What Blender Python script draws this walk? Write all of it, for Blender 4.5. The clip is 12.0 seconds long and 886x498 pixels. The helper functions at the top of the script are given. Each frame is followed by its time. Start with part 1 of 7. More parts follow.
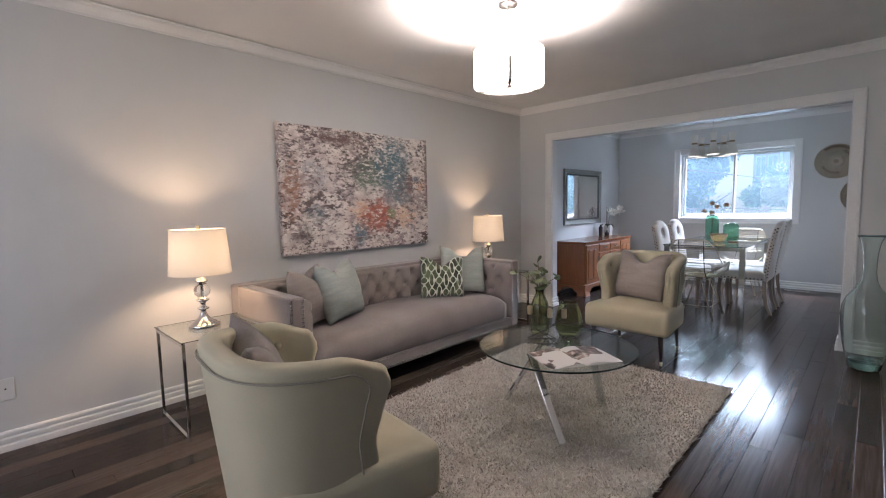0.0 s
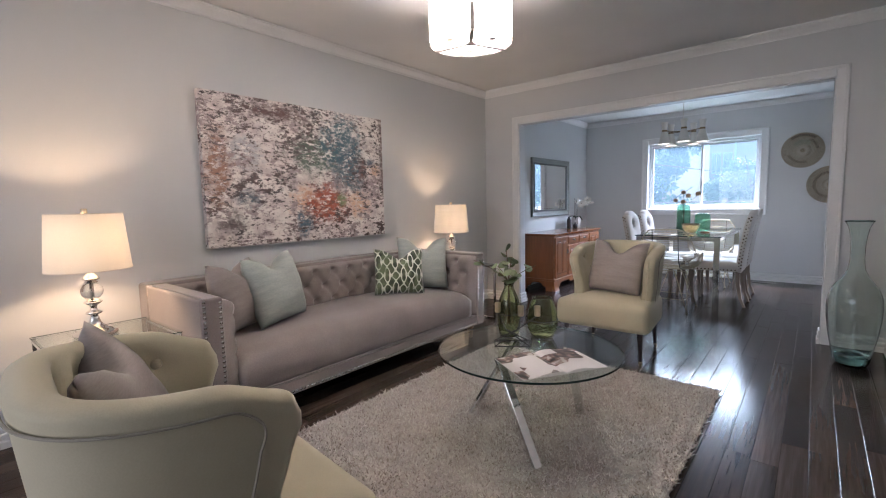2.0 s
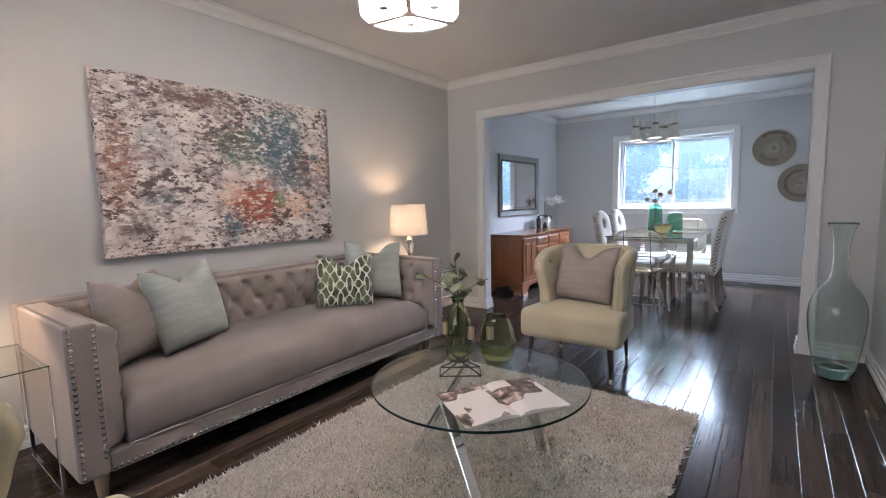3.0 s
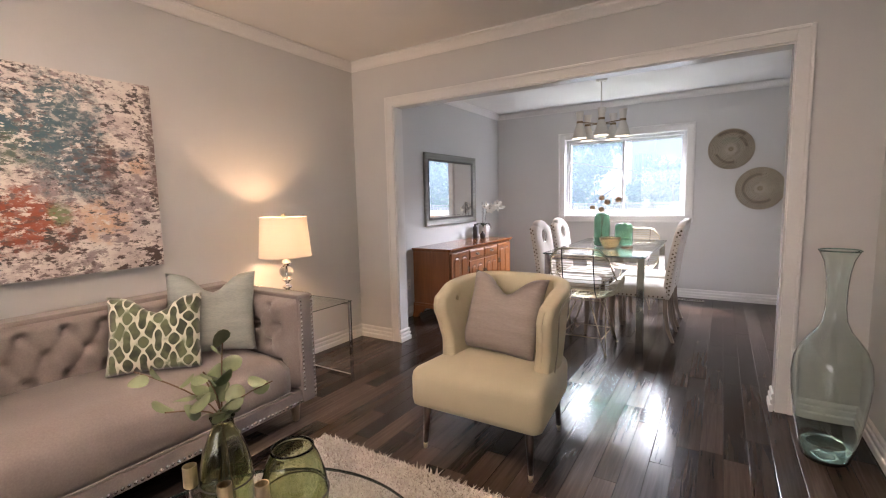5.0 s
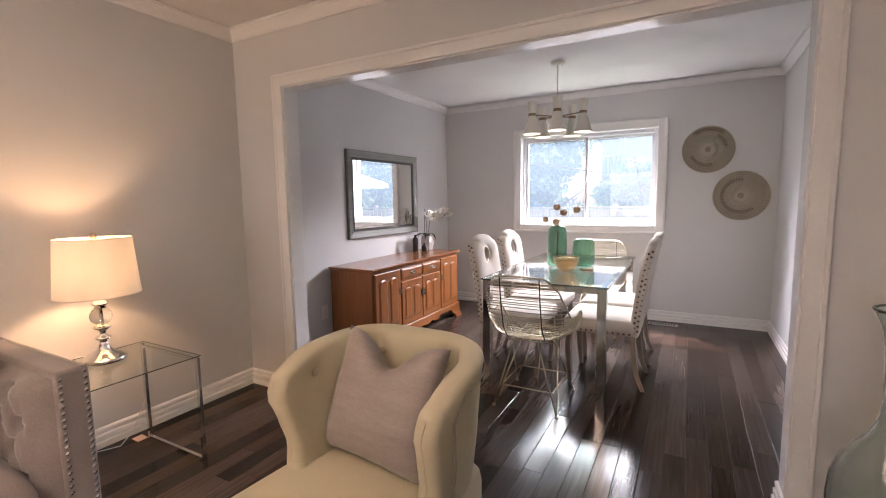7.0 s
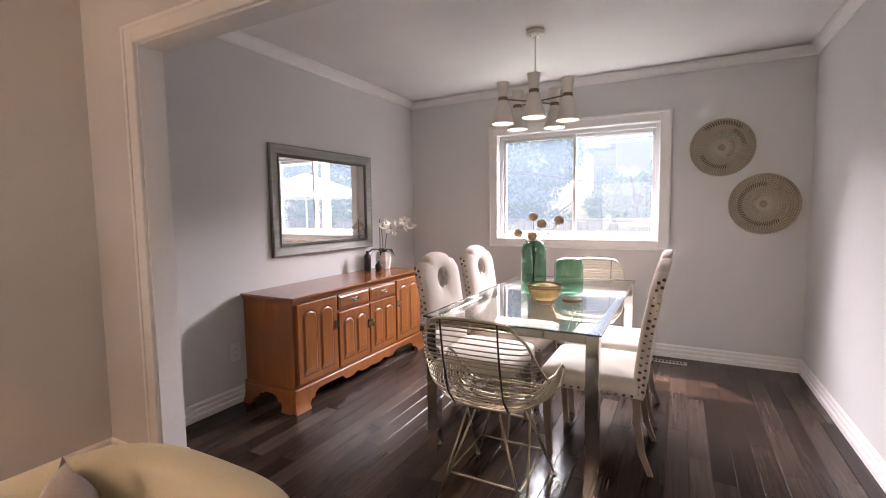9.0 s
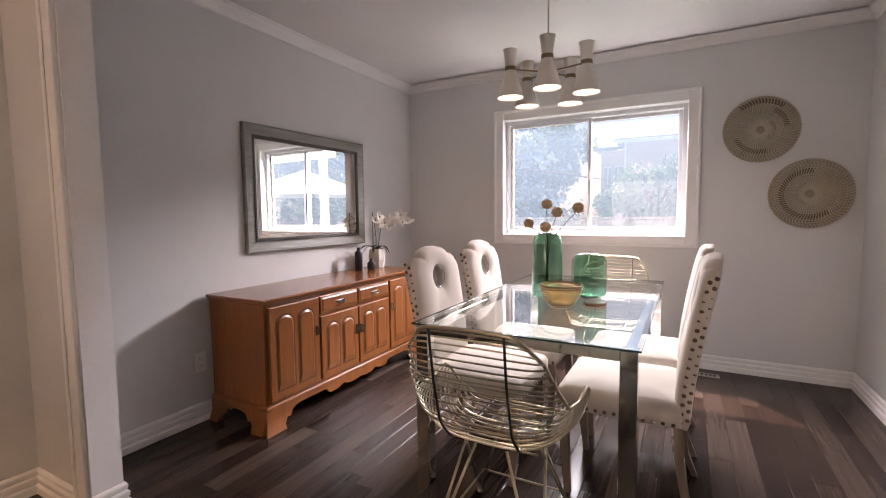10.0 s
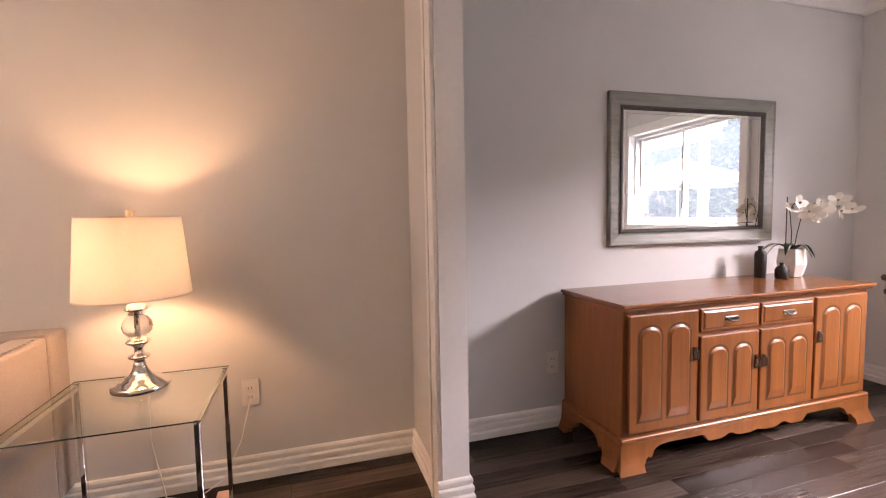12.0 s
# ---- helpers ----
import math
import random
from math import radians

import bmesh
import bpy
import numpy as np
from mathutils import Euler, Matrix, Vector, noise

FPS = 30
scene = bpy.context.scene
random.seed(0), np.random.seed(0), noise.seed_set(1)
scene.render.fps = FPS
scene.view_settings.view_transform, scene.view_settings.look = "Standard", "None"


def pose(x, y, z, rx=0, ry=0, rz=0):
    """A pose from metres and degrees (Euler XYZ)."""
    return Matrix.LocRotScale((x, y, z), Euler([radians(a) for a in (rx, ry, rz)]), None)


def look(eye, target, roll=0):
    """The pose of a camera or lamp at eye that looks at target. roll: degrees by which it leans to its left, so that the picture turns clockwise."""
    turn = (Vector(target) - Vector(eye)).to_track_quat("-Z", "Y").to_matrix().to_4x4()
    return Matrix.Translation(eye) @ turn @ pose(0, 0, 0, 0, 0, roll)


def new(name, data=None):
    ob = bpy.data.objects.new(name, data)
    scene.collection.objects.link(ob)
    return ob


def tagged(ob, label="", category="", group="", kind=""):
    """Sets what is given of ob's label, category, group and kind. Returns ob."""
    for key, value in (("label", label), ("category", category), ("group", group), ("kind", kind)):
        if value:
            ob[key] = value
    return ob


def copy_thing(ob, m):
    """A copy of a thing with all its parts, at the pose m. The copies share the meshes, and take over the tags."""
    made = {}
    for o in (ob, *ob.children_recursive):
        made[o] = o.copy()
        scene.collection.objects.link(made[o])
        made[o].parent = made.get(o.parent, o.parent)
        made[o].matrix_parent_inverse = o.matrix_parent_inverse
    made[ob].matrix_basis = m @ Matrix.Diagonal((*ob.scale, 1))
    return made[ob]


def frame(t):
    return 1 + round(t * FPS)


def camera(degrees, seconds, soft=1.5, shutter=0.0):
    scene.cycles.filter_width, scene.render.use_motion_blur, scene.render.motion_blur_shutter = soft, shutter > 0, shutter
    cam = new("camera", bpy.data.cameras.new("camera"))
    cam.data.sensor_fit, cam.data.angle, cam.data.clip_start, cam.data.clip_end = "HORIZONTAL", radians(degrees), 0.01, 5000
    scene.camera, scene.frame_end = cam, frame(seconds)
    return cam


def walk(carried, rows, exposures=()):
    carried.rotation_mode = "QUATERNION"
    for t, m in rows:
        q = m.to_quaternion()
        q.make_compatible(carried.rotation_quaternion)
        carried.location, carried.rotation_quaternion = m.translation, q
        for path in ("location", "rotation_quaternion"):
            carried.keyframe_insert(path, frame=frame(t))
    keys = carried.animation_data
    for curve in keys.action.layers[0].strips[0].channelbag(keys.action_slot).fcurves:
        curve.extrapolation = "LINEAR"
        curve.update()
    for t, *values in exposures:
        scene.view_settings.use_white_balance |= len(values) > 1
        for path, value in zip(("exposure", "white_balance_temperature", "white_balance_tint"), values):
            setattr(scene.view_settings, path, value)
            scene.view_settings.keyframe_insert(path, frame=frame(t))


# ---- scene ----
cam = camera(89.3, 12.0, soft=1.1)
PATH = [
    (0, (0.637, 0.758, 1.238), (-0.746, 2.192, 1.054), -1.2),
    (0.5, (0.58, 0.792, 1.211), (-0.802, 2.225, 1.018), -1.1),
    (1, (0.504, 0.843, 1.185), (-0.868, 2.285, 0.991), -1.2),
    (1.5, (0.455, 0.921, 1.163), (-0.871, 2.405, 0.968), -1.2),
    (2, (0.399, 1.114, 1.145), (-0.873, 2.645, 0.947), -1.3),
    (2.5, (0.354, 1.295, 1.156), (-0.873, 2.861, 0.953), -1.3),
    (3, (0.299, 1.51, 1.16), (-0.889, 3.106, 0.949), -1.3),
    (5, (0.176, 2.538, 1.232), (-0.874, 4.226, 1.015), -1.2),
    (5.5, (0.138, 2.769, 1.256), (-0.884, 4.475, 1.041), -1.1),
    (6, (0.131, 3.024, 1.265), (-0.867, 4.743, 1.048), -1.2),
    (6.5, (0.127, 3.254, 1.288), (-0.854, 4.984, 1.071), -1.0),
    (7, (0.093, 3.504, 1.293), (-0.861, 5.248, 1.074), -0.9),
    (7.5, (0.066, 3.73, 1.313), (-0.878, 5.48, 1.096), -0.6),
    (9.5, (-0.113, 4.616, 1.22), (-1.041, 6.381, 1.063), -0.7),
    (10, (-0.194, 4.79, 1.18), (-1.145, 6.543, 1.023), -0.6),
    (10.5, (-0.248, 4.9, 1.154), (-1.336, 6.571, 0.997), -0.6),
    (11, (-0.366, 5.03, 1.146), (-1.754, 6.46, 0.971), -1.2),
    (11.5, (-0.465, 5.048, 1.14), (-2.158, 6.101, 0.989), -1.1),
    (12, (-0.587, 5.116, 1.122), (-2.493, 5.706, 0.976), -1.1),
]
EXPOSURE = [(0.0, 0.76, 5750, 19), (3.0, 1.02, 5700, 19), (5.0, 1.28, 6950, 27), (7.5, 1.16, 7350, 32), (9.5, 1.02, 7800, 36), (11.0, 0.74, 8000, 38), (11.5, 1.06, 8200, 40), (12.0, 1.42, 8100, 41)]
walk(cam, [(t, look(eye, target, roll)) for t, eye, target, roll in PATH], EXPOSURE)

# ---- world and large lights ----
world = bpy.data.worlds.new("sky")
scene.world = world
world.use_nodes = True
wn = world.node_tree
sky = wn.nodes.new("ShaderNodeTexSky")
sky.sky_type, sky.sun_disc = "NISHITA", False
SUN_WAY = Vector((0.40, -0.50, -1.0)).normalized()
sky.sun_elevation = math.asin(-SUN_WAY.z)
sky.sun_rotation = math.atan2(-SUN_WAY.x, -SUN_WAY.y)
wn.links.new(sky.outputs[0], wn.nodes["Background"].inputs[0])
wn.nodes["Background"].inputs[1].default_value = 0.05


def lamp(name, kind, m, energy, colour, size=0.1, size_y=None):
    data = bpy.data.lights.new(name, kind)
    data.energy, data.color = energy, colour
    if kind == "SUN":
        data.angle = radians(size)
    elif kind == "AREA":
        data.shape, data.size, data.size_y = "RECTANGLE", size, size_y or size
    else:
        data.shadow_soft_size = size
    ob = new(name, data)
    ob.matrix_world = m
    return ob


YF_LAMP = -1.42
lamp("sun", "SUN", Matrix.Translation((-6, 16, 14)) @ SUN_WAY.to_track_quat("-Z", "Y").to_matrix().to_4x4(), 5.0, (1.0, 0.93, 0.82), 1.2)
# area lamps: sky light for the dining window, fill at an unseen front one
lamp("window_daylight", "AREA", look((-0.92, 9.9, 3.55), (-0.92, 6.0, 0.9)), 2300, (0.76, 0.875, 0.97), 4.8, 2.8)
lamp("front_fill", "AREA", look((-0.90, YF_LAMP, 1.36), (-0.90, 3.0, 1.0)), 25, (1.0, 0.95, 0.88), 2.5, 1.45)
# bulbs inside the shades
WARM = (1.0, 0.67, 0.36)
lamp("pendant_bulb", "POINT", pose(-0.98, 3.03, 2.02), 112.0, (1.0, 0.83, 0.645), 0.07)
lamp("near_lamp_bulb", "POINT", pose(-2.285, 1.675, 1.00), 9.2, WARM, 0.035)
lamp("far_lamp_bulb", "POINT", pose(-2.350, 4.557, 1.00), 6.4, WARM, 0.035)
# ---- materials ----
def nodes_of(name):
    m = bpy.data.materials.new(name)
    m.use_nodes = True
    return m, m.node_tree, m.node_tree.nodes["Principled BSDF"]


def node(tree, kind, **inputs):
    n = tree.nodes.new(kind)
    for k, v in inputs.items():
        n.inputs[k.replace("_", " ")].default_value = v
    return n


def ramp(tree, source, stops):
    r = tree.nodes.new("ShaderNodeValToRGB")
    e = r.color_ramp.elements
    while len(e) < len(stops):
        e.new(0.5)
    for k, (p, c) in zip(e, stops):
        k.position, k.color = p, (*c, 1) if len(c) == 3 else c
    tree.links.new(source, r.inputs[0])
    return r.outputs[0]


def coords(tree, stretch=(1, 1, 1), world_space=False):
    mp = tree.nodes.new("ShaderNodeMapping")
    mp.inputs["Scale"].default_value = stretch
    if world_space:
        src = tree.nodes.new("ShaderNodeNewGeometry").outputs["Position"]
    else:
        src = tree.nodes.new("ShaderNodeTexCoord").outputs["Object"]
    tree.links.new(src, mp.inputs[0])
    return mp.outputs[0]


def surface(name, dark, light, grain=60, blotch=3, rough=0.6, bump=0.15, stretch=(1, 1, 1), metal=0.0, rough_swing=0.1, sheen=0.0, spec=0.5, depth=0.002, world_space=False, coat=0.0):
    """Colour between two shades by a coarse and a fine noise, with bump from the fine one."""
    m, t, b = nodes_of(name)
    co = coords(t, stretch, world_space)
    fine = node(t, "ShaderNodeTexNoise", Scale=grain, Detail=5.0, Roughness=0.6)
    wide = node(t, "ShaderNodeTexNoise", Scale=blotch, Detail=3.0)
    t.links.new(co, fine.inputs["Vector"]), t.links.new(co, wide.inputs["Vector"])
    mix = node(t, "ShaderNodeMath")
    mix.operation = "MULTIPLY_ADD"
    mix.inputs[1].default_value = 0.5
    half = node(t, "ShaderNodeMath")
    half.operation = "MULTIPLY"
    half.inputs[1].default_value = 0.5
    t.links.new(wide.outputs[0], half.inputs[0])
    t.links.new(fine.outputs[0], mix.inputs[0]), t.links.new(half.outputs[0], mix.inputs[2])
    t.links.new(ramp(t, mix.outputs[0], [(0.3, dark), (0.7, light)]), b.inputs["Base Color"])
    r = node(t, "ShaderNodeMapRange")
    r.inputs["To Min"].default_value, r.inputs["To Max"].default_value = rough - rough_swing, rough + rough_swing
    t.links.new(wide.outputs[0], r.inputs["Value"]), t.links.new(r.outputs[0], b.inputs["Roughness"])
    bp = node(t, "ShaderNodeBump", Strength=bump, Distance=depth)
    t.links.new(fine.outputs[0], bp.inputs["Height"]), t.links.new(bp.outputs[0], b.inputs["Normal"])
    b.inputs["Metallic"].default_value = metal
    b.inputs["Sheen Weight"].default_value = sheen
    b.inputs["Sheen Roughness"].default_value = 0.4
    b.inputs["Specular IOR Level"].default_value = spec
    b.inputs["Coat Weight"].default_value = coat
    return m


def glass(name, colour, rough=0.0, ior=1.45):
    m, t, b = nodes_of(name)
    b.inputs["Base Color"].default_value = (*colour, 1)
    b.inputs["Transmission Weight"].default_value = 1.0
    b.inputs["Roughness"].default_value, b.inputs["IOR"].default_value = rough, ior
    return m


def thin_glass(name, tint, ior=1.45):
    """Clear pane: straight-through light with a mirror-like gloss at grazing angles."""
    m, t, b = nodes_of(name)
    t.nodes.remove(b)
    tr = node(t, "ShaderNodeBsdfTransparent", Color=(*tint, 1))
    gl = node(t, "ShaderNodeBsdfGlossy", Roughness=0.01)
    lw = node(t, "ShaderNodeLayerWeight", Blend=0.5)
    pw = node(t, "ShaderNodeMath")
    pw.operation = "POWER"
    pw.inputs[1].default_value = 5.0
    t.links.new(lw.outputs["Facing"], pw.inputs[0])
    fr = node(t, "ShaderNodeMath")
    fr.operation = "MULTIPLY_ADD"
    f0 = ((ior - 1) / (ior + 1)) ** 2
    fr.inputs[1].default_value, fr.inputs[2].default_value = 1 - f0, f0
    t.links.new(pw.outputs[0], fr.inputs[0])
    mx = t.nodes.new("ShaderNodeMixShader")
    t.links.new(fr.outputs[0], mx.inputs[0]), t.links.new(tr.outputs[0], mx.inputs[1]), t.links.new(gl.outputs[0], mx.inputs[2])
    t.links.new(mx.outputs[0], t.nodes["Material Output"].inputs[0])
    return m


def glow(name, colour, strength, base=(0.85, 0.82, 0.76)):
    m, t, b = nodes_of(name)
    b.inputs["Base Color"].default_value = (*base, 1)
    b.inputs["Emission Color"].default_value = (*colour, 1)
    b.inputs["Emission Strength"].default_value = strength
    b.inputs["Roughness"].default_value = 0.8
    return m


def shade_cloth(name, base, let_through):
    """Lampshade linen that lets the light of the bulb inside it through, with a fine weave."""
    m, t, b = nodes_of(name)
    co = coords(t, (1, 1, 1))
    w = node(t, "ShaderNodeTexNoise", Scale=420.0, Detail=2.0)
    t.links.new(co, w.inputs["Vector"])
    weave = ramp(t, w.outputs[0], [(0.3, tuple(0.88 * c for c in base)), (0.7, base)])
    t.links.new(weave, b.inputs["Base Color"])
    b.inputs["Roughness"].default_value = 0.9
    tr = t.nodes.new("ShaderNodeBsdfTranslucent")
    t.links.new(weave, tr.inputs["Color"])
    mx = node(t, "ShaderNodeMixShader", Fac=let_through)
    t.links.new(b.outputs[0], mx.inputs[1]), t.links.new(tr.outputs[0], mx.inputs[2])
    t.links.new(mx.outputs[0], t.nodes["Material Output"].inputs[0])
    return m


def wood(name, dark, light, along="y", rough=0.3, scale=1.0, coat=0.2):
    s = {"x": (0.6, 9, 9), "y": (9, 0.6, 9), "z": (9, 9, 0.6)}[along]
    m = surface(name, dark, light, grain=6 * scale, blotch=1.2, rough=rough, bump=0.08, stretch=s, coat=coat)
    return m


WALL = surface("wall_paint", (0.605, 0.61, 0.608), (0.655, 0.66, 0.658), grain=220, blotch=1.1, rough=0.7, bump=0.08, world_space=True)
CEIL = surface("ceiling_stipple", (0.70, 0.70, 0.70), (0.80, 0.80, 0.79), grain=160, blotch=2, rough=0.9, bump=0.5, depth=0.003, world_space=True)
TRIM = surface("trim_paint", (0.76, 0.76, 0.75), (0.83, 0.83, 0.82), grain=90, blotch=2, rough=0.4, bump=0.04, world_space=True)
SOFA = surface("taupe_velvet", (0.18, 0.153, 0.145), (0.265, 0.23, 0.218), grain=140, blotch=5, rough=0.75, bump=0.15, sheen=0.35)
CREAM = surface("cream_upholstery", (0.46, 0.42, 0.30), (0.54, 0.49, 0.355), grain=260, blotch=4, rough=0.85, bump=0.2, sheen=0.15)
PIPING = surface("grey_piping", (0.27, 0.245, 0.20), (0.36, 0.33, 0.275), grain=200, rough=0.8)
CHROME = surface("chrome", (0.72, 0.72, 0.72), (0.80, 0.80, 0.80), grain=40, rough=0.08, bump=0.01, metal=1.0, rough_swing=0.04)
STEEL = surface("brushed_steel", (0.48, 0.46, 0.44), (0.60, 0.58, 0.55), grain=80, rough=0.28, bump=0.03, metal=1.0)
BRASS = surface("aged_brass", (0.50, 0.42, 0.28), (0.72, 0.62, 0.45), grain=60, rough=0.35, bump=0.05, metal=1.0)
NAIL = surface("pewter_nailhead", (0.55, 0.54, 0.53), (0.75, 0.74, 0.73), grain=60, rough=0.22, bump=0.02, metal=1.0)
DARKNAIL = surface("bronze_nailhead", (0.10, 0.075, 0.05), (0.20, 0.15, 0.10), grain=60, rough=0.35, bump=0.02, metal=1.0)
PEWTER = surface("antique_pewter", (0.12, 0.11, 0.10), (0.30, 0.28, 0.25), grain=90, rough=0.3, bump=0.05, metal=1.0)
GOLD = surface("champagne_metal", (0.42, 0.37, 0.27), (0.58, 0.52, 0.40), grain=50, rough=0.32, bump=0.02, metal=1.0)
DARKWOOD = wood("espresso_wood", (0.018, 0.010, 0.008), (0.05, 0.026, 0.018), "z", 0.35)
GREYWOOD = wood("grey_washed_oak", (0.17, 0.13, 0.10), (0.30, 0.24, 0.19), "z", 0.5)
MAPLE = wood("honey_maple", (0.165, 0.050, 0.0115), (0.285, 0.095, 0.025), "z", 0.36, 1.0, 0.1)
MAPLE_TOP = wood("honey_maple_top", (0.19, 0.062, 0.021), (0.30, 0.108, 0.037), "y", 0.22, 1.0, 0.4)
# darker maple, with the shade of the panel recesses put into its colour
GROOVE_SHADE = wood("honey_maple_groove_shade", (0.07, 0.024, 0.008), (0.12, 0.042, 0.014), "z", 0.4)
IVORY = surface("ivory_linen", (0.57, 0.515, 0.46), (0.67, 0.61, 0.55), grain=320, blotch=6, rough=0.9, bump=0.25, sheen=0.1)
RUG = surface("shaggy_rug", (0.36, 0.33, 0.30), (0.66, 0.62, 0.57), grain=70, blotch=9, rough=0.95, bump=0.6, depth=0.01, world_space=True)
BLACK = surface("black_metal", (0.012, 0.012, 0.013), (0.03, 0.03, 0.03), grain=60, rough=0.45, bump=0.05)
VINYL = surface("window_vinyl", (0.56, 0.57, 0.58), (0.64, 0.65, 0.66), grain=50, rough=0.4, bump=0.02)
JAMB = surface("semi_gloss_jamb_paint", (0.74, 0.74, 0.74), (0.80, 0.80, 0.80), grain=40, blotch=3, rough=0.16, bump=0.03, rough_swing=0.05, world_space=True)
PLASTIC = surface("white_plastic", (0.74, 0.73, 0.70), (0.80, 0.79, 0.77), grain=50, rough=0.35, bump=0.02)
SLOT = surface("dark_slot", (0.02, 0.02, 0.02), (0.04, 0.04, 0.04), rough=0.6)
FLOORBED = surface("floor_bed", (0.010, 0.007, 0.006), (0.022, 0.015, 0.012), rough=0.6, world_space=True)
PANE = thin_glass("window_pane", (0.96, 0.98, 0.98))
# pale blue haze of the bright outdoors, mixed into the panes' own shader
pane_tree = PANE.node_tree
clear = pane_tree.nodes["Mix Shader"].outputs[0]
haze = node(pane_tree, "ShaderNodeBsdfTranslucent", Color=(0.60, 0.82, 1.0, 1))
veil = node(pane_tree, "ShaderNodeMixShader", Fac=0.017)
pane_tree.links.new(clear, veil.inputs[1]), pane_tree.links.new(haze.outputs[0], veil.inputs[2])
pane_tree.links.new(veil.outputs[0], pane_tree.nodes["Material Output"].inputs[0])
TABLEGLASS = thin_glass("table_glass", (0.945, 0.975, 0.965), 1.5)
GLASSEDGE = surface("glass_edge", (0.012, 0.026, 0.022), (0.022, 0.042, 0.036), rough=0.1, bump=0.0)
def art_paint():
    """Abstract canvas: knife-dragged patches of white, umber, teal, rust and black in layers."""
    m, t, b = nodes_of("abstract_paint")
    co = coords(t, (1, 1, 1))
    def blot(scale, seed, detail=8.0, rough=0.7, stretch=(1, 1, 1)):
        mp = node(t, "ShaderNodeMapping")
        mp.inputs["Location"].default_value, mp.inputs["Scale"].default_value = (seed, seed * 1.7, seed * 0.6), stretch
        n = node(t, "ShaderNodeTexNoise", Scale=scale, Detail=detail, Roughness=rough)
        t.links.new(co, mp.inputs[0]), t.links.new(mp.outputs[0], n.inputs["Vector"])
        return n.outputs[0]
    def spot(y, z, ry, rz, edge=0.75):
        """A soft patch round a place on the canvas, broken at its rim by noise."""
        mp = node(t, "ShaderNodeMapping")
        mp.inputs["Location"].default_value = (0, -y / ry, -z / rz)
        mp.inputs["Scale"].default_value = (0, 1 / ry, 1 / rz)
        ln = t.nodes.new("ShaderNodeVectorMath")
        ln.operation = "LENGTH"
        t.links.new(co, mp.inputs[0]), t.links.new(mp.outputs[0], ln.inputs[0])
        ad = node(t, "ShaderNodeMath")
        ad.operation = "MULTIPLY_ADD"
        ad.inputs[1].default_value = 2.6
        sub = node(t, "ShaderNodeMath")
        sub.operation = "SUBTRACT"
        t.links.new(blot(15, y * 7 + z * 3, 8, 0.75), ad.inputs[0])
        ad.inputs[2].default_value = -1.15
        t.links.new(ln.outputs["Value"], sub.inputs[0]), t.links.new(ad.outputs[0], sub.inputs[1])
        hole = ramp(t, blot(26, y * 5 - z * 9, 6, 0.7, (1, 0.7, 1.4)), [(0.42, (0.25, 0.25, 0.25)), (0.51, (0.95, 0.95, 0.95))])
        mm = node(t, "ShaderNodeMath")
        mm.operation = "MULTIPLY"
        t.links.new(ramp(t, sub.outputs[0], [(edge - 0.35, (1, 1, 1)), (edge + 0.4, (0, 0, 0))]), mm.inputs[0]), t.links.new(hole, mm.inputs[1])
        return mm.outputs[0]
    def over(below, colour, mask):
        mx = t.nodes.new("ShaderNodeMix")
        mx.data_type = "RGBA"
        t.links.new(mask, mx.inputs[0])
        t.links.new(below, mx.inputs[6])
        if isinstance(colour, tuple):
            mx.inputs[7].default_value = (*colour, 1)
        else:
            t.links.new(colour, mx.inputs[7])
        return mx.outputs[2]
    def flakes(scale, seed, coarse, lo, soft, sway=0.5, rise=True):
        """Ragged dragged flakes, thick in some stretches of the canvas and thin in others."""
        a = node(t, "ShaderNodeMath")
        a.operation = "MULTIPLY_ADD"
        a.inputs[1].default_value = sway
        t.links.new(blot(coarse, seed + 4.4, 3, 0.5), a.inputs[0]), t.links.new(blot(scale, seed, 7, 0.72, (1, 0.62, 1.35)), a.inputs[2])
        mid = lo + 0.5 * sway
        ends = ((0, 0, 0), (1, 1, 1)) if rise else ((1, 1, 1), (0, 0, 0))
        return ramp(t, a.outputs[0], [(mid - soft, ends[0]), (mid + soft, ends[1])])
    c = ramp(t, blot(7, 3.1, 9, 0.7, (1, 0.7, 1.3)), [(0.30, (0.46, 0.39, 0.39)), (0.45, (0.64, 0.57, 0.55)), (0.54, (0.78, 0.73, 0.69)), (0.68, (0.84, 0.81, 0.77))])
    c = over(c, (0.66, 0.43, 0.29), spot(-0.02, -0.20, 0.16, 0.13, 0.6))
    c = over(c, (0.66, 0.45, 0.31), spot(0.48, -0.22, 0.16, 0.13, 0.6))
    c = over(c, (0.62, 0.42, 0.30), spot(0.66, 0.06, 0.07, 0.07, 0.7))
    c = over(c, (0.42, 0.42, 0.44), spot(-0.48, 0.12, 0.15, 0.13, 0.8))
    c = over(c, (0.34, 0.28, 0.28), flakes(18, 11.3, 4, 0.55, 0.03))
    c = over(c, (0.075, 0.050, 0.045), flakes(18, 9.2, 3.4, 0.425, 0.018, 0.55, False))
    c = over(c, (0.10, 0.05, 0.045), spot(-0.25, 0.42, 0.34, 0.07, 0.5))
    c = over(c, (0.26, 0.13, 0.08), spot(-0.68, 0.02, 0.10, 0.28, 0.6))
    c = over(c, (0.07, 0.05, 0.05), spot(-0.60, -0.34, 0.14, 0.12, 0.35))
    c = over(c, (0.06, 0.09, 0.12), spot(-0.47, -0.18, 0.16, 0.09, 0.35))
    c = over(c, (0.06, 0.10, 0.07), spot(0.10, 0.15, 0.24, 0.15, 0.8))
    c = over(c, (0.03, 0.09, 0.12), spot(0.31, 0.26, 0.20, 0.24, 0.9))
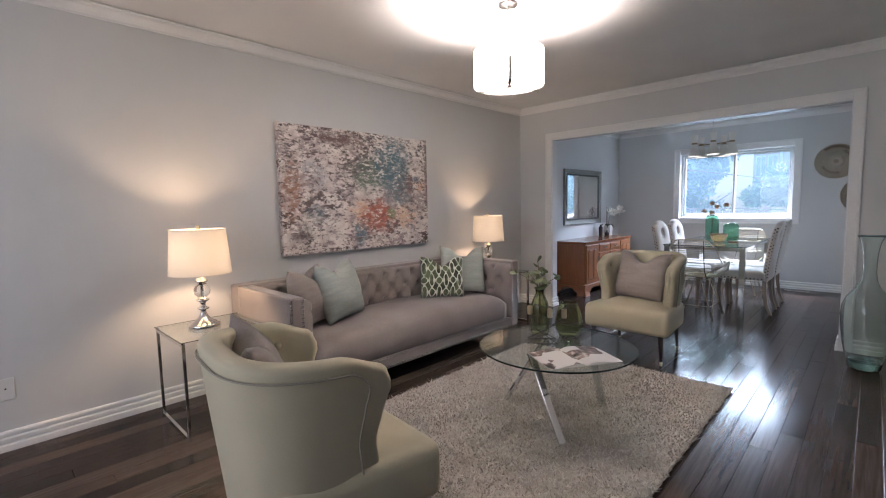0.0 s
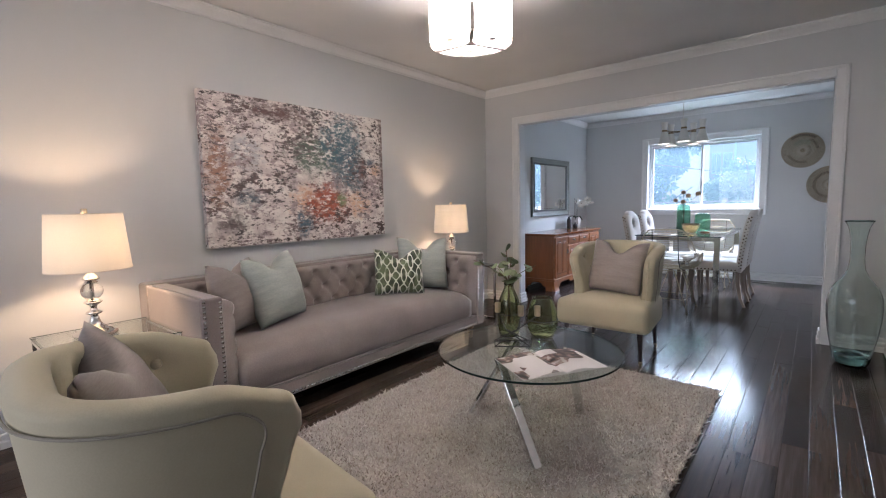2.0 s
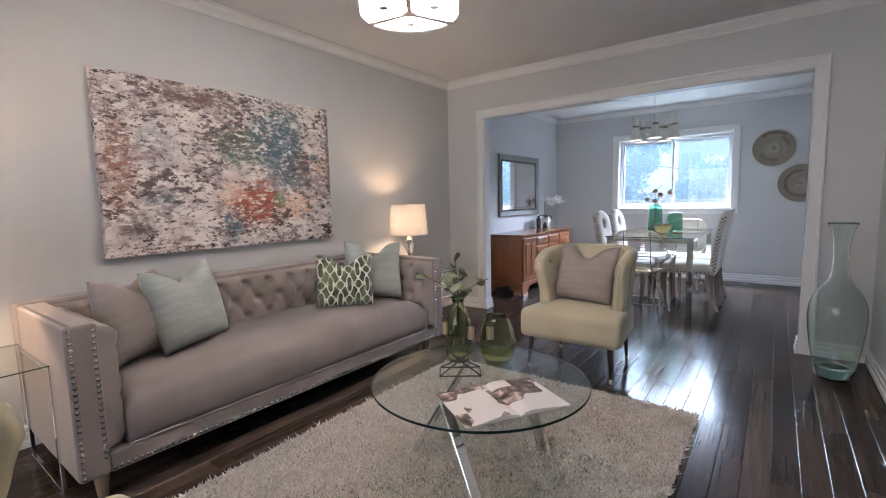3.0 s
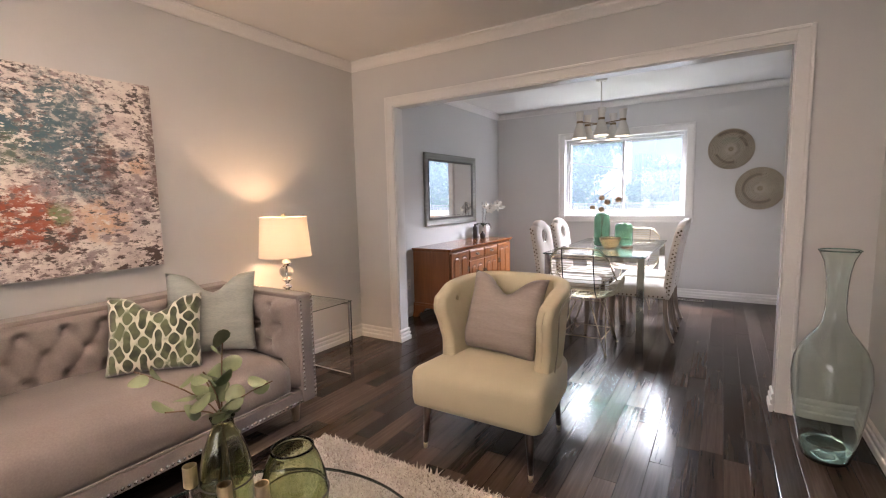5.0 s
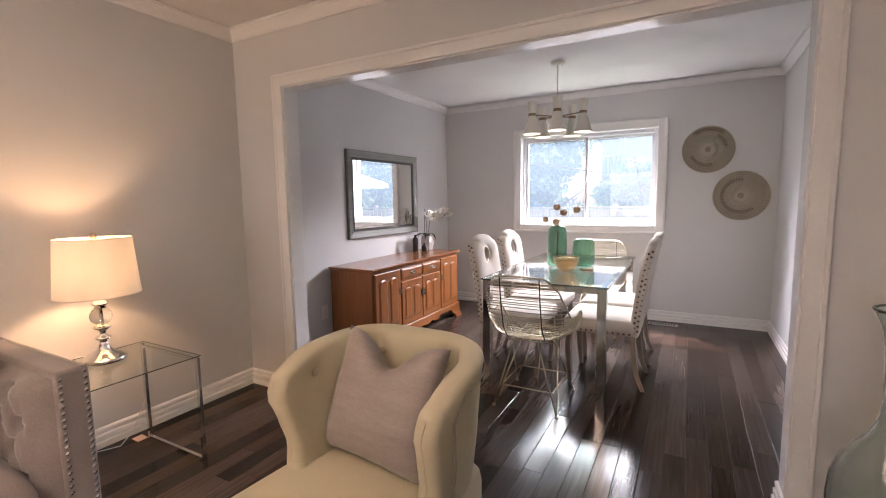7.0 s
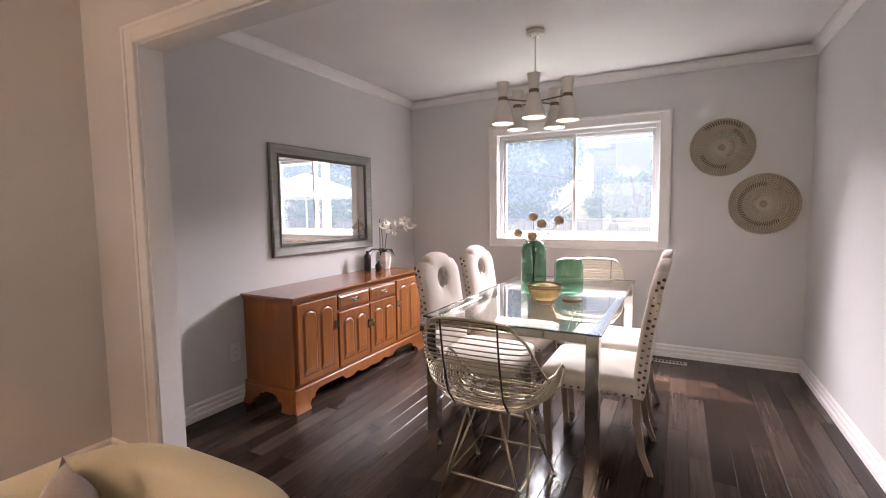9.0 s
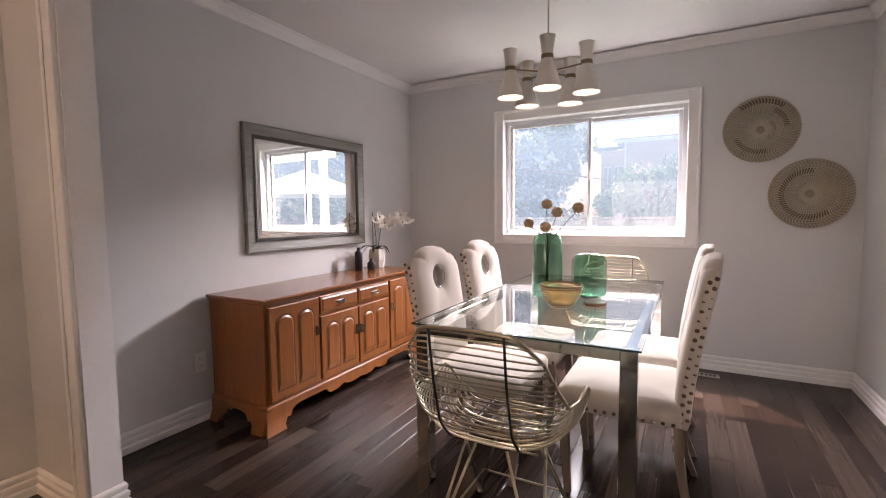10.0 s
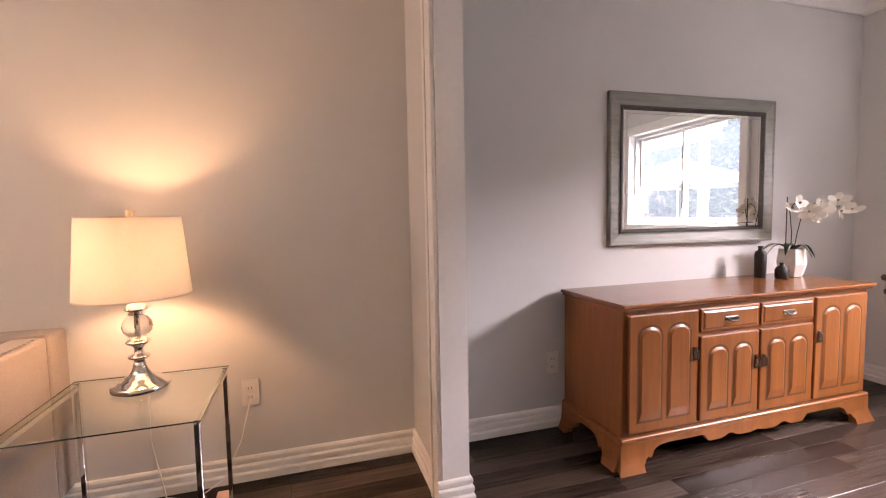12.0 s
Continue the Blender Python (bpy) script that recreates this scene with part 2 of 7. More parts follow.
    c = over(c, (0.04, 0.09, 0.12), spot(0.40, 0.03, 0.17, 0.17, 0.8))
    c = over(c, (0.14, 0.06, 0.045), spot(0.53, 0.06, 0.05, 0.12, 0.5))
    c = over(c, (0.04, 0.07, 0.11), spot(0.62, 0.12, 0.06, 0.03, 0.6))
    c = over(c, (0.30, 0.07, 0.03), spot(0.15, -0.22, 0.20, 0.15, 0.85))
    c = over(c, (0.16, 0.22, 0.10), spot(0.30, -0.20, 0.05, 0.06, 0.6))
    c = over(c, (0.05, 0.11, 0.16), spot(-0.05, -0.37, 0.07, 0.12, 0.7))
    c = over(c, (0.09, 0.055, 0.05), spot(0.75, 0.22, 0.03, 0.36, 0.7))
    c = over(c, (0.045, 0.035, 0.035), flakes(26, 14.9, 4, 0.405, 0.016, 0.5, False))
    c = over(c, (0.80, 0.76, 0.72), flakes(32, 21.7, 5, 0.60, 0.015, 0.35))
    c = over(c, (0.15, 0.11, 0.11), flakes(40, 5.5, 6, 0.59, 0.015, 0.35))
    t.links.new(c, b.inputs["Base Color"])
    b.inputs["Roughness"].default_value = 0.75
    bp = node(t, "ShaderNodeBump", Strength=0.4, Distance=0.004)
    t.links.new(blot(24, 9.2, 9, 0.7), bp.inputs["Height"]), t.links.new(bp.outputs[0], b.inputs["Normal"])
    return m


def lattice_cloth():
    """White velvet links in rows over olive cells, the nap brushed grey-green here and there."""
    m, t, b = nodes_of("green_lattice_velvet")
    co = coords(t, (1, 1, 1))
    sep = t.nodes.new("ShaderNodeSeparateXYZ")
    warp = node(t, "ShaderNodeTexNoise", Scale=9.0, Detail=1.0)
    t.links.new(co, warp.inputs["Vector"])
    wv = t.nodes.new("ShaderNodeVectorMath")
    wv.operation = "MULTIPLY_ADD"
    wv.inputs[1].default_value = (0.02, 0.0, 0.02)
    t.links.new(warp.outputs["Color"], wv.inputs[0]), t.links.new(co, wv.inputs[2])
    t.links.new(wv.outputs[0], sep.inputs[0])

    def op(kind, a, b=None):
        n = t.nodes.new("ShaderNodeMath")
        n.operation = kind
        for k, v in enumerate((a, b)):
            if v is None:
                continue
            if isinstance(v, (int, float)):
                n.inputs[k].default_value = v
            else:
                t.links.new(v, n.inputs[k])
        return n.outputs[0]

    x, z = op("MULTIPLY", sep.outputs["X"], 2 * math.pi / 0.062), op("MULTIPLY", sep.outputs["Z"], 2 * math.pi / 0.105)
    wave = op("ADD", op("COSINE", x), op("MULTIPLY", op("COSINE", z), 0.75))
    twist = op("MULTIPLY", op("MULTIPLY", op("SINE", op("MULTIPLY", x, 0.5)), op("SINE", op("MULTIPLY", z, 1.5))), 0.7)
    line = op("ABSOLUTE", op("ADD", wave, twist))
    n = node(t, "ShaderNodeTexNoise", Scale=14.0, Detail=4.0)
    t.links.new(co, n.inputs["Vector"])
    cell = ramp(t, n.outputs[0], [(0.40, (0.022, 0.032, 0.016)), (0.60, (0.10, 0.125, 0.06))])
    pile = ramp(t, n.outputs[0], [(0.40, (0.66, 0.67, 0.58)), (0.58, (0.50, 0.53, 0.43)), (0.66, (0.16, 0.20, 0.13))])
    mx = t.nodes.new("ShaderNodeMix")
    mx.data_type = "RGBA"
    t.links.new(ramp(t, line, [(0.38, (0, 0, 0)), (0.50, (1, 1, 1))]), mx.inputs[0])
    t.links.new(pile, mx.inputs[6]), t.links.new(cell, mx.inputs[7]), t.links.new(mx.outputs[2], b.inputs["Base Color"])
    bp = node(t, "ShaderNodeBump", Strength=0.4, Distance=0.003)
    bp.invert = True
    t.links.new(line, bp.inputs["Height"]), t.links.new(bp.outputs[0], b.inputs["Normal"])
    b.inputs["Roughness"].default_value = 0.8
    b.inputs["Sheen Weight"].default_value = 0.4
    return m


def page_print():
    """Magazine paper with blurred photographs."""
    m, t, b = nodes_of("magazine_page")
    co = coords(t, (1, 1, 1))
    v = node(t, "ShaderNodeTexVoronoi", Scale=9.0, Randomness=0.55)
    v.distance = "CHEBYCHEV"
    n = node(t, "ShaderNodeTexNoise", Scale=26.0, Detail=4.0)
    t.links.new(co, v.inputs["Vector"]), t.links.new(co, n.inputs["Vector"])
    ink = ramp(t, n.outputs[0], [(0.36, (0.012, 0.010, 0.010)), (0.48, (0.10, 0.075, 0.07)), (0.56, (0.26, 0.16, 0.13)), (0.66, (0.62, 0.58, 0.55))])
    sep = t.nodes.new("ShaderNodeSeparateColor")
    t.links.new(v.outputs["Color"], sep.inputs[0])
    mx = t.nodes.new("ShaderNodeMix")
    mx.data_type = "RGBA"
    t.links.new(ramp(t, sep.outputs[0], [(0.40, (0, 0, 0)), (0.42, (1, 1, 1))]), mx.inputs[0])
    mx.inputs[6].default_value = (0.78, 0.76, 0.75, 1)
    t.links.new(ink, mx.inputs[7]), t.links.new(mx.outputs[2], b.inputs["Base Color"])
    b.inputs["Roughness"].default_value = 0.35
    return m


ART = art_paint()
LATTICE = lattice_cloth()
PAGE = page_print()
SAGE = surface("sage_linen", (0.28, 0.31, 0.29), (0.42, 0.46, 0.43), grain=60, blotch=7, rough=0.85, bump=0.3, stretch=(1, 1, 5), sheen=0.2)
TAUPE = surface("taupe_silk", (0.20, 0.172, 0.16), (0.295, 0.255, 0.24), grain=60, blotch=6, rough=0.6, bump=0.25, stretch=(1, 1, 6), sheen=0.2)
LAMPSHADE = shade_cloth("lampshade_linen", (0.84, 0.78, 0.68), 0.075)
DRUM = shade_cloth("drum_shade_cloth", (0.88, 0.86, 0.83), 0.75)
DIFFUSER = shade_cloth("pendant_diffuser", (0.88, 0.87, 0.85), 0.85)
SMOKEGREEN = glass("olive_glass", (0.71, 0.77, 0.54))
SEAGLASS = glass("seafoam_glass", (0.885, 0.96, 0.945))
SEABASE = glass("thick_teal_glass", (0.45, 0.68, 0.66))
EMERALD = glass("emerald_glass", (0.41, 0.66, 0.54))
AMBER = glass("amber_glass", (0.98, 0.78, 0.50), 0.12)
AMBER.node_tree.nodes["Principled BSDF"].inputs["Transmission Weight"].default_value = 0.78
CRYSTAL = glass("crystal", (0.96, 0.97, 0.97), 0.0, 1.5)
LEAF = surface("eucalyptus_leaf", (0.085, 0.115, 0.055), (0.165, 0.205, 0.105), grain=30, blotch=12, rough=0.55, bump=0.1)
STEM = surface("twig", (0.09, 0.055, 0.03), (0.16, 0.10, 0.06), grain=60, rough=0.8)
LEGOAK = wood("pale_oak_leg", (0.22, 0.16, 0.10), (0.36, 0.27, 0.18), "z", 0.5)
MIRROR = surface("mirror_silver", (0.90, 0.91, 0.91), (0.92, 0.93, 0.93), rough=0.0, bump=0.0, metal=1.0, rough_swing=0.0)
MIRRORFRAME = wood("grey_green_wash", (0.16, 0.17, 0.15), (0.34, 0.34, 0.31), "y", 0.42, 1.0, 0.0)
MIRRORLIP = surface("dark_grey_lip", (0.06, 0.06, 0.06), (0.13, 0.13, 0.12), rough=0.4, metal=0.4)
STRAW = surface("seagrass_coil", (0.27, 0.225, 0.165), (0.44, 0.38, 0.29), grain=70, blotch=14, rough=0.85, bump=0.5)
STRAWDARK = surface("dark_dyed_grass", (0.12, 0.09, 0.06), (0.20, 0.15, 0.10), grain=70, rough=0.85, bump=0.5)
STRAWPALE = surface("pale_dyed_grass", (0.40, 0.35, 0.28), (0.54, 0.49, 0.41), grain=70, rough=0.85, bump=0.5)
STRAWGREEN = surface("green_dyed_grass", (0.22, 0.23, 0.16), (0.32, 0.33, 0.25), grain=70, rough=0.85, bump=0.5)
POD = surface("dried_pod", (0.42, 0.26, 0.15), (0.66, 0.48, 0.31), grain=90, blotch=20, rough=0.85, bump=0.6)
BLACKCLAY = surface("black_ceramic", (0.010, 0.010, 0.011), (0.025, 0.024, 0.024), grain=80, rough=0.45, bump=0.1)
WHITECLAY = surface("white_faceted_ceramic", (0.62, 0.61, 0.58), (0.74, 0.73, 0.70), grain=40, rough=0.5, bump=0.1)
PETAL = surface("orchid_petal", (0.74, 0.70, 0.62), (0.84, 0.82, 0.78), grain=30, rough=0.6, bump=0.05)
ORCHIDLEAF = surface("orchid_leaf", (0.018, 0.035, 0.018), (0.04, 0.07, 0.035), grain=30, rough=0.4)
CHANDWHITE = surface("matte_white_enamel", (0.70, 0.67, 0.61), (0.76, 0.73, 0.67), grain=60, rough=0.5, bump=0.02)
BULBGLOW = glow("chandelier_lens", (1.0, 0.90, 0.74), 2.8)

BRONZE = surface("brushed_bronze", (0.20, 0.15, 0.09), (0.34, 0.26, 0.16), grain=200, rough=0.35, metal=0.9, bump=0.05)
# ---- building helpers ----
def thing(name, m=None, label="", category="", group="", kind=""):
    ob = new(name)
    ob.empty_display_size = 0.1
    ob.matrix_world = m or Matrix()
    return tagged(ob, label, category, group, kind)


def part(name, bm, material, parent=None, label="", smooth=False, normals=True):
    """Links a bmesh as one mesh object, under a thing or a part."""
    if normals:
        bmesh.ops.recalc_face_normals(bm, faces=bm.faces)
    me = bpy.data.meshes.new(name)
    bm.to_mesh(me)
    bm.free()
    me.materials.append(material)
    if smooth:
        for p in me.polygons:
            p.use_smooth = True
    ob = new(name, me)
    ob.parent = parent
    if label:
        ob["label"] = label
    return ob


def setting(name, bm, material, label, category, smooth=False):
    return tagged(part(name, bm, material, smooth=smooth), label, category, "", "structure")


def box(bm, x0, y0, z0, x1, y1, z1, bevel=0.0, seg=1, m=None):
    r = bmesh.ops.create_cube(bm, size=1, matrix=Matrix.LocRotScale(((x0 + x1) / 2, (y0 + y1) / 2, (z0 + z1) / 2), None, (abs(x1 - x0), abs(y1 - y0), abs(z1 - z0))))
    vs = r["verts"]
    if bevel:
        es = list({e for v in vs for e in v.link_edges})
        vs = list({v for f in bmesh.ops.bevel(bm, geom=es, offset=bevel, segments=seg, profile=0.5, affect="EDGES")["faces"] for v in f.verts} | {v for v in vs if v.is_valid})
    if m is not None:
        bmesh.ops.transform(bm, matrix=m, verts=[v for v in vs if v.is_valid])
    return vs


def boxed(*a, **k):
    bm = bmesh.new()
    box(bm, *a, **k)
    return bm


def grid_faces(bm, rings, close_u=True, close_v=False, caps=False):
    """Faces between rings of points, each ring a list of positions of the same length."""
    vs = [[bm.verts.new(p) for p in r] for r in rings]
    n = len(vs[0])
    rows = len(vs) if close_v else len(vs) - 1
    for i in range(rows):
        a, b = vs[i], vs[(i + 1) % len(vs)]
        for j in range(n if close_u else n - 1):
            k = (j + 1) % n
            bm.faces.new((a[j], a[k], b[k], b[j]))
    if caps:
        bm.faces.new(vs[0][::-1]), bm.faces.new(vs[-1])
    return vs


def lathe(profile, seg=24, bm=None, centre=(0, 0, 0), caps=True, squash=(1, 1)):
    bm = bm or bmesh.new()
    rings = [[(centre[0] + squash[0] * max(r, 0.0004) * math.cos(a), centre[1] + squash[1] * max(r, 0.0004) * math.sin(a), centre[2] + z) for a in (2 * math.pi * j / seg for j in range(seg))] for r, z in profile]
    grid_faces(bm, rings, caps=caps)
    return bm


def tube(bm, pts, r, seg=6, closed=False):
    pts = [Vector(p) for p in pts]
    rings, up = [], None
    n = len(pts)
    for i, p in enumerate(pts):
        a = pts[(i - 1) % n] if closed or i else p
        b = pts[(i + 1) % n] if closed or i < n - 1 else p
        d = (b - a).normalized()
        if up is None:
            up = d.orthogonal().normalized()
        up = (up - d * up.dot(d)).normalized()
        side = d.cross(up)
        rr = r[i] if isinstance(r, (list, tuple)) else r
        rings.append([p + rr * (math.cos(t) * up + math.sin(t) * side) for t in (2 * math.pi * k / seg for k in range(seg))])
    grid_faces(bm, rings, close_v=closed, caps=not closed)
    return bm


def tubed(pts, r, seg=6, closed=False):
    return tube(bmesh.new(), pts, r, seg, closed)


def prism(profile, axis_pts):
    """A closed profile [(out, up)] swept along a straight or mitred run of (x, y, outx, outy)."""
    bm = bmesh.new()
    rings = [[(x + o * ox, y + o * oy, z) for o, z in profile] for x, y, ox, oy in axis_pts]
    grid_faces(bm, rings, caps=True)
    return bm


def joined(*bms):
    out = bmesh.new()
    me = bpy.data.meshes.new("joined")
    for b in bms:
        b.to_mesh(me)
        b.free()
        out.from_mesh(me)
    bpy.data.meshes.remove(me)
    return out


def slab(poly, z0, z1, bevel=0.0, seg=2):
    """An upright prism over a plan polygon."""
    bm = bmesh.new()
    lo, hi = [bm.verts.new((x, y, z0)) for x, y in poly], [bm.verts.new((x, y, z1)) for x, y in poly]
    bm.faces.new(lo[::-1])
    top = bm.faces.new(hi)
    n = len(poly)
    for i in range(n):
        bm.faces.new((lo[i], lo[(i + 1) % n], hi[(i + 1) % n], hi[i]))
    if bevel:
        bmesh.ops.bevel(bm, geom=list(top.edges), offset=bevel, segments=seg, profile=0.5, affect="EDGES")
    return bm


def rounded(w, d, r, n=6):
    """Plan polygon of a rectangle w by d round the origin with rounded corners."""
    out = []
    for cx, cy, a0 in ((w / 2 - r, d / 2 - r, 0), (-w / 2 + r, d / 2 - r, 90), (-w / 2 + r, -d / 2 + r, 180), (w / 2 - r, -d / 2 + r, 270)):
        out += [(cx + r * math.cos(radians(a0 + 90 * k / n)), cy + r * math.sin(radians(a0 + 90 * k / n))) for k in range(n + 1)]
    return out


# ---- the rooms ----
XL, XR = -2.628, 0.845          # sofa wall and the wall across from it
YO, YO2 = 5.588, 5.698          # opening wall, its two faces
YD, YF = 8.615, -1.20           # window wall of the dining room, front wall
H = 2.43
OX0, OX1, OZ = -2.185, 0.478, 2.017   # the wide opening
DXR = 0.812
XH = 2.30                       # far side of the hall
HY0, HY1 = -0.60, 2.90          # where the living room is open to the hall

bm = boxed(XL - 0.1, YF - 0.1, -0.08, XH + 0.1, YD + 0.1, -0.02)
setting("floor", bm, FLOORBED, "dark espresso hardwood plank floor with a glossy finish", "floor")
bm = boxed(XL - 0.1, YF - 0.1, H, XH + 0.1, YO + 0.05, H + 0.1)
setting("ceiling_living", bm, CEIL, "white stippled living room ceiling", "ceiling")
bm = boxed(XL - 0.1, YO + 0.05, H, DXR + 0.12, YD + 0.1, H + 0.1)
setting("ceiling_dining", bm, CEIL, "white stippled dining room ceiling", "ceiling")
setting("wall_west", boxed(XL - 0.12, YF - 0.12, -0.05, XL, YD + 0.12, H), WALL, "pale cool grey painted wall behind the sofa and sideboard", "wall")
bm = boxed(XL, YO, 0, OX0, YO2, H)
box(bm, OX1, YO, 0, DXR + 0.12, YO2, H), box(bm, OX0, YO, OZ, OX1, YO2, H)
setting("wall_opening", bm, WALL, "pale grey wall with a wide cased opening to the dining room", "wall")
WX0, WX1, WZ0, WZ1 = -1.637, -0.202, 0.995, 1.986
bm = boxed(XL, YD, 0, WX0, YD + 0.16, H)
box(bm, WX1, YD, 0, DXR, YD + 0.16, H), box(bm, WX0, YD, 0, WX1, YD + 0.16, WZ0), box(bm, WX0, YD, WZ1, WX1, YD + 0.16, H)
setting("wall_north", bm, WALL, "pale grey dining room wall round the window", "wall")
setting("wall_dining_east", boxed(DXR, YO2, 0, DXR + 0.12, YD + 0.16, H), WALL, "pale grey side wall of the dining room", "wall")
setting("wall_living_east", boxed(XR, HY1, 0, XR + 0.12, YO, H), WALL, "pale grey side wall of the living room", "wall")
bm = boxed(XR, YF, 0, XR + 0.12, HY0, H)
setting("wall_living_southeast", bm, WALL, "pale grey wall beside the hall", "wall")
setting("wall_hall_east", boxed(XH, YF, 0, XH + 0.12, HY1 + 0.12, H), WALL, "pale grey hall wall", "wall")
setting("wall_hall_north", boxed(XR + 0.12, HY1, 0, XH, HY1 + 0.12, H), WALL, "pale grey end wall of the hall", "wall")
# front window out of view, added so that the fill lamp can shine in
FX0, FX1, FZ0, FZ1 = -2.20, 0.40, 0.62, 2.10
bm = boxed(XL, YF - 0.16, 0, FX0, YF, H)
box(bm, FX1, YF - 0.16, 0, XH, YF, H), box(bm, FX0, YF - 0.16, 0, FX1, YF, FZ0), box(bm, FX0, YF - 0.16, FZ1, FX1, YF, H)
setting("wall_south", bm, WALL, "pale grey front wall of the living room", "wall")


def window(name, x0, x1, z0, z1, y, inward, label):
    """A white sliding window: frame, two sashes with their panes, and a casing round it. inward: -1 or 1 along y."""
    w = thing(name, label=label, category="window", kind="structure")
    yo = y - inward * 0.05
    ca, th = 0.088, 0.026
    ya, yb = sorted((y + inward * 0.0, y + inward * th))
    for nm, a in (("casing", (x0 - ca, ya, z0 - ca, x0, yb, z1 + ca)), ("casing", (x1, ya, z0 - ca, x1 + ca, yb, z1 + ca)), ("casing", (x0, ya, z1, x1, yb, z1 + ca)), ("casing", (x0, ya, z0 - ca, x1, yb, z0))):
        part(nm, boxed(*a, bevel=0.006, seg=2), TRIM, w)
    # raised outer edge of the casing
    yc = sorted((yb if inward > 0 else ya, (yb if inward > 0 else ya) + inward * 0.010))
    for a in ((x0 - ca, z0 - ca, x0 - ca + 0.022, z1 + ca), (x1 + ca - 0.022, z0 - ca, x1 + ca, z1 + ca), (x0 - ca + 0.022, z1 + ca - 0.022, x1 + ca - 0.022, z1 + ca), (x0 - ca + 0.022, z0 - ca, x1 + ca - 0.022, z0 - ca + 0.022)):
        part("casing_bead", boxed(a[0], yc[0], a[1], a[2], yc[1], a[3], bevel=0.004), TRIM, w)
    f = 0.034
    yf0, yf1 = sorted((yo, yo - inward * 0.09))
    bm = boxed(x0, yf0, z0, x0 + f, yf1, z1, bevel=0.003)
    box(bm, x1 - f, yf0, z0, x1, yf1, z1, bevel=0.003), box(bm, x0 + f, yf0, z0, x1 - f, yf1, z0 + f, bevel=0.003), box(bm, x0 + f, yf0, z1 - f, x1 - f, yf1, z1, bevel=0.003)
    part("window_frame", bm, VINYL, w)
    mid = (x0 + x1) / 2 + 0.004
    s = 0.028
    for a, b, dy in ((x0 + f, mid + 0.016, 0.018), (mid - 0.016, x1 - f, 0.052)):
        y0, y1 = sorted((yo - inward * dy, yo - inward * (dy + 0.028)))
        bm = boxed(a, y0, z0 + f, a + s, y1, z1 - f, bevel=0.003)
        box(bm, b - s, y0, z0 + f, b, y1, z1 - f, bevel=0.003), box(bm, a + s, y0, z0 + f, b - s, y1, z0 + f + s, bevel=0.003), box(bm, a + s, y0, z1 - f - s, b - s, y1, z1 - f, bevel=0.003)
        sash = part("sash", bm, VINYL, w)
        ym = (y0 + y1) / 2
        p = part("pane", boxed(a + s, ym - 0.002, z0 + f + s, b - s, ym + 0.002, z1 - f - s), PANE, sash)
        p.visible_shadow = False
    part("latch", boxed(mid - 0.012, yo - inward * 0.018 + (0.0 if inward < 0 else 0), (z0 + z1) / 2 - 0.04, mid + 0.006, yo - inward * 0.018 + inward * 0.012, (z0 + z1) / 2 + 0.04, bevel=0.003), PLASTIC, w)
    return w


window("unseen_front_window", FX0, FX1, FZ0, FZ1, YF, 1, "unseen white front window, added to light the living room")
window("window_1", WX0, WX1, WZ0, WZ1, YD, -1, "white sliding window with a wide painted casing")

# casing and jamb lining of the opening
op = thing("opening_trim", label="white painted casing round the wide opening", category="trim", kind="structure")
CW, CT = 0.072, 0.018
for side, y in ((-1, YO),):
    ya, yb = sorted((y, y + side * CT))
    yc, yd = sorted((y + side * CT, y + side * (CT + 0.008)))
    for a in ((OX0 - CW, ya, 0, OX0 + 0.004, yb, OZ + CW), (OX1 - 0.004, ya, 0, OX1 + CW, yb, OZ + CW), (OX0 + 0.004, ya, OZ - 0.004, OX1 - 0.004, yb, OZ + CW)):
        part("casing", boxed(*a, bevel=0.004, seg=2), TRIM, op)
    for a in ((OX0 - CW, yc, 0, OX0 - CW + 0.02, yd, OZ + CW), (OX1 + CW - 0.02, yc, 0, OX1 + CW, yd, OZ + CW), (OX0 - CW + 0.02, yc, OZ + CW - 0.02, OX1 + CW - 0.02, yd, OZ + CW)):
        part("casing_bead", boxed(*a, bevel=0.004), TRIM, op)
for a in ((OX0, YO, 0, OX0 + 0.012, YO2, OZ), (OX1 - 0.012, YO, 0, OX1, YO2, OZ), (OX0 + 0.012, YO, OZ - 0.012, OX1 - 0.012, YO2, OZ)):
    part("jamb", boxed(*a), JAMB, op)

BASE = [(0.0, 0.0), (0.018, 0.0), (0.019, 0.032), (0.016, 0.037), (0.007, 0.040), (0.007, 0.044), (0.014, 0.048), (0.015, 0.066), (0.012, 0.071), (0.005, 0.074), (0.005, 0.078), (0.010, 0.082), (0.011, 0.096), (0.007, 0.104), (0.0, 0.108)]
def run(name, profile, pts, label, category):
    return setting(name, prism(profile, pts), TRIM, label, category)


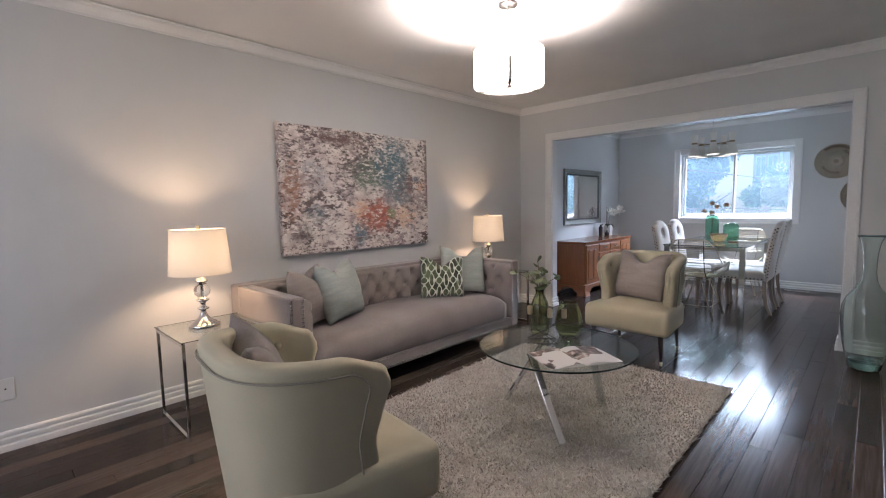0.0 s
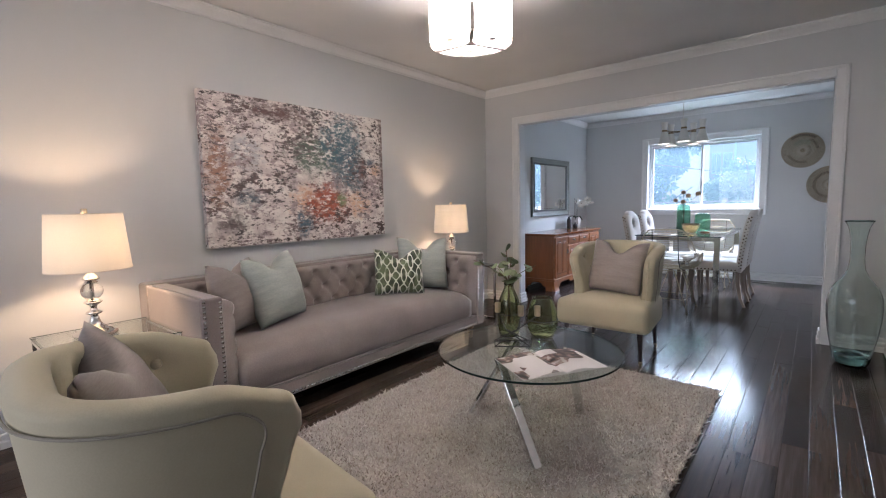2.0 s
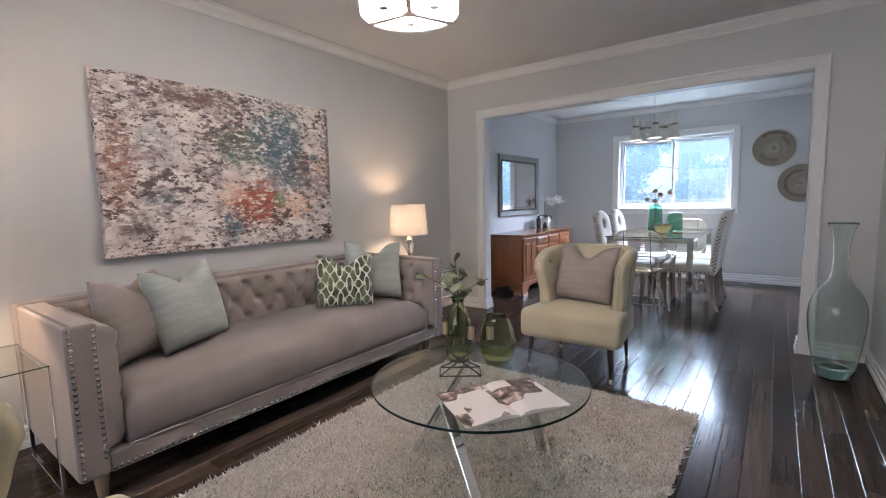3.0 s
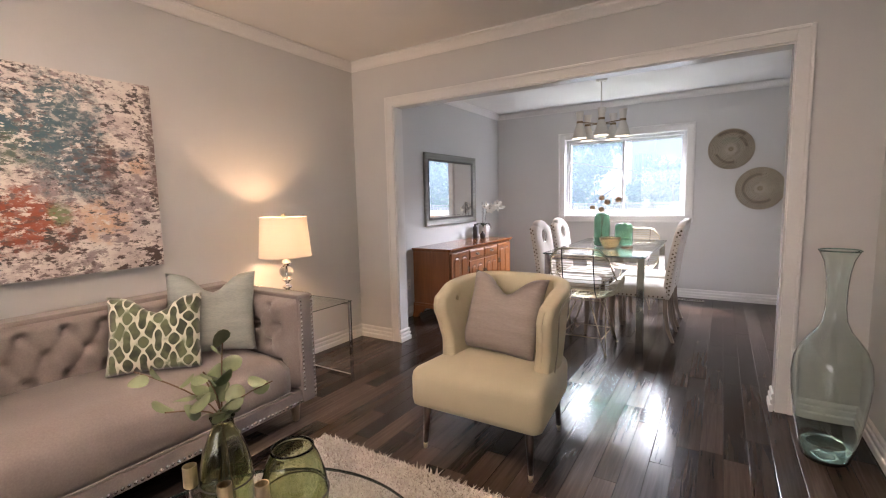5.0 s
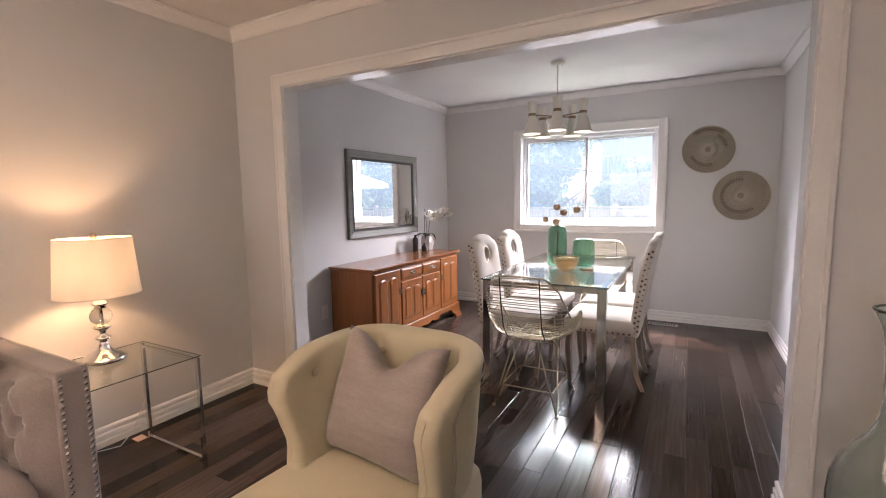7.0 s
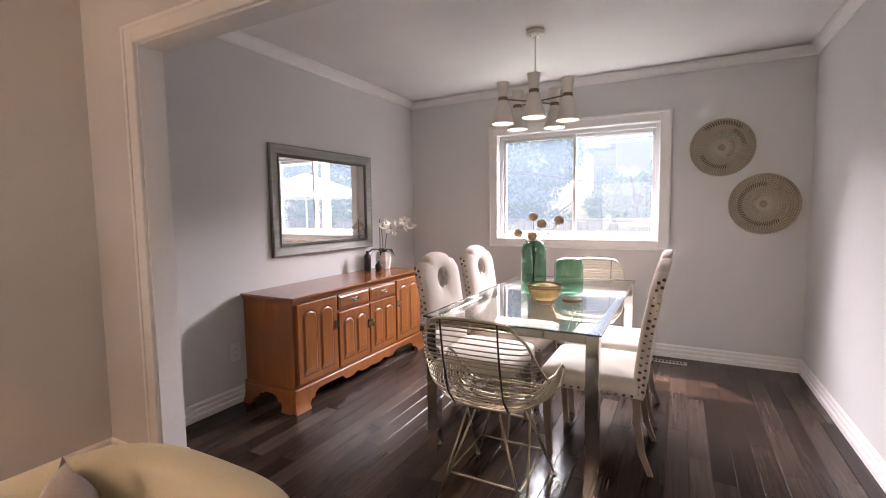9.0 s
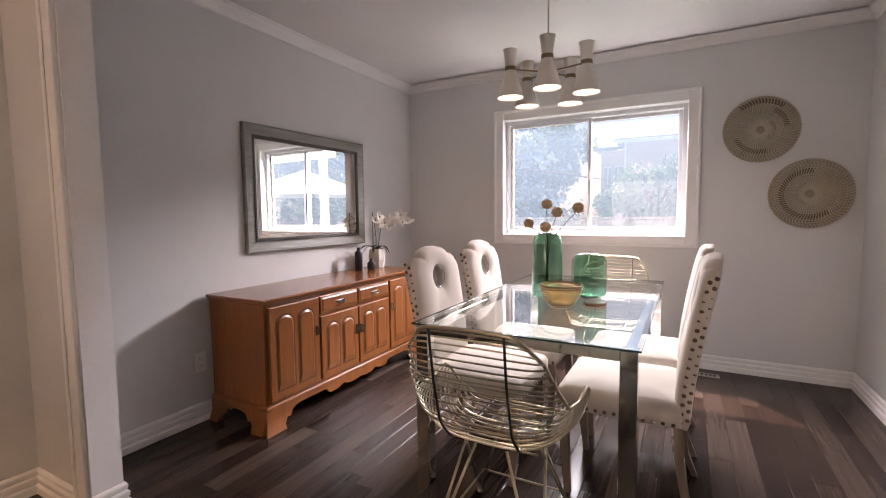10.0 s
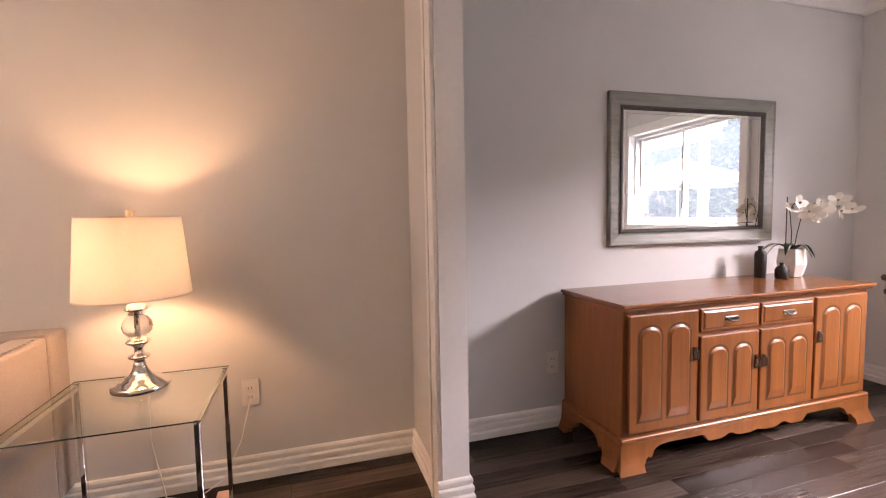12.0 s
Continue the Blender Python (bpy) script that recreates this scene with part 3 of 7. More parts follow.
E_ = 0.0005
runs = [
    ("west", [(XL + E_, YF, 1, 0), (XL + E_, YO - E_, 1, -1)]),
    ("column", [(XL + E_, YO - E_, 1, -1), (OX0 - CW, YO - E_, 0, -1)]),
    ("opening_right", [(OX1 + CW, YO - E_, 0, -1), (XR - E_, YO - E_, -1, -1)]),
    ("living_east", [(XR - E_, YO - E_, -1, -1), (XR - E_, HY1, -1, 0)]),
    ("jamb_left", [(OX0 + 0.0125, YO - 0.02, 1, 0), (OX0 + 0.0125, YO2 + E_, 1, 1)]),
    ("jamb_right", [(OX1 - 0.0125, YO - 0.02, -1, 0), (OX1 - 0.0125, YO2 + E_, -1, 1)]),
    ("dining_column", [(OX0 + 0.0125, YO2 + E_, 1, 1), (XL + E_, YO2 + E_, 1, 1)]),
    ("dining_west", [(XL + E_, YO2 + E_, 1, 1), (XL + E_, YD - E_, 1, -1)]),
    ("dining_north", [(XL + E_, YD - E_, 1, -1), (DXR - E_, YD - E_, -1, -1)]),
    ("dining_east", [(DXR - E_, YD - E_, -1, -1), (DXR - E_, YO2 + E_, -1, 1)]),
    ("south", [(XL + E_, YF + E_, 1, 1), (XH - E_, YF + E_, -1, 1)]),
]
for nm, pts in runs:
    run("baseboard_" + nm, BASE, pts, "white stepped profile baseboard", "baseboard")
def crown(gap):
    t = H - gap
    return [(0.0, H - 0.076), (0.010, H - 0.076), (0.012, H - 0.064), (0.022, H - 0.050), (0.040, H - 0.030), (0.046, H - 0.016), (0.056, min(H - 0.012, t - 0.004)), (0.056, t), (0.0, t)]


for nm, pts, gap in (("west", [(XL + E_, YF, 1, 0), (XL + E_, YO - E_, 1, -1)], 0.006),
                     ("opening", [(XL + E_, YO - E_, 1, -1), (XR - E_, YO - E_, -1, -1)], 0.0005),
                     ("living_east", [(XR - E_, YO - E_, -1, -1), (XR - E_, HY1, -1, 0)], 0.0005),
                     ("dining_south", [(DXR - E_, YO2 + E_, -1, 1), (XL + E_, YO2 + E_, 1, 1)], 0.0005),
                     ("dining_west", [(XL + E_, YO2 + E_, 1, 1), (XL + E_, YD - E_, 1, -1)], 0.0005),
                     ("dining_north", [(XL + E_, YD - E_, 1, -1), (DXR - E_, YD - E_, -1, -1)], 0.009),
                     ("dining_east", [(DXR - E_, YD - E_, -1, -1), (DXR - E_, YO2 + E_, -1, 1)], 0.0005)):
    run("crown_moulding_" + nm, crown(gap), pts, "white crown moulding under the ceiling", "trim")
# ---- living room ----
def lerp(a, b, t):
    return a + (b - a) * t


def curve_at(keys, s):
    """Smooth interpolation through keys (s, value...)."""
    for (s0, *a), (s1, *b) in zip(keys, keys[1:]):
        if s <= s1:
            t = (s - s0) / (s1 - s0)
            t = t * t * (3 - 2 * t) * 0.5 + t * 0.5
            return [lerp(x, y, t) for x, y in zip(a, b)]
    return list(keys[-1][1:])


def dome_nails(points, radius, normal, seg=6):
    """Many small domes on one face, as one joined mesh."""
    n = Vector(normal).normalized()
    a = n.orthogonal().normalized()
    b = n.cross(a)
    verts, faces = [], []
    for p in points:
        p, k = Vector(p), len(verts)
        verts += [p + radius * (math.cos(t) * a + math.sin(t) * b) for t in (2 * math.pi * j / seg for j in range(seg))] + [p + 0.5 * radius * n]
        faces += [(k + j, k + (j + 1) % seg, k + seg) for j in range(seg)]
    bm = bmesh.new()
    vs = [bm.verts.new(v) for v in verts]
    for f in faces:
        bm.faces.new([vs[i] for i in f])
    return bm


def along(p, q, step):
    p, q = Vector(p), Vector(q)
    n = max(1, int((q - p).length / step))
    return [p.lerp(q, i / n) for i in range(n + 1)]


def tufted(width, height, nx, nz, depth=0.030, res=7, rim=0.03, pleat=0.34):
    """A panel in its own x-z plane, bulging towards -y, with buttons in a diamond pattern. Returns bmesh and button places."""
    cols, rows = nx * res, nz * res
    buttons = []
    for r in range(nz):
        for c in range(nx + (0 if r % 2 else 1)):
            bx, bz = (c + (0.5 if r % 2 else 0.0)) * width / nx, (r + 0.55) * height / nz
            if 0.03 < bx < width - 0.03:
                buttons.append((bx, bz))
    sx, sz = width / nx, height / nz
    bm = bmesh.new()
    grid = []
    for j in range(rows + 1):
        line = []
        for i in range(cols + 1):
            x, z = width * i / cols, height * j / rows
            d = min(math.hypot((x - bx) / (0.5 * sx), (z - bz) / (0.62 * sz)) for bx, bz in buttons)
            bulge = min(1.0, 1.9 * d) ** 0.6
            # pleats run on the diagonals between buttons
            u, v = (x / sx) + (z / sz - 0.55) / 2, (x / sx) - (z / sz - 0.55) / 2
            crease = min(abs(u - round(u)), abs(v - round(v)))
            bulge *= 1 - pleat + pleat * min(1.0, crease * 5) ** 0.6
            edge = min(1.0, min(x, width - x, z, height - z) / rim)
            edge = math.sqrt(1 - (1 - edge) ** 2)
            line.append(bm.verts.new((x, -depth * bulge * edge, z)))
        grid.append(line)
    for a, b in zip(grid, grid[1:]):
        for i in range(cols):
            bm.faces.new((a[i], a[i + 1], b[i + 1], b[i]))
    return bm, buttons


def cushion(w, h, t, chop=0.0, seed=0, n=14, lean=0.0):
    """A scatter cushion standing on its lower edge, facing -y: pointed corners, sagging edges, a dent in its top."""
    rnd = random.Random(seed)
    ph = [rnd.uniform(0, 6) for _ in range(4)]
    bm = bmesh.new()
    def side(sg):
        rows = []
        for j in range(n + 1):
            line = []
            for i in range(n + 1):
                u, v = 2 * i / n - 1, 2 * j / n - 1
                pinch = 1 - 0.07 * (1 - abs(v) ** 2.2) if abs(u) > 0.99 else 1 - 0.07 * (1 - abs(v) ** 2.2) * abs(u) ** 3
                pinch_v = 1 - 0.07 * (1 - abs(u) ** 2.2) * abs(v) ** 3
                x, z = u * w / 2 * pinch, v * h / 2 * pinch_v
                fat = max(0.0, (1 - abs(u) ** 3.0) * (1 - abs(v) ** 3.0)) ** 0.6
                dent = chop * math.exp(-(u / 0.33) ** 2) * max(0.0, (v + 0.25) / 1.25) ** 2
                z -= dent * h * 0.42
                x += 0.05 * w * math.copysign(chop, u) * max(0.0, v) * (1 - abs(u)) * 0.5
                fold = 0.007 * math.sin(5 * u + 3 * v + ph[0]) * fat + 0.005 * math.sin(9 * v - 4 * u + ph[1]) * fat
                y = sg * (t / 2 * fat * (1 - 0.55 * dent) + fold * (1 if sg < 0 else 0.5))
                line.append((x, y, z + h / 2))
            rows.append(line)
        return rows
    made = {}
    for sg in (-1, 1):
        rows = side(sg)
        g = []
        for j, line in enumerate(rows):
            gl = []
            for i, p in enumerate(line):
                rim = i in (0, n) or j in (0, n)
                if rim and (i, j) in made:
                    gl.append(made[i, j])
                else:
                    v = bm.verts.new(p)
                    if rim:
                        made[i, j] = v
                    gl.append(v)
            g.append(gl)
        for a, b in zip(g, g[1:]):
            for i in range(n):
                bm.faces.new((a[i], a[i + 1], b[i + 1], b[i]))
    bmesh.ops.smooth_vert(bm, verts=bm.verts, factor=0.5, use_axis_x=True, use_axis_y=True, use_axis_z=True)
    bmesh.ops.smooth_vert(bm, verts=bm.verts, factor=0.3, use_axis_x=True, use_axis_y=True, use_axis_z=True)
    lo = min(v.co.z for v in bm.verts)
    for v in bm.verts:
        v.co.z -= lo
    return bm


def place_cushion(material, m, label, w=0.45, h=0.45, t=0.15, chop=0.5, seed=1):
    ob = part("cushion", cushion(w, h, t, chop, seed), material, smooth=True)
    ob.matrix_world = m
    return tagged(ob, label, "cushion", "scatter cushions")


def sofa():
    """Tuxedo sofa along y, facing +x; its own origin lies on the floor at the near back corner."""
    L, D, T, Z0 = 2.295, 0.85, 0.735, 0.125
    arm, back = 0.105, 0.15
    s = thing("sofa", pose(-2.605, 1.955, 0), "taupe velvet tuxedo sofa with tufted back and silver nailhead trim", "sofa")
    part("back_frame", boxed(0, 0, Z0, back, L, T, bevel=0.018, seg=3), SOFA, s, smooth=False)
    for y0, y1 in ((0, arm), (L - arm, L)):
        part("arm", boxed(back - 0.004, y0, Z0, D, y1, T - 0.003, bevel=0.014, seg=3), SOFA, s)
    part("front_rail", boxed(back, arm - 0.002, Z0, D - 0.004, L - arm + 0.002, 0.205, bevel=0.008, seg=2), SOFA, s)
    # bench seat with a crowned top
    n, k = 40, 18
    pad = 0.082
    sy0, sy1, sx0, sx1 = arm + pad - 0.012, L - arm - pad + 0.012, back + 0.02, D - 0.012
    bm = bmesh.new()
    rings = []
    for i in range(n + 1):
        y = lerp(sy0, sy1, i / n)
        v = 2 * i / n - 1
        e = (1 - abs(v) ** 8)
        top = 0.395 + 0.055 * (1 - abs(v) ** 4) ** 0.5 + 0.004 * math.sin(11 * v)
        prof = [(sx1 - 0.012, 0.206), (sx1 + 0.002 * e, 0.235), (sx1 + 0.010 * e, 0.29), (sx1 + 0.006 * e, lerp(0.29, top, 0.55)), (sx1 - 0.02, top - 0.035), (sx1 - 0.06, top - 0.012), (sx1 - 0.15, top), (sx1 - 0.35, top + 0.002), (sx0 + 0.05, top - 0.008), (sx0, top - 0.03), (sx0, 0.206)]
        rings.append([(x, y, z) for x, z in prof])
    grid_faces(bm, rings, caps=True)
    part("seat_cushion", bm, SOFA, s, smooth=True)
    part("seat_welt", tubed([(sx1 + 0.006, y, 0.212 + 0.001 * math.sin(40 * y)) for y in np.linspace(sy0, sy1, 60)], 0.0055, 6), SOFA, s)
    # tufted inner faces
    rise = T - 0.40 - 0.02
    by0 = arm + 0.006
    bm, spots = tufted(L - 2 * by0, rise, 13, 3, depth=0.056, res=11, pleat=0.26)
    turn = Matrix(((0, -1, 0, back), (1, 0, 0, by0), (0, 0, 1, 0.40), (0, 0, 0, 1)))
    bmesh.ops.transform(bm, matrix=turn, verts=bm.verts)
    part("tufted_back", bm, SOFA, s, smooth=True)
    button = lathe([(0.0005, -0.004), (0.008, -0.003), (0.011, 0.002), (0.008, 0.006), (0.0005, 0.0075)], 10)
    bme = bpy.data.meshes.new("button")
    button.to_mesh(bme), button.free()
    bme.materials.append(SOFA)
    def add_button(m):
        o = new("button", bme)
        o.parent, o.matrix_local = s, m
    for bx, bz in spots:
        add_button(pose(back + 0.008, by0 + bx, 0.40 + bz, 0, 90, 0))
    dep = D - back - 0.012
    for y, sg in ((arm, 1), (L - arm, -1)):
        bm, spots = tufted(dep, T - 0.022 - 0.21, 4, 5, depth=pad, rim=0.055, pleat=0.2)
        m = Matrix(((1, 0, 0, back), (0, -sg, 0, y - sg * 0.003), (0, 0, 1, 0.21), (0, 0, 0, 1)))
        bmesh.ops.transform(bm, matrix=m, verts=bm.verts)
        part("tufted_arm", bm, SOFA, s, smooth=True)
        for bx, bz in [q for q in spots if 0.08 < q[0] < dep - 0.1 and q[1] > 0.25]:
            add_button(pose(back + bx, y + sg * 0.012, 0.21 + bz, -90 * sg, 0, 0))
    # nailheads: round each arm's front face, along the rail, up the outer side edge
    step = 0.0235
    nails = []
    for a, b in ((0, arm), (L - arm, L)):
        outer, inner = (a + 0.016, b - 0.016) if a == 0 else (b - 0.016, a + 0.016)
        pts = along((D + 0.0005, outer, Z0 + 0.018), (D + 0.0005, outer, T - 0.018), step) + along((D + 0.0005, inner, 0.20), (D + 0.0005, inner, T - 0.03), step)
        nails.append(dome_nails(pts, 0.0085, (1, 0, 0)))
        pts = along((back + 0.05, outer, T - 0.0025), (D - 0.02, outer, T - 0.0025), step)
        nails.append(dome_nails(pts, 0.0080, (0, 0, 1)))
    nails.append(dome_nails(along((D - 0.0035, arm + 0.01, Z0 + 0.018), (D - 0.0035, L - arm - 0.01, Z0 + 0.018), step), 0.0085, (1, 0, 0)))
    tagged(part("nailhead_trim", joined(*nails), NAIL, s, "rows of small silver nailheads"), kind="stuff")
    for x, y in ((0.08, 0.09), (D - 0.09, 0.09), (0.08, L - 0.09), (D - 0.09, L - 0.09)):
        part("leg", lathe([(0.017, 0), (0.019, 0.003), (0.032, Z0 + 0.003)], 12, centre=(x, y, 0)), LEGOAK, s, "tapered pale wooden leg")
    return s


sofa()
place_cushion(TAUPE, pose(-2.13, 2.345, 0.450, -12, 0, 122), "taupe silk cushion leaning on the sofa arm", 0.44, 0.43, 0.18, 0.45, 3)
place_cushion(SAGE, pose(-2.09, 2.575, 0.455, -15, -3, 108), "pale sage linen cushion with a chopped top", 0.43, 0.45, 0.19, 0.55, 5)
place_cushion(LATTICE, pose(-2.075, 3.555, 0.450, -16, 2, 55), "white and green lattice velvet cushion on the sofa", 0.42, 0.39, 0.14, 0.55, 8)
place_cushion(SAGE, pose(-2.09, 3.845, 0.450, -14, 3, 57), "pale sage linen cushion behind the lattice cushion", 0.46, 0.46, 0.15, 0.6, 11)


def armchair(m, label):
    """Wing-backed slipper chair facing -y, origin on the floor under its middle."""
    c = thing("armchair", m, label, "armchair", "pair of cream armchairs")
    Z0, SEAT, TOP = 0.235, 0.425, 0.826
    def outer(u, v):
        """u: -1 to 1 along the wing, back and wing; v: 0 to 1 up."""
        th = u * math.pi / 2
        w = (0.305 + 0.046 * v ** 1.6) * (1 - 0.065 * abs(u) ** 6)
        yf = curve_at([(0, -0.170), (0.15, -0.142), (0.34, -0.106), (0.52, -0.092), (0.72, -0.120), (0.86, -0.148), (1.0, -0.122)], v)[0]
        yb = 0.285 + 0.062 * v
        sx = math.copysign(abs(math.sin(th)) ** 0.62, u)
        cy = max(0.0, math.cos(th)) ** 0.62
        top = TOP - 0.035 * abs(u) ** 2 - 0.05 * max(0.0, (abs(u) - 0.88) / 0.12) ** 2
        return Vector((w * sx, yf + (yb - yf) * cy, Z0 + (top - Z0) * v))
    N, V = 64, 16
    buttons = [(-0.88, 0.83), (0.88, 0.83), (-0.74, 0.66), (-0.36, 0.66), (0.0, 0.66), (0.36, 0.66), (0.74, 0.66), (-0.5, 0.86), (-0.18, 0.86), (0.18, 0.86), (0.5, 0.86)]
    def section(u):
        uu = max(-1, min(1, u))
        reach = max(0.0, math.cos(uu * math.pi / 2)) ** 0.62
        T = 0.074 * math.sqrt(max(0.0, 1 - max(0.0, 1 - reach / 0.06) ** 2)) + 0.002
        e = 0.004
        def normal(v):
            a, b = outer(max(-1, uu - e), v), outer(min(1, uu + e), v)
            d = b - a
            return Vector((-d.y, d.x, 0)).normalized()
        def inward(v):
            n = normal(v)
            p = outer(uu, v)
            return n if n.dot(Vector((0, 0.0, 0)) - Vector((p.x, p.y, 0))) > 0 else -n
        mid = 0.5 * T
        pts = []
        for k in range(V + 1):
            v = 0.955 * k / V
            shift = (0.085 - T) / 2
            pts.append(outer(uu, v) + inward(v) * shift)
        for a in (30, 60, 90, 120, 150):
            p = outer(uu, 0.955) + inward(0.955) * (0.0425)
            p += inward(0.955) * (-mid * math.cos(radians(a))) + Vector((0, 0, mid * 0.62 * math.sin(radians(a))))
            pts.append(p)
        for k in range(V, int(V * 0.22), -1):
            v = 0.955 * k / V
            dim = max(math.exp(-((uu - bu) / 0.055) ** 2 - ((v - bv) / 0.05) ** 2) for bu, bv in buttons)
            fade = max(0.0, 1 - abs(uu) / 0.95) ** 0.2 if abs(uu) < 0.95 else 0
            belly = 0.018 * math.sin(math.pi * min(1, v)) * fade
            pts.append(outer(uu, v) + inward(v) * (0.0425 + mid + belly - 0.04 * dim * fade))
        return pts
    us = [math.copysign(abs(2 * i / N - 1) ** 0.8, 2 * i / N - 1) for i in range(N + 1)]
    tips = [math.acos(q ** (1 / 0.62)) * 2 / math.pi for q in (0.0, 0.002, 0.006, 0.012, 0.02, 0.03, 0.042, 0.056, 0.072, 0.09, 0.11, 0.14, 0.175)]
    us = sorted([u for u in us if abs(u) < 0.955] + tips + [-q for q in tips])
    bm = bmesh.new()
    grid_faces(bm, [section(u) for u in us], close_u=False)
    part("wing_back", bm, CREAM, c, smooth=True)
    for bu, bv in buttons:
        p, q = section(bu), None
        q = min(p[V + 6:], key=lambda w: abs(w.z - outer(bu, bv * 0.955 / 0.955).z))
        b = lathe([(0.0005, -0.004), (0.012, -0.003), (0.016, 0.003), (0.011, 0.009), (0.0005, 0.012)], 10)
        o = part("button", b, CREAM, c, smooth=True)
        pn = Vector((-q.x, -0.35 - q.y, 0)) if abs(bu) < 0.4 else Vector((-q.x, -q.y * 0.3, 0))
        o.matrix_local = Matrix.Translation(q + pn.normalized() * 0.006) @ pn.to_track_quat("Z", "Y").to_matrix().to_4x4()
    # piping a little inside the rim of the outer back
    path = [outer(-0.955, v) for v in np.linspace(0.02, 0.80, 16)] + [outer(-0.955 + 0.06 * (1 - math.cos(a)), 0.80 + 0.115 * math.sin(a)) for a in np.linspace(0.1, 1.5, 7)] + [outer(u, 0.915) for u in np.linspace(-0.88, 0.88, 50)] + [outer(0.955 - 0.06 * (1 - math.cos(a)), 0.80 + 0.115 * math.sin(a)) for a in np.linspace(1.5, 0.1, 7)] + [outer(0.955, v) for v in np.linspace(0.80, 0.02, 16)]
    path = [Vector((p.x * 1.006, p.y * 1.004 + 0.001, p.z)) for p in path]
    part("piping", tubed(path, 0.0032, 6), PIPING, c, "grey piping along the edge of the back")
    # seat block with soft edges and a slightly domed top
    w, y0, y1 = 0.335, -0.335, 0.24
    rings = []
    for z, off in ((Z0 - 0.005, 0.02), (Z0 + 0.004, 0.006), (Z0 + 0.03, 0.0), (SEAT - 0.055, 0.0), (SEAT - 0.028, 0.006), (SEAT - 0.010, 0.022), (SEAT - 0.002, 0.05)):
        rings.append([(x * (1 - 0.12 * max(0, (y + 0.0)) / 0.24), y - 0.0475, z) for x, y in rounded(2 * (w - off), (y1 - y0) - 2 * off, max(0.03, 0.05 - off), 5)])
    for f, dz in ((0.6, 0.006), (0.3, 0.009), (0.02, 0.010)):
        rings.append([(x * f, (y + 0.0475) * f - 0.0475, SEAT - 0.002 + dz) for x, y, _ in rings[6]])
    bm = bmesh.new()
    grid_faces(bm, rings, caps=True)
    part("seat", bm, CREAM, c, smooth=True)
    for x, y in ((0.265, -0.27), (-0.265, -0.27), (0.235, 0.19), (-0.235, 0.19)):
        dx, dy = (0.012 * (1 if x > 0 else -1), -0.014 if y < 0 else 0.02)
        leg = bmesh.new()
        rings = [[(x + dx * (1 - t) + r * math.cos(a), y + dy * (1 - t) + r * math.sin(a), z) for a in (2 * math.pi * j / 10 for j in range(10))] for z, r, t in ((0.028, 0.0115, 0.1), (Z0 + 0.002, 0.022, 1.0))]
        grid_faces(leg, rings, caps=True)
        lg = part("leg", leg, DARKWOOD, c, "tapered espresso wooden leg", smooth=True)
        tip = bmesh.new()
        rings = [[(x + dx * (1 - t) + r * math.cos(a), y + dy * (1 - t) + r * math.sin(a), z) for a in (2 * math.pi * j / 10 for j in range(10))] for z, r, t in ((0.0, 0.0095, 0.0), (0.030, 0.0122, 0.1))]
        grid_faces(tip, rings, caps=True)
        part("ferrule", tip, BRASS, lg, "brass tip", smooth=True)
    return c


armchair(pose(-0.764, 4.575, 0), "cream wing-backed slipper chair on espresso legs by the opening")
armchair(pose(-0.785, 1.545, 0, 0, 0, 174), "cream wing-backed slipper chair with its back to the room entrance")
place_cushion(TAUPE, pose(-0.80, 4.60, 0.43, -20, 3, -4), "taupe silk cushion with a deep chopped top on the cream chair", 0.46, 0.45, 0.14, 0.62, 21)
place_cushion(TAUPE, pose(-0.93, 1.53, 0.45, -24, -6, 165), "taupe silk cushion slumped in the cream chair", 0.45, 0.44, 0.15, 0.6, 23)


# shaggy rug: a thick pad under many tufts
RX0, RX1, RY0, RY1 = -1.575, 0.03, 1.86, 4.12
rug = thing("rug", pose(0, 0, 0), "thick ivory and taupe shag rug on the dark floor", "rug")
part("backing", boxed(RX0 + 0.02, RY0 + 0.02, 0.001, RX1 - 0.02, RY1 - 0.02, 0.018), RUG, rug)
rnd = random.Random(4)
verts, faces = [], []
for i in range(46000):
    x, y = rnd.uniform(RX0 + 0.012, RX1 - 0.012), rnd.uniform(RY0 + 0.012, RY1 - 0.012)
    h = rnd.uniform(0.020, 0.035)
    a, w = rnd.uniform(0, 6.283), rnd.uniform(0.0040, 0.0075)
    lx, ly = rnd.gauss(0, 0.013), rnd.gauss(0, 0.013)
    k = len(verts)
    dx, dy = w * math.cos(a), w * math.sin(a)
    verts += [(x - dx, y - dy, 0.012), (x + dx, y + dy, 0.012), (x + dy, y - dx, 0.012), (x + lx, y + ly, h)]
    faces += [(k, k + 1, k + 3), (k + 1, k + 2, k + 3), (k + 2, k, k + 3)]
me = bpy.data.meshes.new("shag_surface")
me.from_pydata(verts, [], faces)
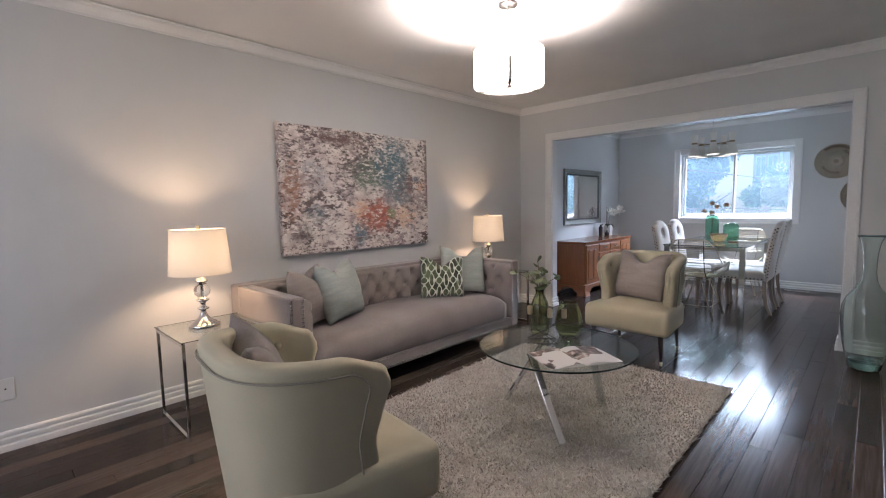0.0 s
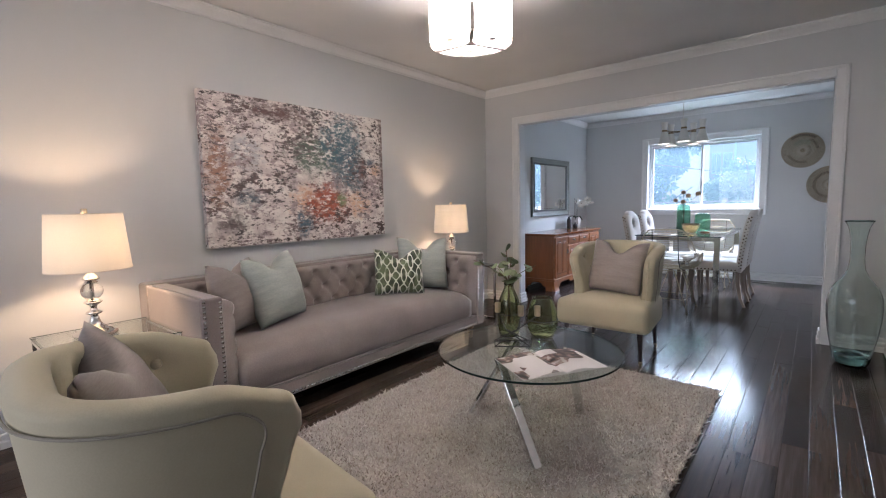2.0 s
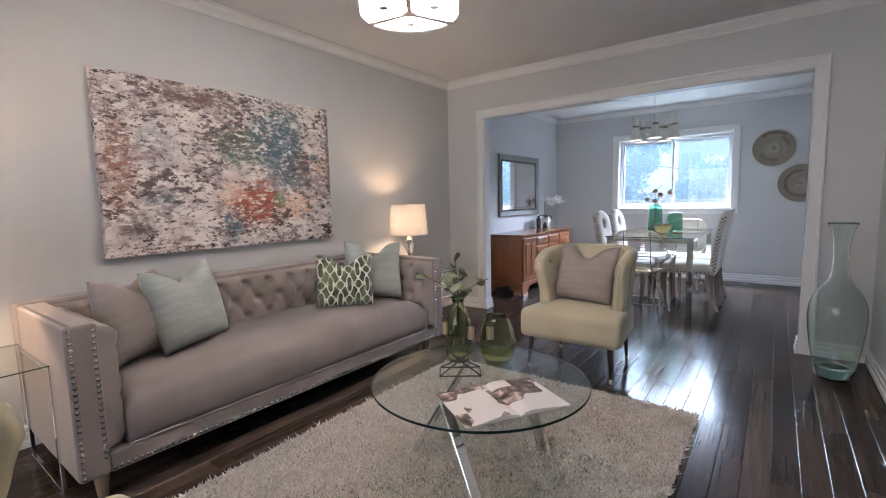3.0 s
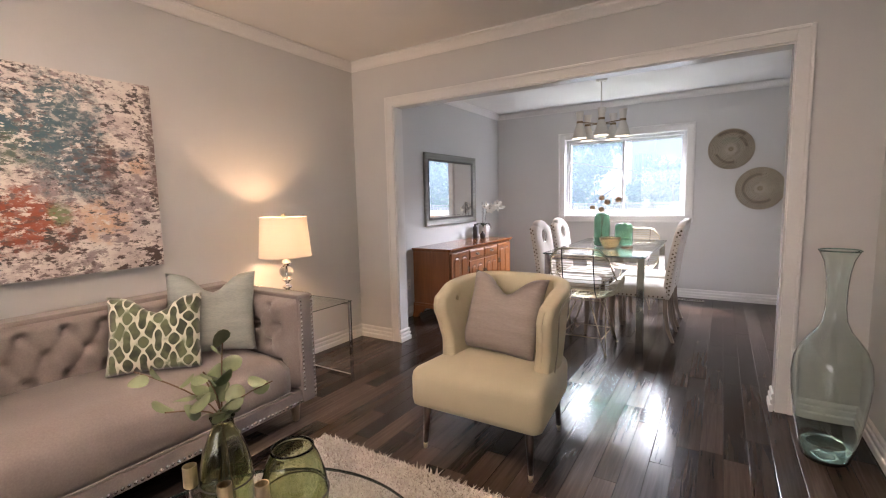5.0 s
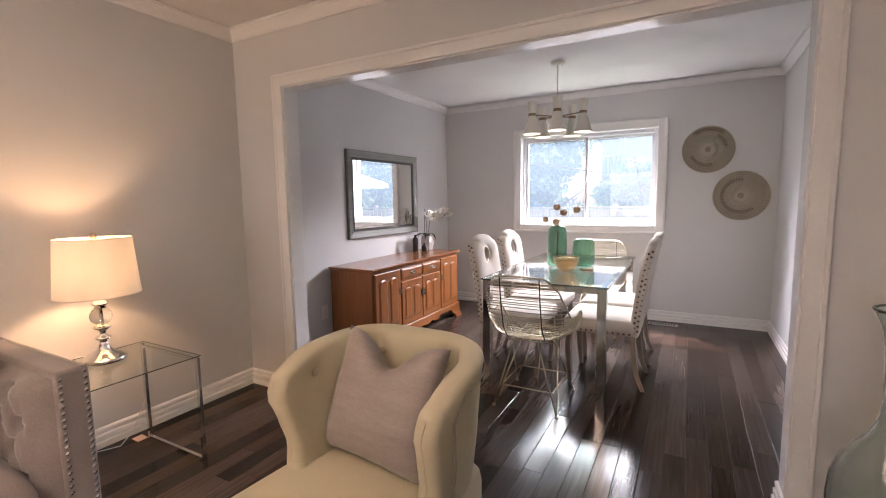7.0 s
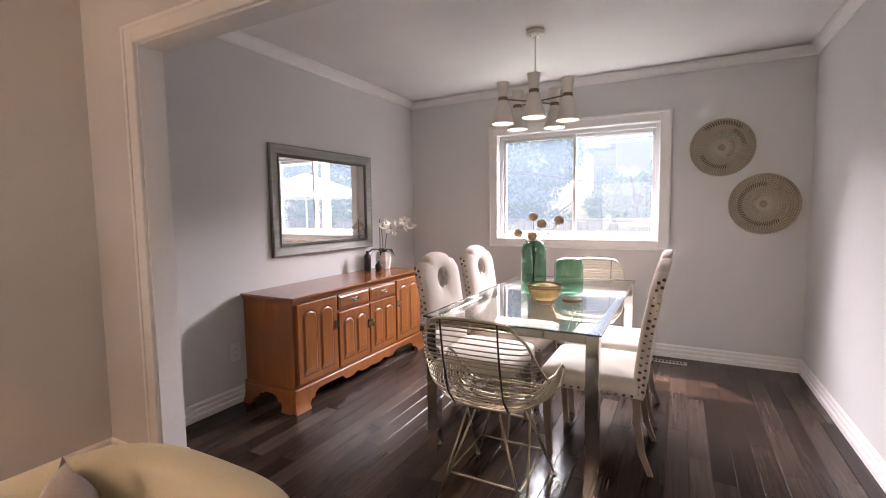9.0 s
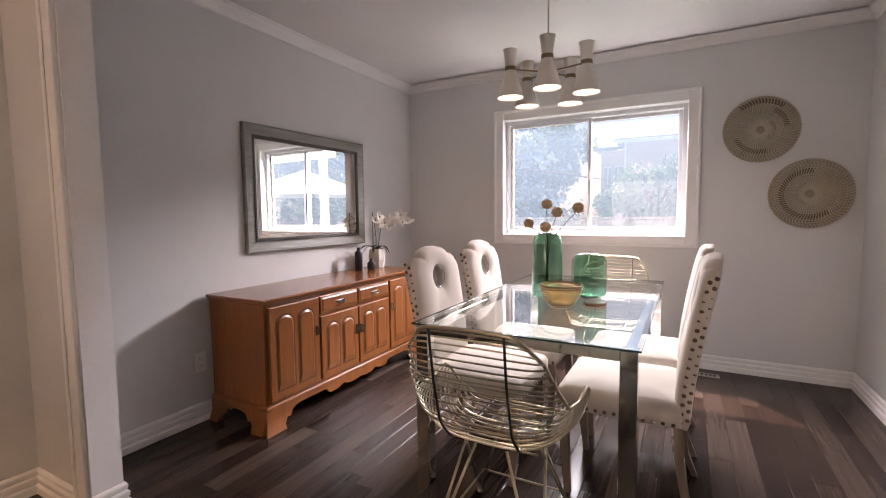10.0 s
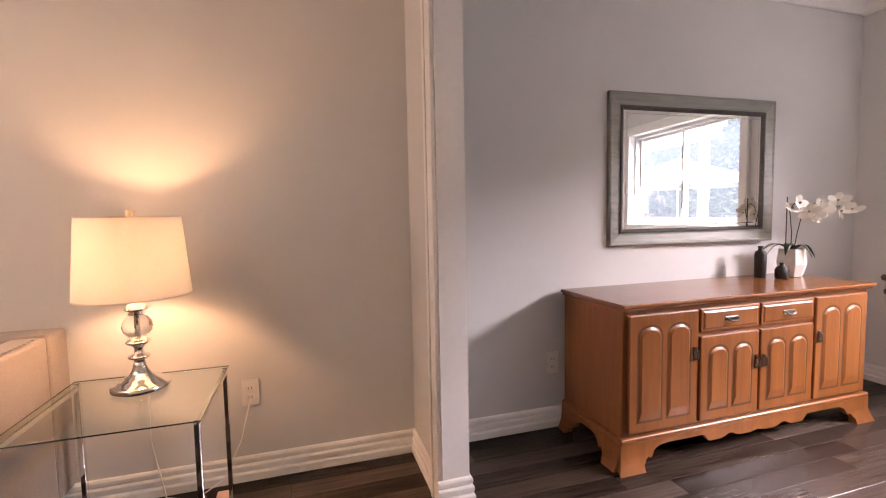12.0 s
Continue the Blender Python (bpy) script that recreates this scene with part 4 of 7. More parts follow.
def pile_mat():
    m, t, b = nodes_of("shag_pile")
    g = t.nodes.new("ShaderNodeNewGeometry")
    n = node(t, "ShaderNodeTexNoise", Scale=7.0, Detail=4.0)
    t.links.new(g.outputs["Position"], n.inputs["Vector"])
    ad = node(t, "ShaderNodeMath")
    ad.operation = "MULTIPLY_ADD"
    ad.inputs[1].default_value = 0.55
    t.links.new(g.outputs["Random Per Island"], ad.inputs[0])
    hf = node(t, "ShaderNodeMath")
    hf.operation = "MULTIPLY"
    hf.inputs[1].default_value = 0.45
    t.links.new(n.outputs[0], hf.inputs[0]), t.links.new(hf.outputs[0], ad.inputs[2])
    t.links.new(ramp(t, ad.outputs[0], [(0.12, (0.20, 0.165, 0.14)), (0.28, (0.44, 0.39, 0.345)), (0.62, (0.64, 0.60, 0.55)), (0.8, (0.74, 0.71, 0.67))]), b.inputs["Base Color"])
    b.inputs["Roughness"].default_value = 0.95
    return m
me.materials.append(pile_mat())
pile = new("shag_surface", me)
pile.parent = rug
tagged(pile, "", "", "", "stuff")

# round glass coffee table on three crossing chrome bars
CX, CY, CR = -0.653, 3.016, 0.438
ct = thing("coffee_table", pose(CX, CY, 0), "round clear glass coffee table on slanting chrome legs", "coffee table")
bm = lathe([(CR - 0.004, 0.428), (CR, 0.431), (CR, 0.437), (CR - 0.004, 0.440)], 72)
top = part("tabletop", bm, TABLEGLASS, ct, "clear round glass with a dark green edge")
part("glass_rim", lathe([(CR - 0.0015, 0.429), (CR + 0.001, 0.4315), (CR + 0.001, 0.4365), (CR - 0.0015, 0.439)], 72, caps=False), GLASSEDGE, top)
for k in range(3):
    a0, a1 = radians(-55 + 120 * k), radians(-55 - 48 + 120 * k)
    p, q = Vector((0.335 * math.cos(a0), 0.335 * math.sin(a0), 0.026)), Vector((0.20 * math.cos(a1), 0.20 * math.sin(a1), 0.427))
    d = (q - p).normalized()
    side = d.cross(Vector((0, 0, 1))).normalized()
    nrm = side.cross(d)
    bm = bmesh.new()
    hw, ht = 0.021, 0.009
    rings = []
    for e in (p, q):
        ring = []
        for s1, s2 in ((-1, -1), (1, -1), (1, 1), (-1, 1)):
            o = e + side * hw * s1 + nrm * ht * s2
            o += d * ((e.z - o.z) / d.z)
            ring.append(o)
        rings.append(ring)
    grid_faces(bm, rings, caps=True)
    bmesh.ops.bevel(bm, geom=list(bm.edges), offset=0.002, segments=1, affect="EDGES")
    lg = part("leg", bm, CHROME, ct, "flat polished chrome bar")
    part("pad", lathe([(0.022, 0.427), (0.022, 0.4282)], 16, centre=(q.x, q.y, 0)), CHROME, lg)


def vessel(name, profile, wall, material, m, label, category, seg=36, smooth=True, base=None):
    """A hollow glass or clay vessel: outside up, inside down."""
    inner = [(max(r - wall, 0.001), max(z, profile[0][1] + wall * 1.6)) for r, z in reversed(profile)]
    bm = lathe(profile + inner, seg, caps=True)
    ob = thing(name, m, label, category)
    part("body", bm, material, ob, smooth=smooth)
    return ob


TZ = 0.4405
v = vessel("tall_vase", [(0.035, 0), (0.050, 0.006), (0.058, 0.04), (0.060, 0.10), (0.058, 0.155), (0.050, 0.20), (0.036, 0.235), (0.026, 0.255), (0.024, 0.272), (0.029, 0.285)], 0.0035, SMOKEGREEN, pose(-0.83, 3.13, TZ), "olive green glass bottle vase on the coffee table", "vase")
part("glass_ring", tubed([(0.0605 * math.cos(a), 0.0605 * math.sin(a), 0.125) for a in np.linspace(0, 6.283, 33)[:-1]], 0.0022, 5, True), BLACK, v, "thin black wire ring")
v = vessel("round_vase", [(0.040, 0), (0.058, 0.008), (0.076, 0.05), (0.080, 0.09), (0.074, 0.14), (0.060, 0.185), (0.050, 0.205), (0.050, 0.214)], 0.0035, SMOKEGREEN, pose(-0.675, 3.205, TZ), "squat olive green glass vase with a wide mouth", "vase")
part("glass_ring", tubed([(0.0805 * math.cos(a), 0.0805 * math.sin(a), 0.10) for a in np.linspace(0, 6.283, 33)[:-1]], 0.0022, 5, True), BLACK, v, "thin black wire ring")

# eucalyptus sprigs in the tall vase
def sprig_leaf(r):
    bm = bmesh.new()
    n = 12
    pts = [bm.verts.new((r * (1 + math.cos(a)) * 0.95, r * 0.85 * math.sin(a), 0.12 * r * math.cos(2 * a) - 0.1 * r)) for a in (2 * math.pi * j / n for j in range(n))]
    c = bm.verts.new((r * 0.95, 0, 0.08 * r))
    for j in range(n):
        bm.faces.new((pts[j], pts[(j + 1) % n], c))
    return bm


euc = thing("eucalyptus_sprigs", pose(-0.83, 3.13, TZ + 0.27), "eucalyptus sprigs with round grey-green leaves in the tall vase", "plant")
rnd = random.Random(12)
for (dx, dy, h), count in (((-0.14, -0.12, 0.14), 6), ((0.06, -0.07, 0.16), 6), ((0.13, 0.05, 0.11), 5), ((-0.04, 0.04, 0.19), 6), ((0.03, -0.14, 0.09), 5), ((-0.07, 0.0, 0.10), 4)):
    pts = [Vector((0.15 * dx * (1 - t), 0.15 * dy * (1 - t), -0.20)).lerp(Vector((0, 0, 0.0)), min(1, 2 * t)) + Vector((dx, dy, 0)) * max(0, 2 * t - 1) ** 1.4 + Vector((0, 0, h * max(0, 2 * t - 1) ** 0.8)) for t in np.linspace(0, 1, 14)]
    st = part("stem", tubed(pts, 0.0018, 5), STEM, euc)
    for k in range(count):
        t = 0.52 + 0.48 * (k + 0.5) / count
        p = pts[min(13, int(t * 13))].lerp(pts[min(13, int(t * 13) + 1)], t * 13 % 1)
        lf = part("leaf", sprig_leaf(rnd.uniform(0.021, 0.031)), LEAF, st, smooth=True, normals=False)
        lf.matrix_local = Matrix.Translation(p) @ Euler((rnd.uniform(-0.9, 0.9), rnd.uniform(-0.9, 0.5), k * 2.4 + rnd.uniform(-0.4, 0.4))).to_matrix().to_4x4()

# black wire candle stand with brass cups
ws = thing("wire_candle_stand", pose(-0.745, 3.015, TZ, 0, 0, 35), "black geometric wire candle stand with brass cups", "candle stand")
def wires(name, segs, r, mat, parent):
    bm = bmesh.new()
    for a, b in segs:
        tube(bm, (a, b), r, 5)
    return part(name, bm, mat, parent)
w0, w1, hh = 0.085, 0.05, 0.075
base = [(-w0, -w1, 0.003), (w0, -w1, 0.003), (w0, w1, 0.003), (-w0, w1, 0.003)]
wires("base_frame", [(base[i], base[(i + 1) % 4]) for i in range(4)], 0.003, BLACK, ws)
wires("cross_brace", [(base[0], (0.03, 0, hh)), (base[3], (0.03, 0, hh)), (base[1], (-0.03, 0, hh)), (base[2], (-0.03, 0, hh)), ((-0.03, 0, hh), (-0.065, 0.095, 0.14)), ((0.03, 0, hh), (0.047, 0.017, 0.14)), ((0.03, 0, hh), (0.128, 0.012, 0.14))], 0.003, BLACK, ws)
for x, y in ((-0.065, 0.095), (0.047, 0.017), (0.128, 0.012)):
    part("candle_cup", lathe([(0.012, 0.138), (0.0155, 0.142), (0.0155, 0.190), (0.0135, 0.190), (0.0135, 0.150), (0.002, 0.148)], 16, centre=(x, y, 0), caps=False), BRASS, ws, "small brass cup")

# open magazine
mag = thing("magazine", pose(-0.468, 2.872, TZ, 0, 0, 58), "open glossy magazine with photographs on the glass table", "magazine")
for sg in (-1, 1):
    for nm, lift, mt in (("page_block", 0.0, PLASTIC), ("open_page", 0.0012, PAGE)):
        n = 10
        rings = []
        for i in range(n + 1):
            u = i / n
            z = 0.003 + 0.013 * math.sin(math.pi * min(1, u * 1.25) ** 0.7) * (1 - 0.6 * u) + lift
            ring = [(sg * 0.20 * u, -0.135 + 0.004 * math.sin(3 * u), z), (sg * 0.20 * u, 0.135, z)]
            ring += [(sg * 0.20 * u, 0.135, 0.0008 if lift == 0 else z - 0.0006), (sg * 0.20 * u, -0.135 + 0.004 * math.sin(3 * u), 0.0008 if lift == 0 else z - 0.0006)]
            rings.append(ring)
        bm = bmesh.new()
        grid_faces(bm, rings, caps=True)
        part(nm, bm, mt, mag)


def side_table(m, label):
    """Square glass top on two chrome side frames; origin on the floor at the middle."""
    t = thing("side_table", m, label, "side table", "pair of glass side tables")
    a, z = 0.255, 0.542
    tp = part("tabletop", boxed(-a, -a, z, a, a, z + 0.008, bevel=0.0015), TABLEGLASS, t, "clear glass top")
    bm = boxed(-a - 0.0006, -a - 0.0006, z + 0.002, a + 0.0006, -a + 0.0006, z + 0.006)
    box(bm, -a - 0.0006, a - 0.0006, z + 0.002, a + 0.0006, a + 0.0006, z + 0.006), box(bm, -a - 0.0006, -a + 0.0006, z + 0.002, -a + 0.0006, a - 0.0006, z + 0.006), box(bm, a - 0.0006, -a + 0.0006, z + 0.002, a + 0.0006, a - 0.0006, z + 0.006)
    part("glass_edge", bm, GLASSEDGE, tp)
    w, d = 0.011, 0.008
    for y in (-a + 0.012, a - 0.012):
        for x in (-a + 0.014, a - 0.014):
            part("leg", boxed(x - w, y - d, 0.0, x + w, y + d, z - 0.006, bevel=0.0015), CHROME, t, "square chrome tube")
            part("pad", lathe([(0.010, z - 0.006), (0.010, z)], 12, centre=(x, y, 0)), CHROME, t)
        part("runner", boxed(-a + 0.014 + w, y - d, 0.0, a - 0.014 - w, y + d, 0.016, bevel=0.0015), CHROME, t, "chrome floor bar")
        part("top_bar", boxed(-a + 0.014 + w, y - d, z - 0.022, a - 0.014 - w, y + d, z - 0.006, bevel=0.0015), CHROME, t)
    return t


side_table(pose(-2.245, 1.715, 0), "square clear glass side table with chrome frame")
side_table(pose(-2.250, 4.555, 0), "square clear glass side table with chrome frame by the corner")


def table_lamp(m, label):
    t = thing("table_lamp", m, label, "table lamp", "pair of table lamps")
    part("base", lathe([(0.088, 0.0), (0.090, 0.004), (0.090, 0.014), (0.084, 0.020), (0.072, 0.023), (0.068, 0.030), (0.050, 0.036), (0.046, 0.043), (0.034, 0.050), (0.026, 0.062), (0.020, 0.080), (0.016, 0.098)], 36), CHROME, t, "polished stepped chrome foot", smooth=True)
    part("stem", lathe([(0.016, 0.098), (0.032, 0.106), (0.034, 0.111), (0.030, 0.116), (0.016, 0.122), (0.013, 0.134), (0.018, 0.146), (0.036, 0.158), (0.038, 0.163), (0.034, 0.167), (0.020, 0.174)], 28), CHROME, t, "turned chrome stem with two rings", smooth=True)
    part("crystal_ball", lathe([(0.016, 0.174), (0.030, 0.182), (0.042, 0.198), (0.046, 0.215), (0.043, 0.232), (0.032, 0.248), (0.016, 0.256)], 32), CRYSTAL, t, "clear crystal ball", smooth=True)
    part("core_rod", lathe([(0.006, 0.172), (0.006, 0.258)], 10), CHROME, t)
    part("neck", lathe([(0.020, 0.254), (0.028, 0.258), (0.020, 0.266), (0.034, 0.272), (0.036, 0.277), (0.026, 0.290), (0.014, 0.302), (0.016, 0.310), (0.010, 0.318), (0.009, 0.345)], 24), CHROME, t, "chrome cup over the ball", smooth=True)
    zs = 0.322
    sh = part("shade", lathe([(0.172, zs), (0.151, zs + 0.268)], 48, caps=False), LAMPSHADE, t, "tapered cream linen drum shade, lit", smooth=True)
    for r, z in ((0.1715, zs), (0.1508, zs + 0.266)):
        part("shade_trim", tubed([(r * math.cos(a), r * math.sin(a), z) for a in np.linspace(0, 6.2832, 49)[:-1]], 0.0022, 5, True), IVORY, sh)
    bm = bmesh.new()
    for k in range(3):
        a = 2.1 * k
        tube(bm, ((0.0, 0.0, zs + 0.252), (0.150 * math.cos(a), 0.150 * math.sin(a), zs + 0.258)), 0.0016, 5)
    part("harp", bm, CHROME, sh)
    part("rod", lathe([(0.006, 0.345), (0.006, zs + 0.255)], 10), CHROME, t)
    part("finial", lathe([(0.008, zs + 0.255), (0.013, zs + 0.262), (0.013, zs + 0.288), (0.010, zs + 0.291)], 14), BRASS, t, "small brass finial", smooth=True)
    return t


table_lamp(pose(-2.285, 1.675, 0.5505), "lit crystal and chrome table lamp with cream shade beside the sofa")
table_lamp(pose(-2.350, 4.557, 0.5505), "lit crystal and chrome table lamp with cream shade by the corner")

# drum pendant
pd = thing("pendant_light", pose(-0.98, 3.03, 0), "white drum pendant light with brushed nickel straps, lit", "pendant light")
part("canopy", lathe([(0.062, H), (0.062, H - 0.012), (0.055, H - 0.022), (0.012, H - 0.026)], 28), STEEL, pd, "brushed nickel canopy", smooth=True)
part("rod", lathe([(0.0045, H - 0.025), (0.0045, 2.02)], 10), STEEL, pd)
PR, PZ0, PZ1 = 0.206, 1.948, 2.150
sh = part("shade", lathe([(PR, PZ0), (PR, PZ1)], 64, caps=False), DRUM, pd, "glowing white fabric drum", smooth=True)
part("diffuser", lathe([(0.003, PZ0 + 0.008), (PR - 0.006, PZ0 + 0.008)], 48, caps=False), DIFFUSER, pd, "frosted white bottom diffuser")
for k in range(3):
    a = radians(-52 + 120 * k)
    bm = boxed(0.0, -0.011, PZ0 - 0.004, PR + 0.006, 0.011, PZ0 + 0.002, bevel=0.001)
    box(bm, PR + 0.002, -0.011, PZ0 - 0.004, PR + 0.006, 0.011, PZ0 + 0.118, bevel=0.001)
    st = part("strap", bm, STEEL, pd, "brushed nickel strap")
    st.matrix_local = pose(0, 0, 0, 0, 0, math.degrees(a))
part("hub", lathe([(0.030, PZ0 - 0.003), (0.030, PZ0 + 0.005)], 20), STEEL, pd)
for k in range(3):
    a = radians(8 + 120 * k)
    part("socket", lathe([(0.020, PZ0 - 0.001), (0.020, PZ0 + 0.004)], 14, centre=(0.12 * math.cos(a), 0.12 * math.sin(a), 0)), STEEL, pd)

# canvas
AY0, AY1, AZ0, AZ1 = 2.357, 3.885, 0.893, 1.898
cv = thing("canvas_painting", pose(XL + 0.025, (AY0 + AY1) / 2, (AZ0 + AZ1) / 2), "large abstract canvas in white, umber, teal and rust", "painting")
part("canvas", boxed(-0.0245, -(AY1 - AY0) / 2, -(AZ1 - AZ0) / 2, 0.025, (AY1 - AY0) / 2, (AZ1 - AZ0) / 2, bevel=0.003, seg=2), ART, cv)


def outlet(m, label, slots=True):
    """A wall plate in its own x-z plane, facing -y."""
    o = thing("wall_outlet", m, label, "outlet", "wall outlets")
    part("plate", boxed(-0.036, -0.006, -0.058, 0.036, 0.0, 0.058, bevel=0.003, seg=2), PLASTIC, o)
    for z in (-0.02, 0.02):
        f = part("socket", boxed(-0.016, -0.0075, z - 0.014, 0.016, -0.005, z + 0.014, bevel=0.001), PLASTIC, o)
        for x in (-0.006, 0.006):
            part("slot", boxed(x - 0.001, -0.0082, z - 0.005, x + 0.001, -0.007, z + 0.005), SLOT, f)
    return o


jack = thing("wall_jack", pose(XL + 0.0004, 0.795, 0.33, 0, 0, 90), "white cable jack plate low on the sofa wall", "jack plate")
part("plate", boxed(-0.036, -0.006, -0.058, 0.036, 0.0, 0.058, bevel=0.003, seg=2), PLASTIC, jack)
part("socket", lathe([(0.0045, 0.0), (0.0045, 0.009), (0.002, 0.009)], 10), SLOT, jack).matrix_local = pose(0, 0, 0.004, 90, 0, 0)
outlet(pose(XL + 0.0004, 4.87, 0.385, 0, 0, 90), "white outlet plate behind the glass side table")
outlet(pose(XL + 0.0004, 6.335, 0.345, 0, 0, 90), "white outlet plate beside the sideboard")

# lamp cord and its tag below the far side table
cord = thing("lamp_cord", pose(0, 0, 0), "clear lamp cord running from the outlet to the lamp", "cord")
part("cord", tubed([(-2.615, 4.87, 0.36), (-2.58, 4.83, 0.20), (-2.57, 4.76, 0.05), (-2.52, 4.66, 0.012), (-2.56, 4.55, 0.02), (-2.59, 4.50, 0.25), (-2.54, 4.52, 0.545), (-2.45, 4.54, 0.556), (-2.37, 4.57, 0.556)], 0.0028, 6), PLASTIC, cord, smooth=True)
part("tag", boxed(-2.565, 4.735, 0.001, -2.50, 4.79, 0.004), surface("peach_paper", (0.60, 0.36, 0.28), (0.70, 0.45, 0.36), rough=0.8), cord, "small peach paper tag")

# tall floor vase
prof = [(0.070, 0.0), (0.082, 0.004), (0.092, 0.02), (0.105, 0.08), (0.128, 0.20), (0.142, 0.32), (0.146, 0.40), (0.140, 0.47), (0.120, 0.53), (0.090, 0.575), (0.062, 0.615), (0.045, 0.66), (0.039, 0.72), (0.039, 0.80), (0.044, 0.87), (0.055, 0.93), (0.072, 0.968), (0.074, 0.974)]
fv = vessel("floor_vase", prof, 0.004, SEAGLASS, pose(0.628, 5.135, 0.0005), "tall seafoam recycled glass floor vase beside the opening", "vase", 48)
part("thick_base", lathe([(0.060, 0.008), (0.086, 0.024), (0.097, 0.075), (0.085, 0.085), (0.05, 0.070), (0.02, 0.066)], 40), SEABASE, fv, "thick dark teal glass base", smooth=True)
part("rim", tubed([(0.073 * math.cos(a), 0.073 * math.sin(a), 0.974) for a in np.linspace(0, 6.2832, 41)[:-1]], 0.004, 6, True), SEABASE, fv, "dark teal glass rim")
# ---- dining room ----
def arch_poly(y0, y1, z0, z1, n=8):
    """Upright panel outline with a rounded head, in the y-z plane."""
    r = (y1 - y0) / 2
    c = (y0 + y1) / 2
    return [(y0, z0), (y1, z0)] + [(c + r * math.cos(a), z1 - 0.75 * r + 0.75 * r * math.sin(a)) for a in (math.pi * k / n for k in range(n + 1))]


def plate(poly, x0, x1, inset=0.0):
    """A plate over an outline in the y-z plane, from x0 to x1, its front edge drawn in by inset."""
    bm = bmesh.new()
    cy, cz = sum(p[0] for p in poly) / len(poly), sum(p[1] for p in poly) / len(poly)
    hy = max(p[0] for p in poly) - cy
    hz = max(p[1] for p in poly) - cz
    rings = [[(x0, y, z) for y, z in poly], [(x1 - inset * 0.5, y, z) for y, z in poly], [(x1, cy + (y - cy) * (1 - inset / hy), cz + (z - cz) * (1 - inset / hz)) for y, z in poly]]
    grid_faces(bm, rings, caps=True)
    return bm


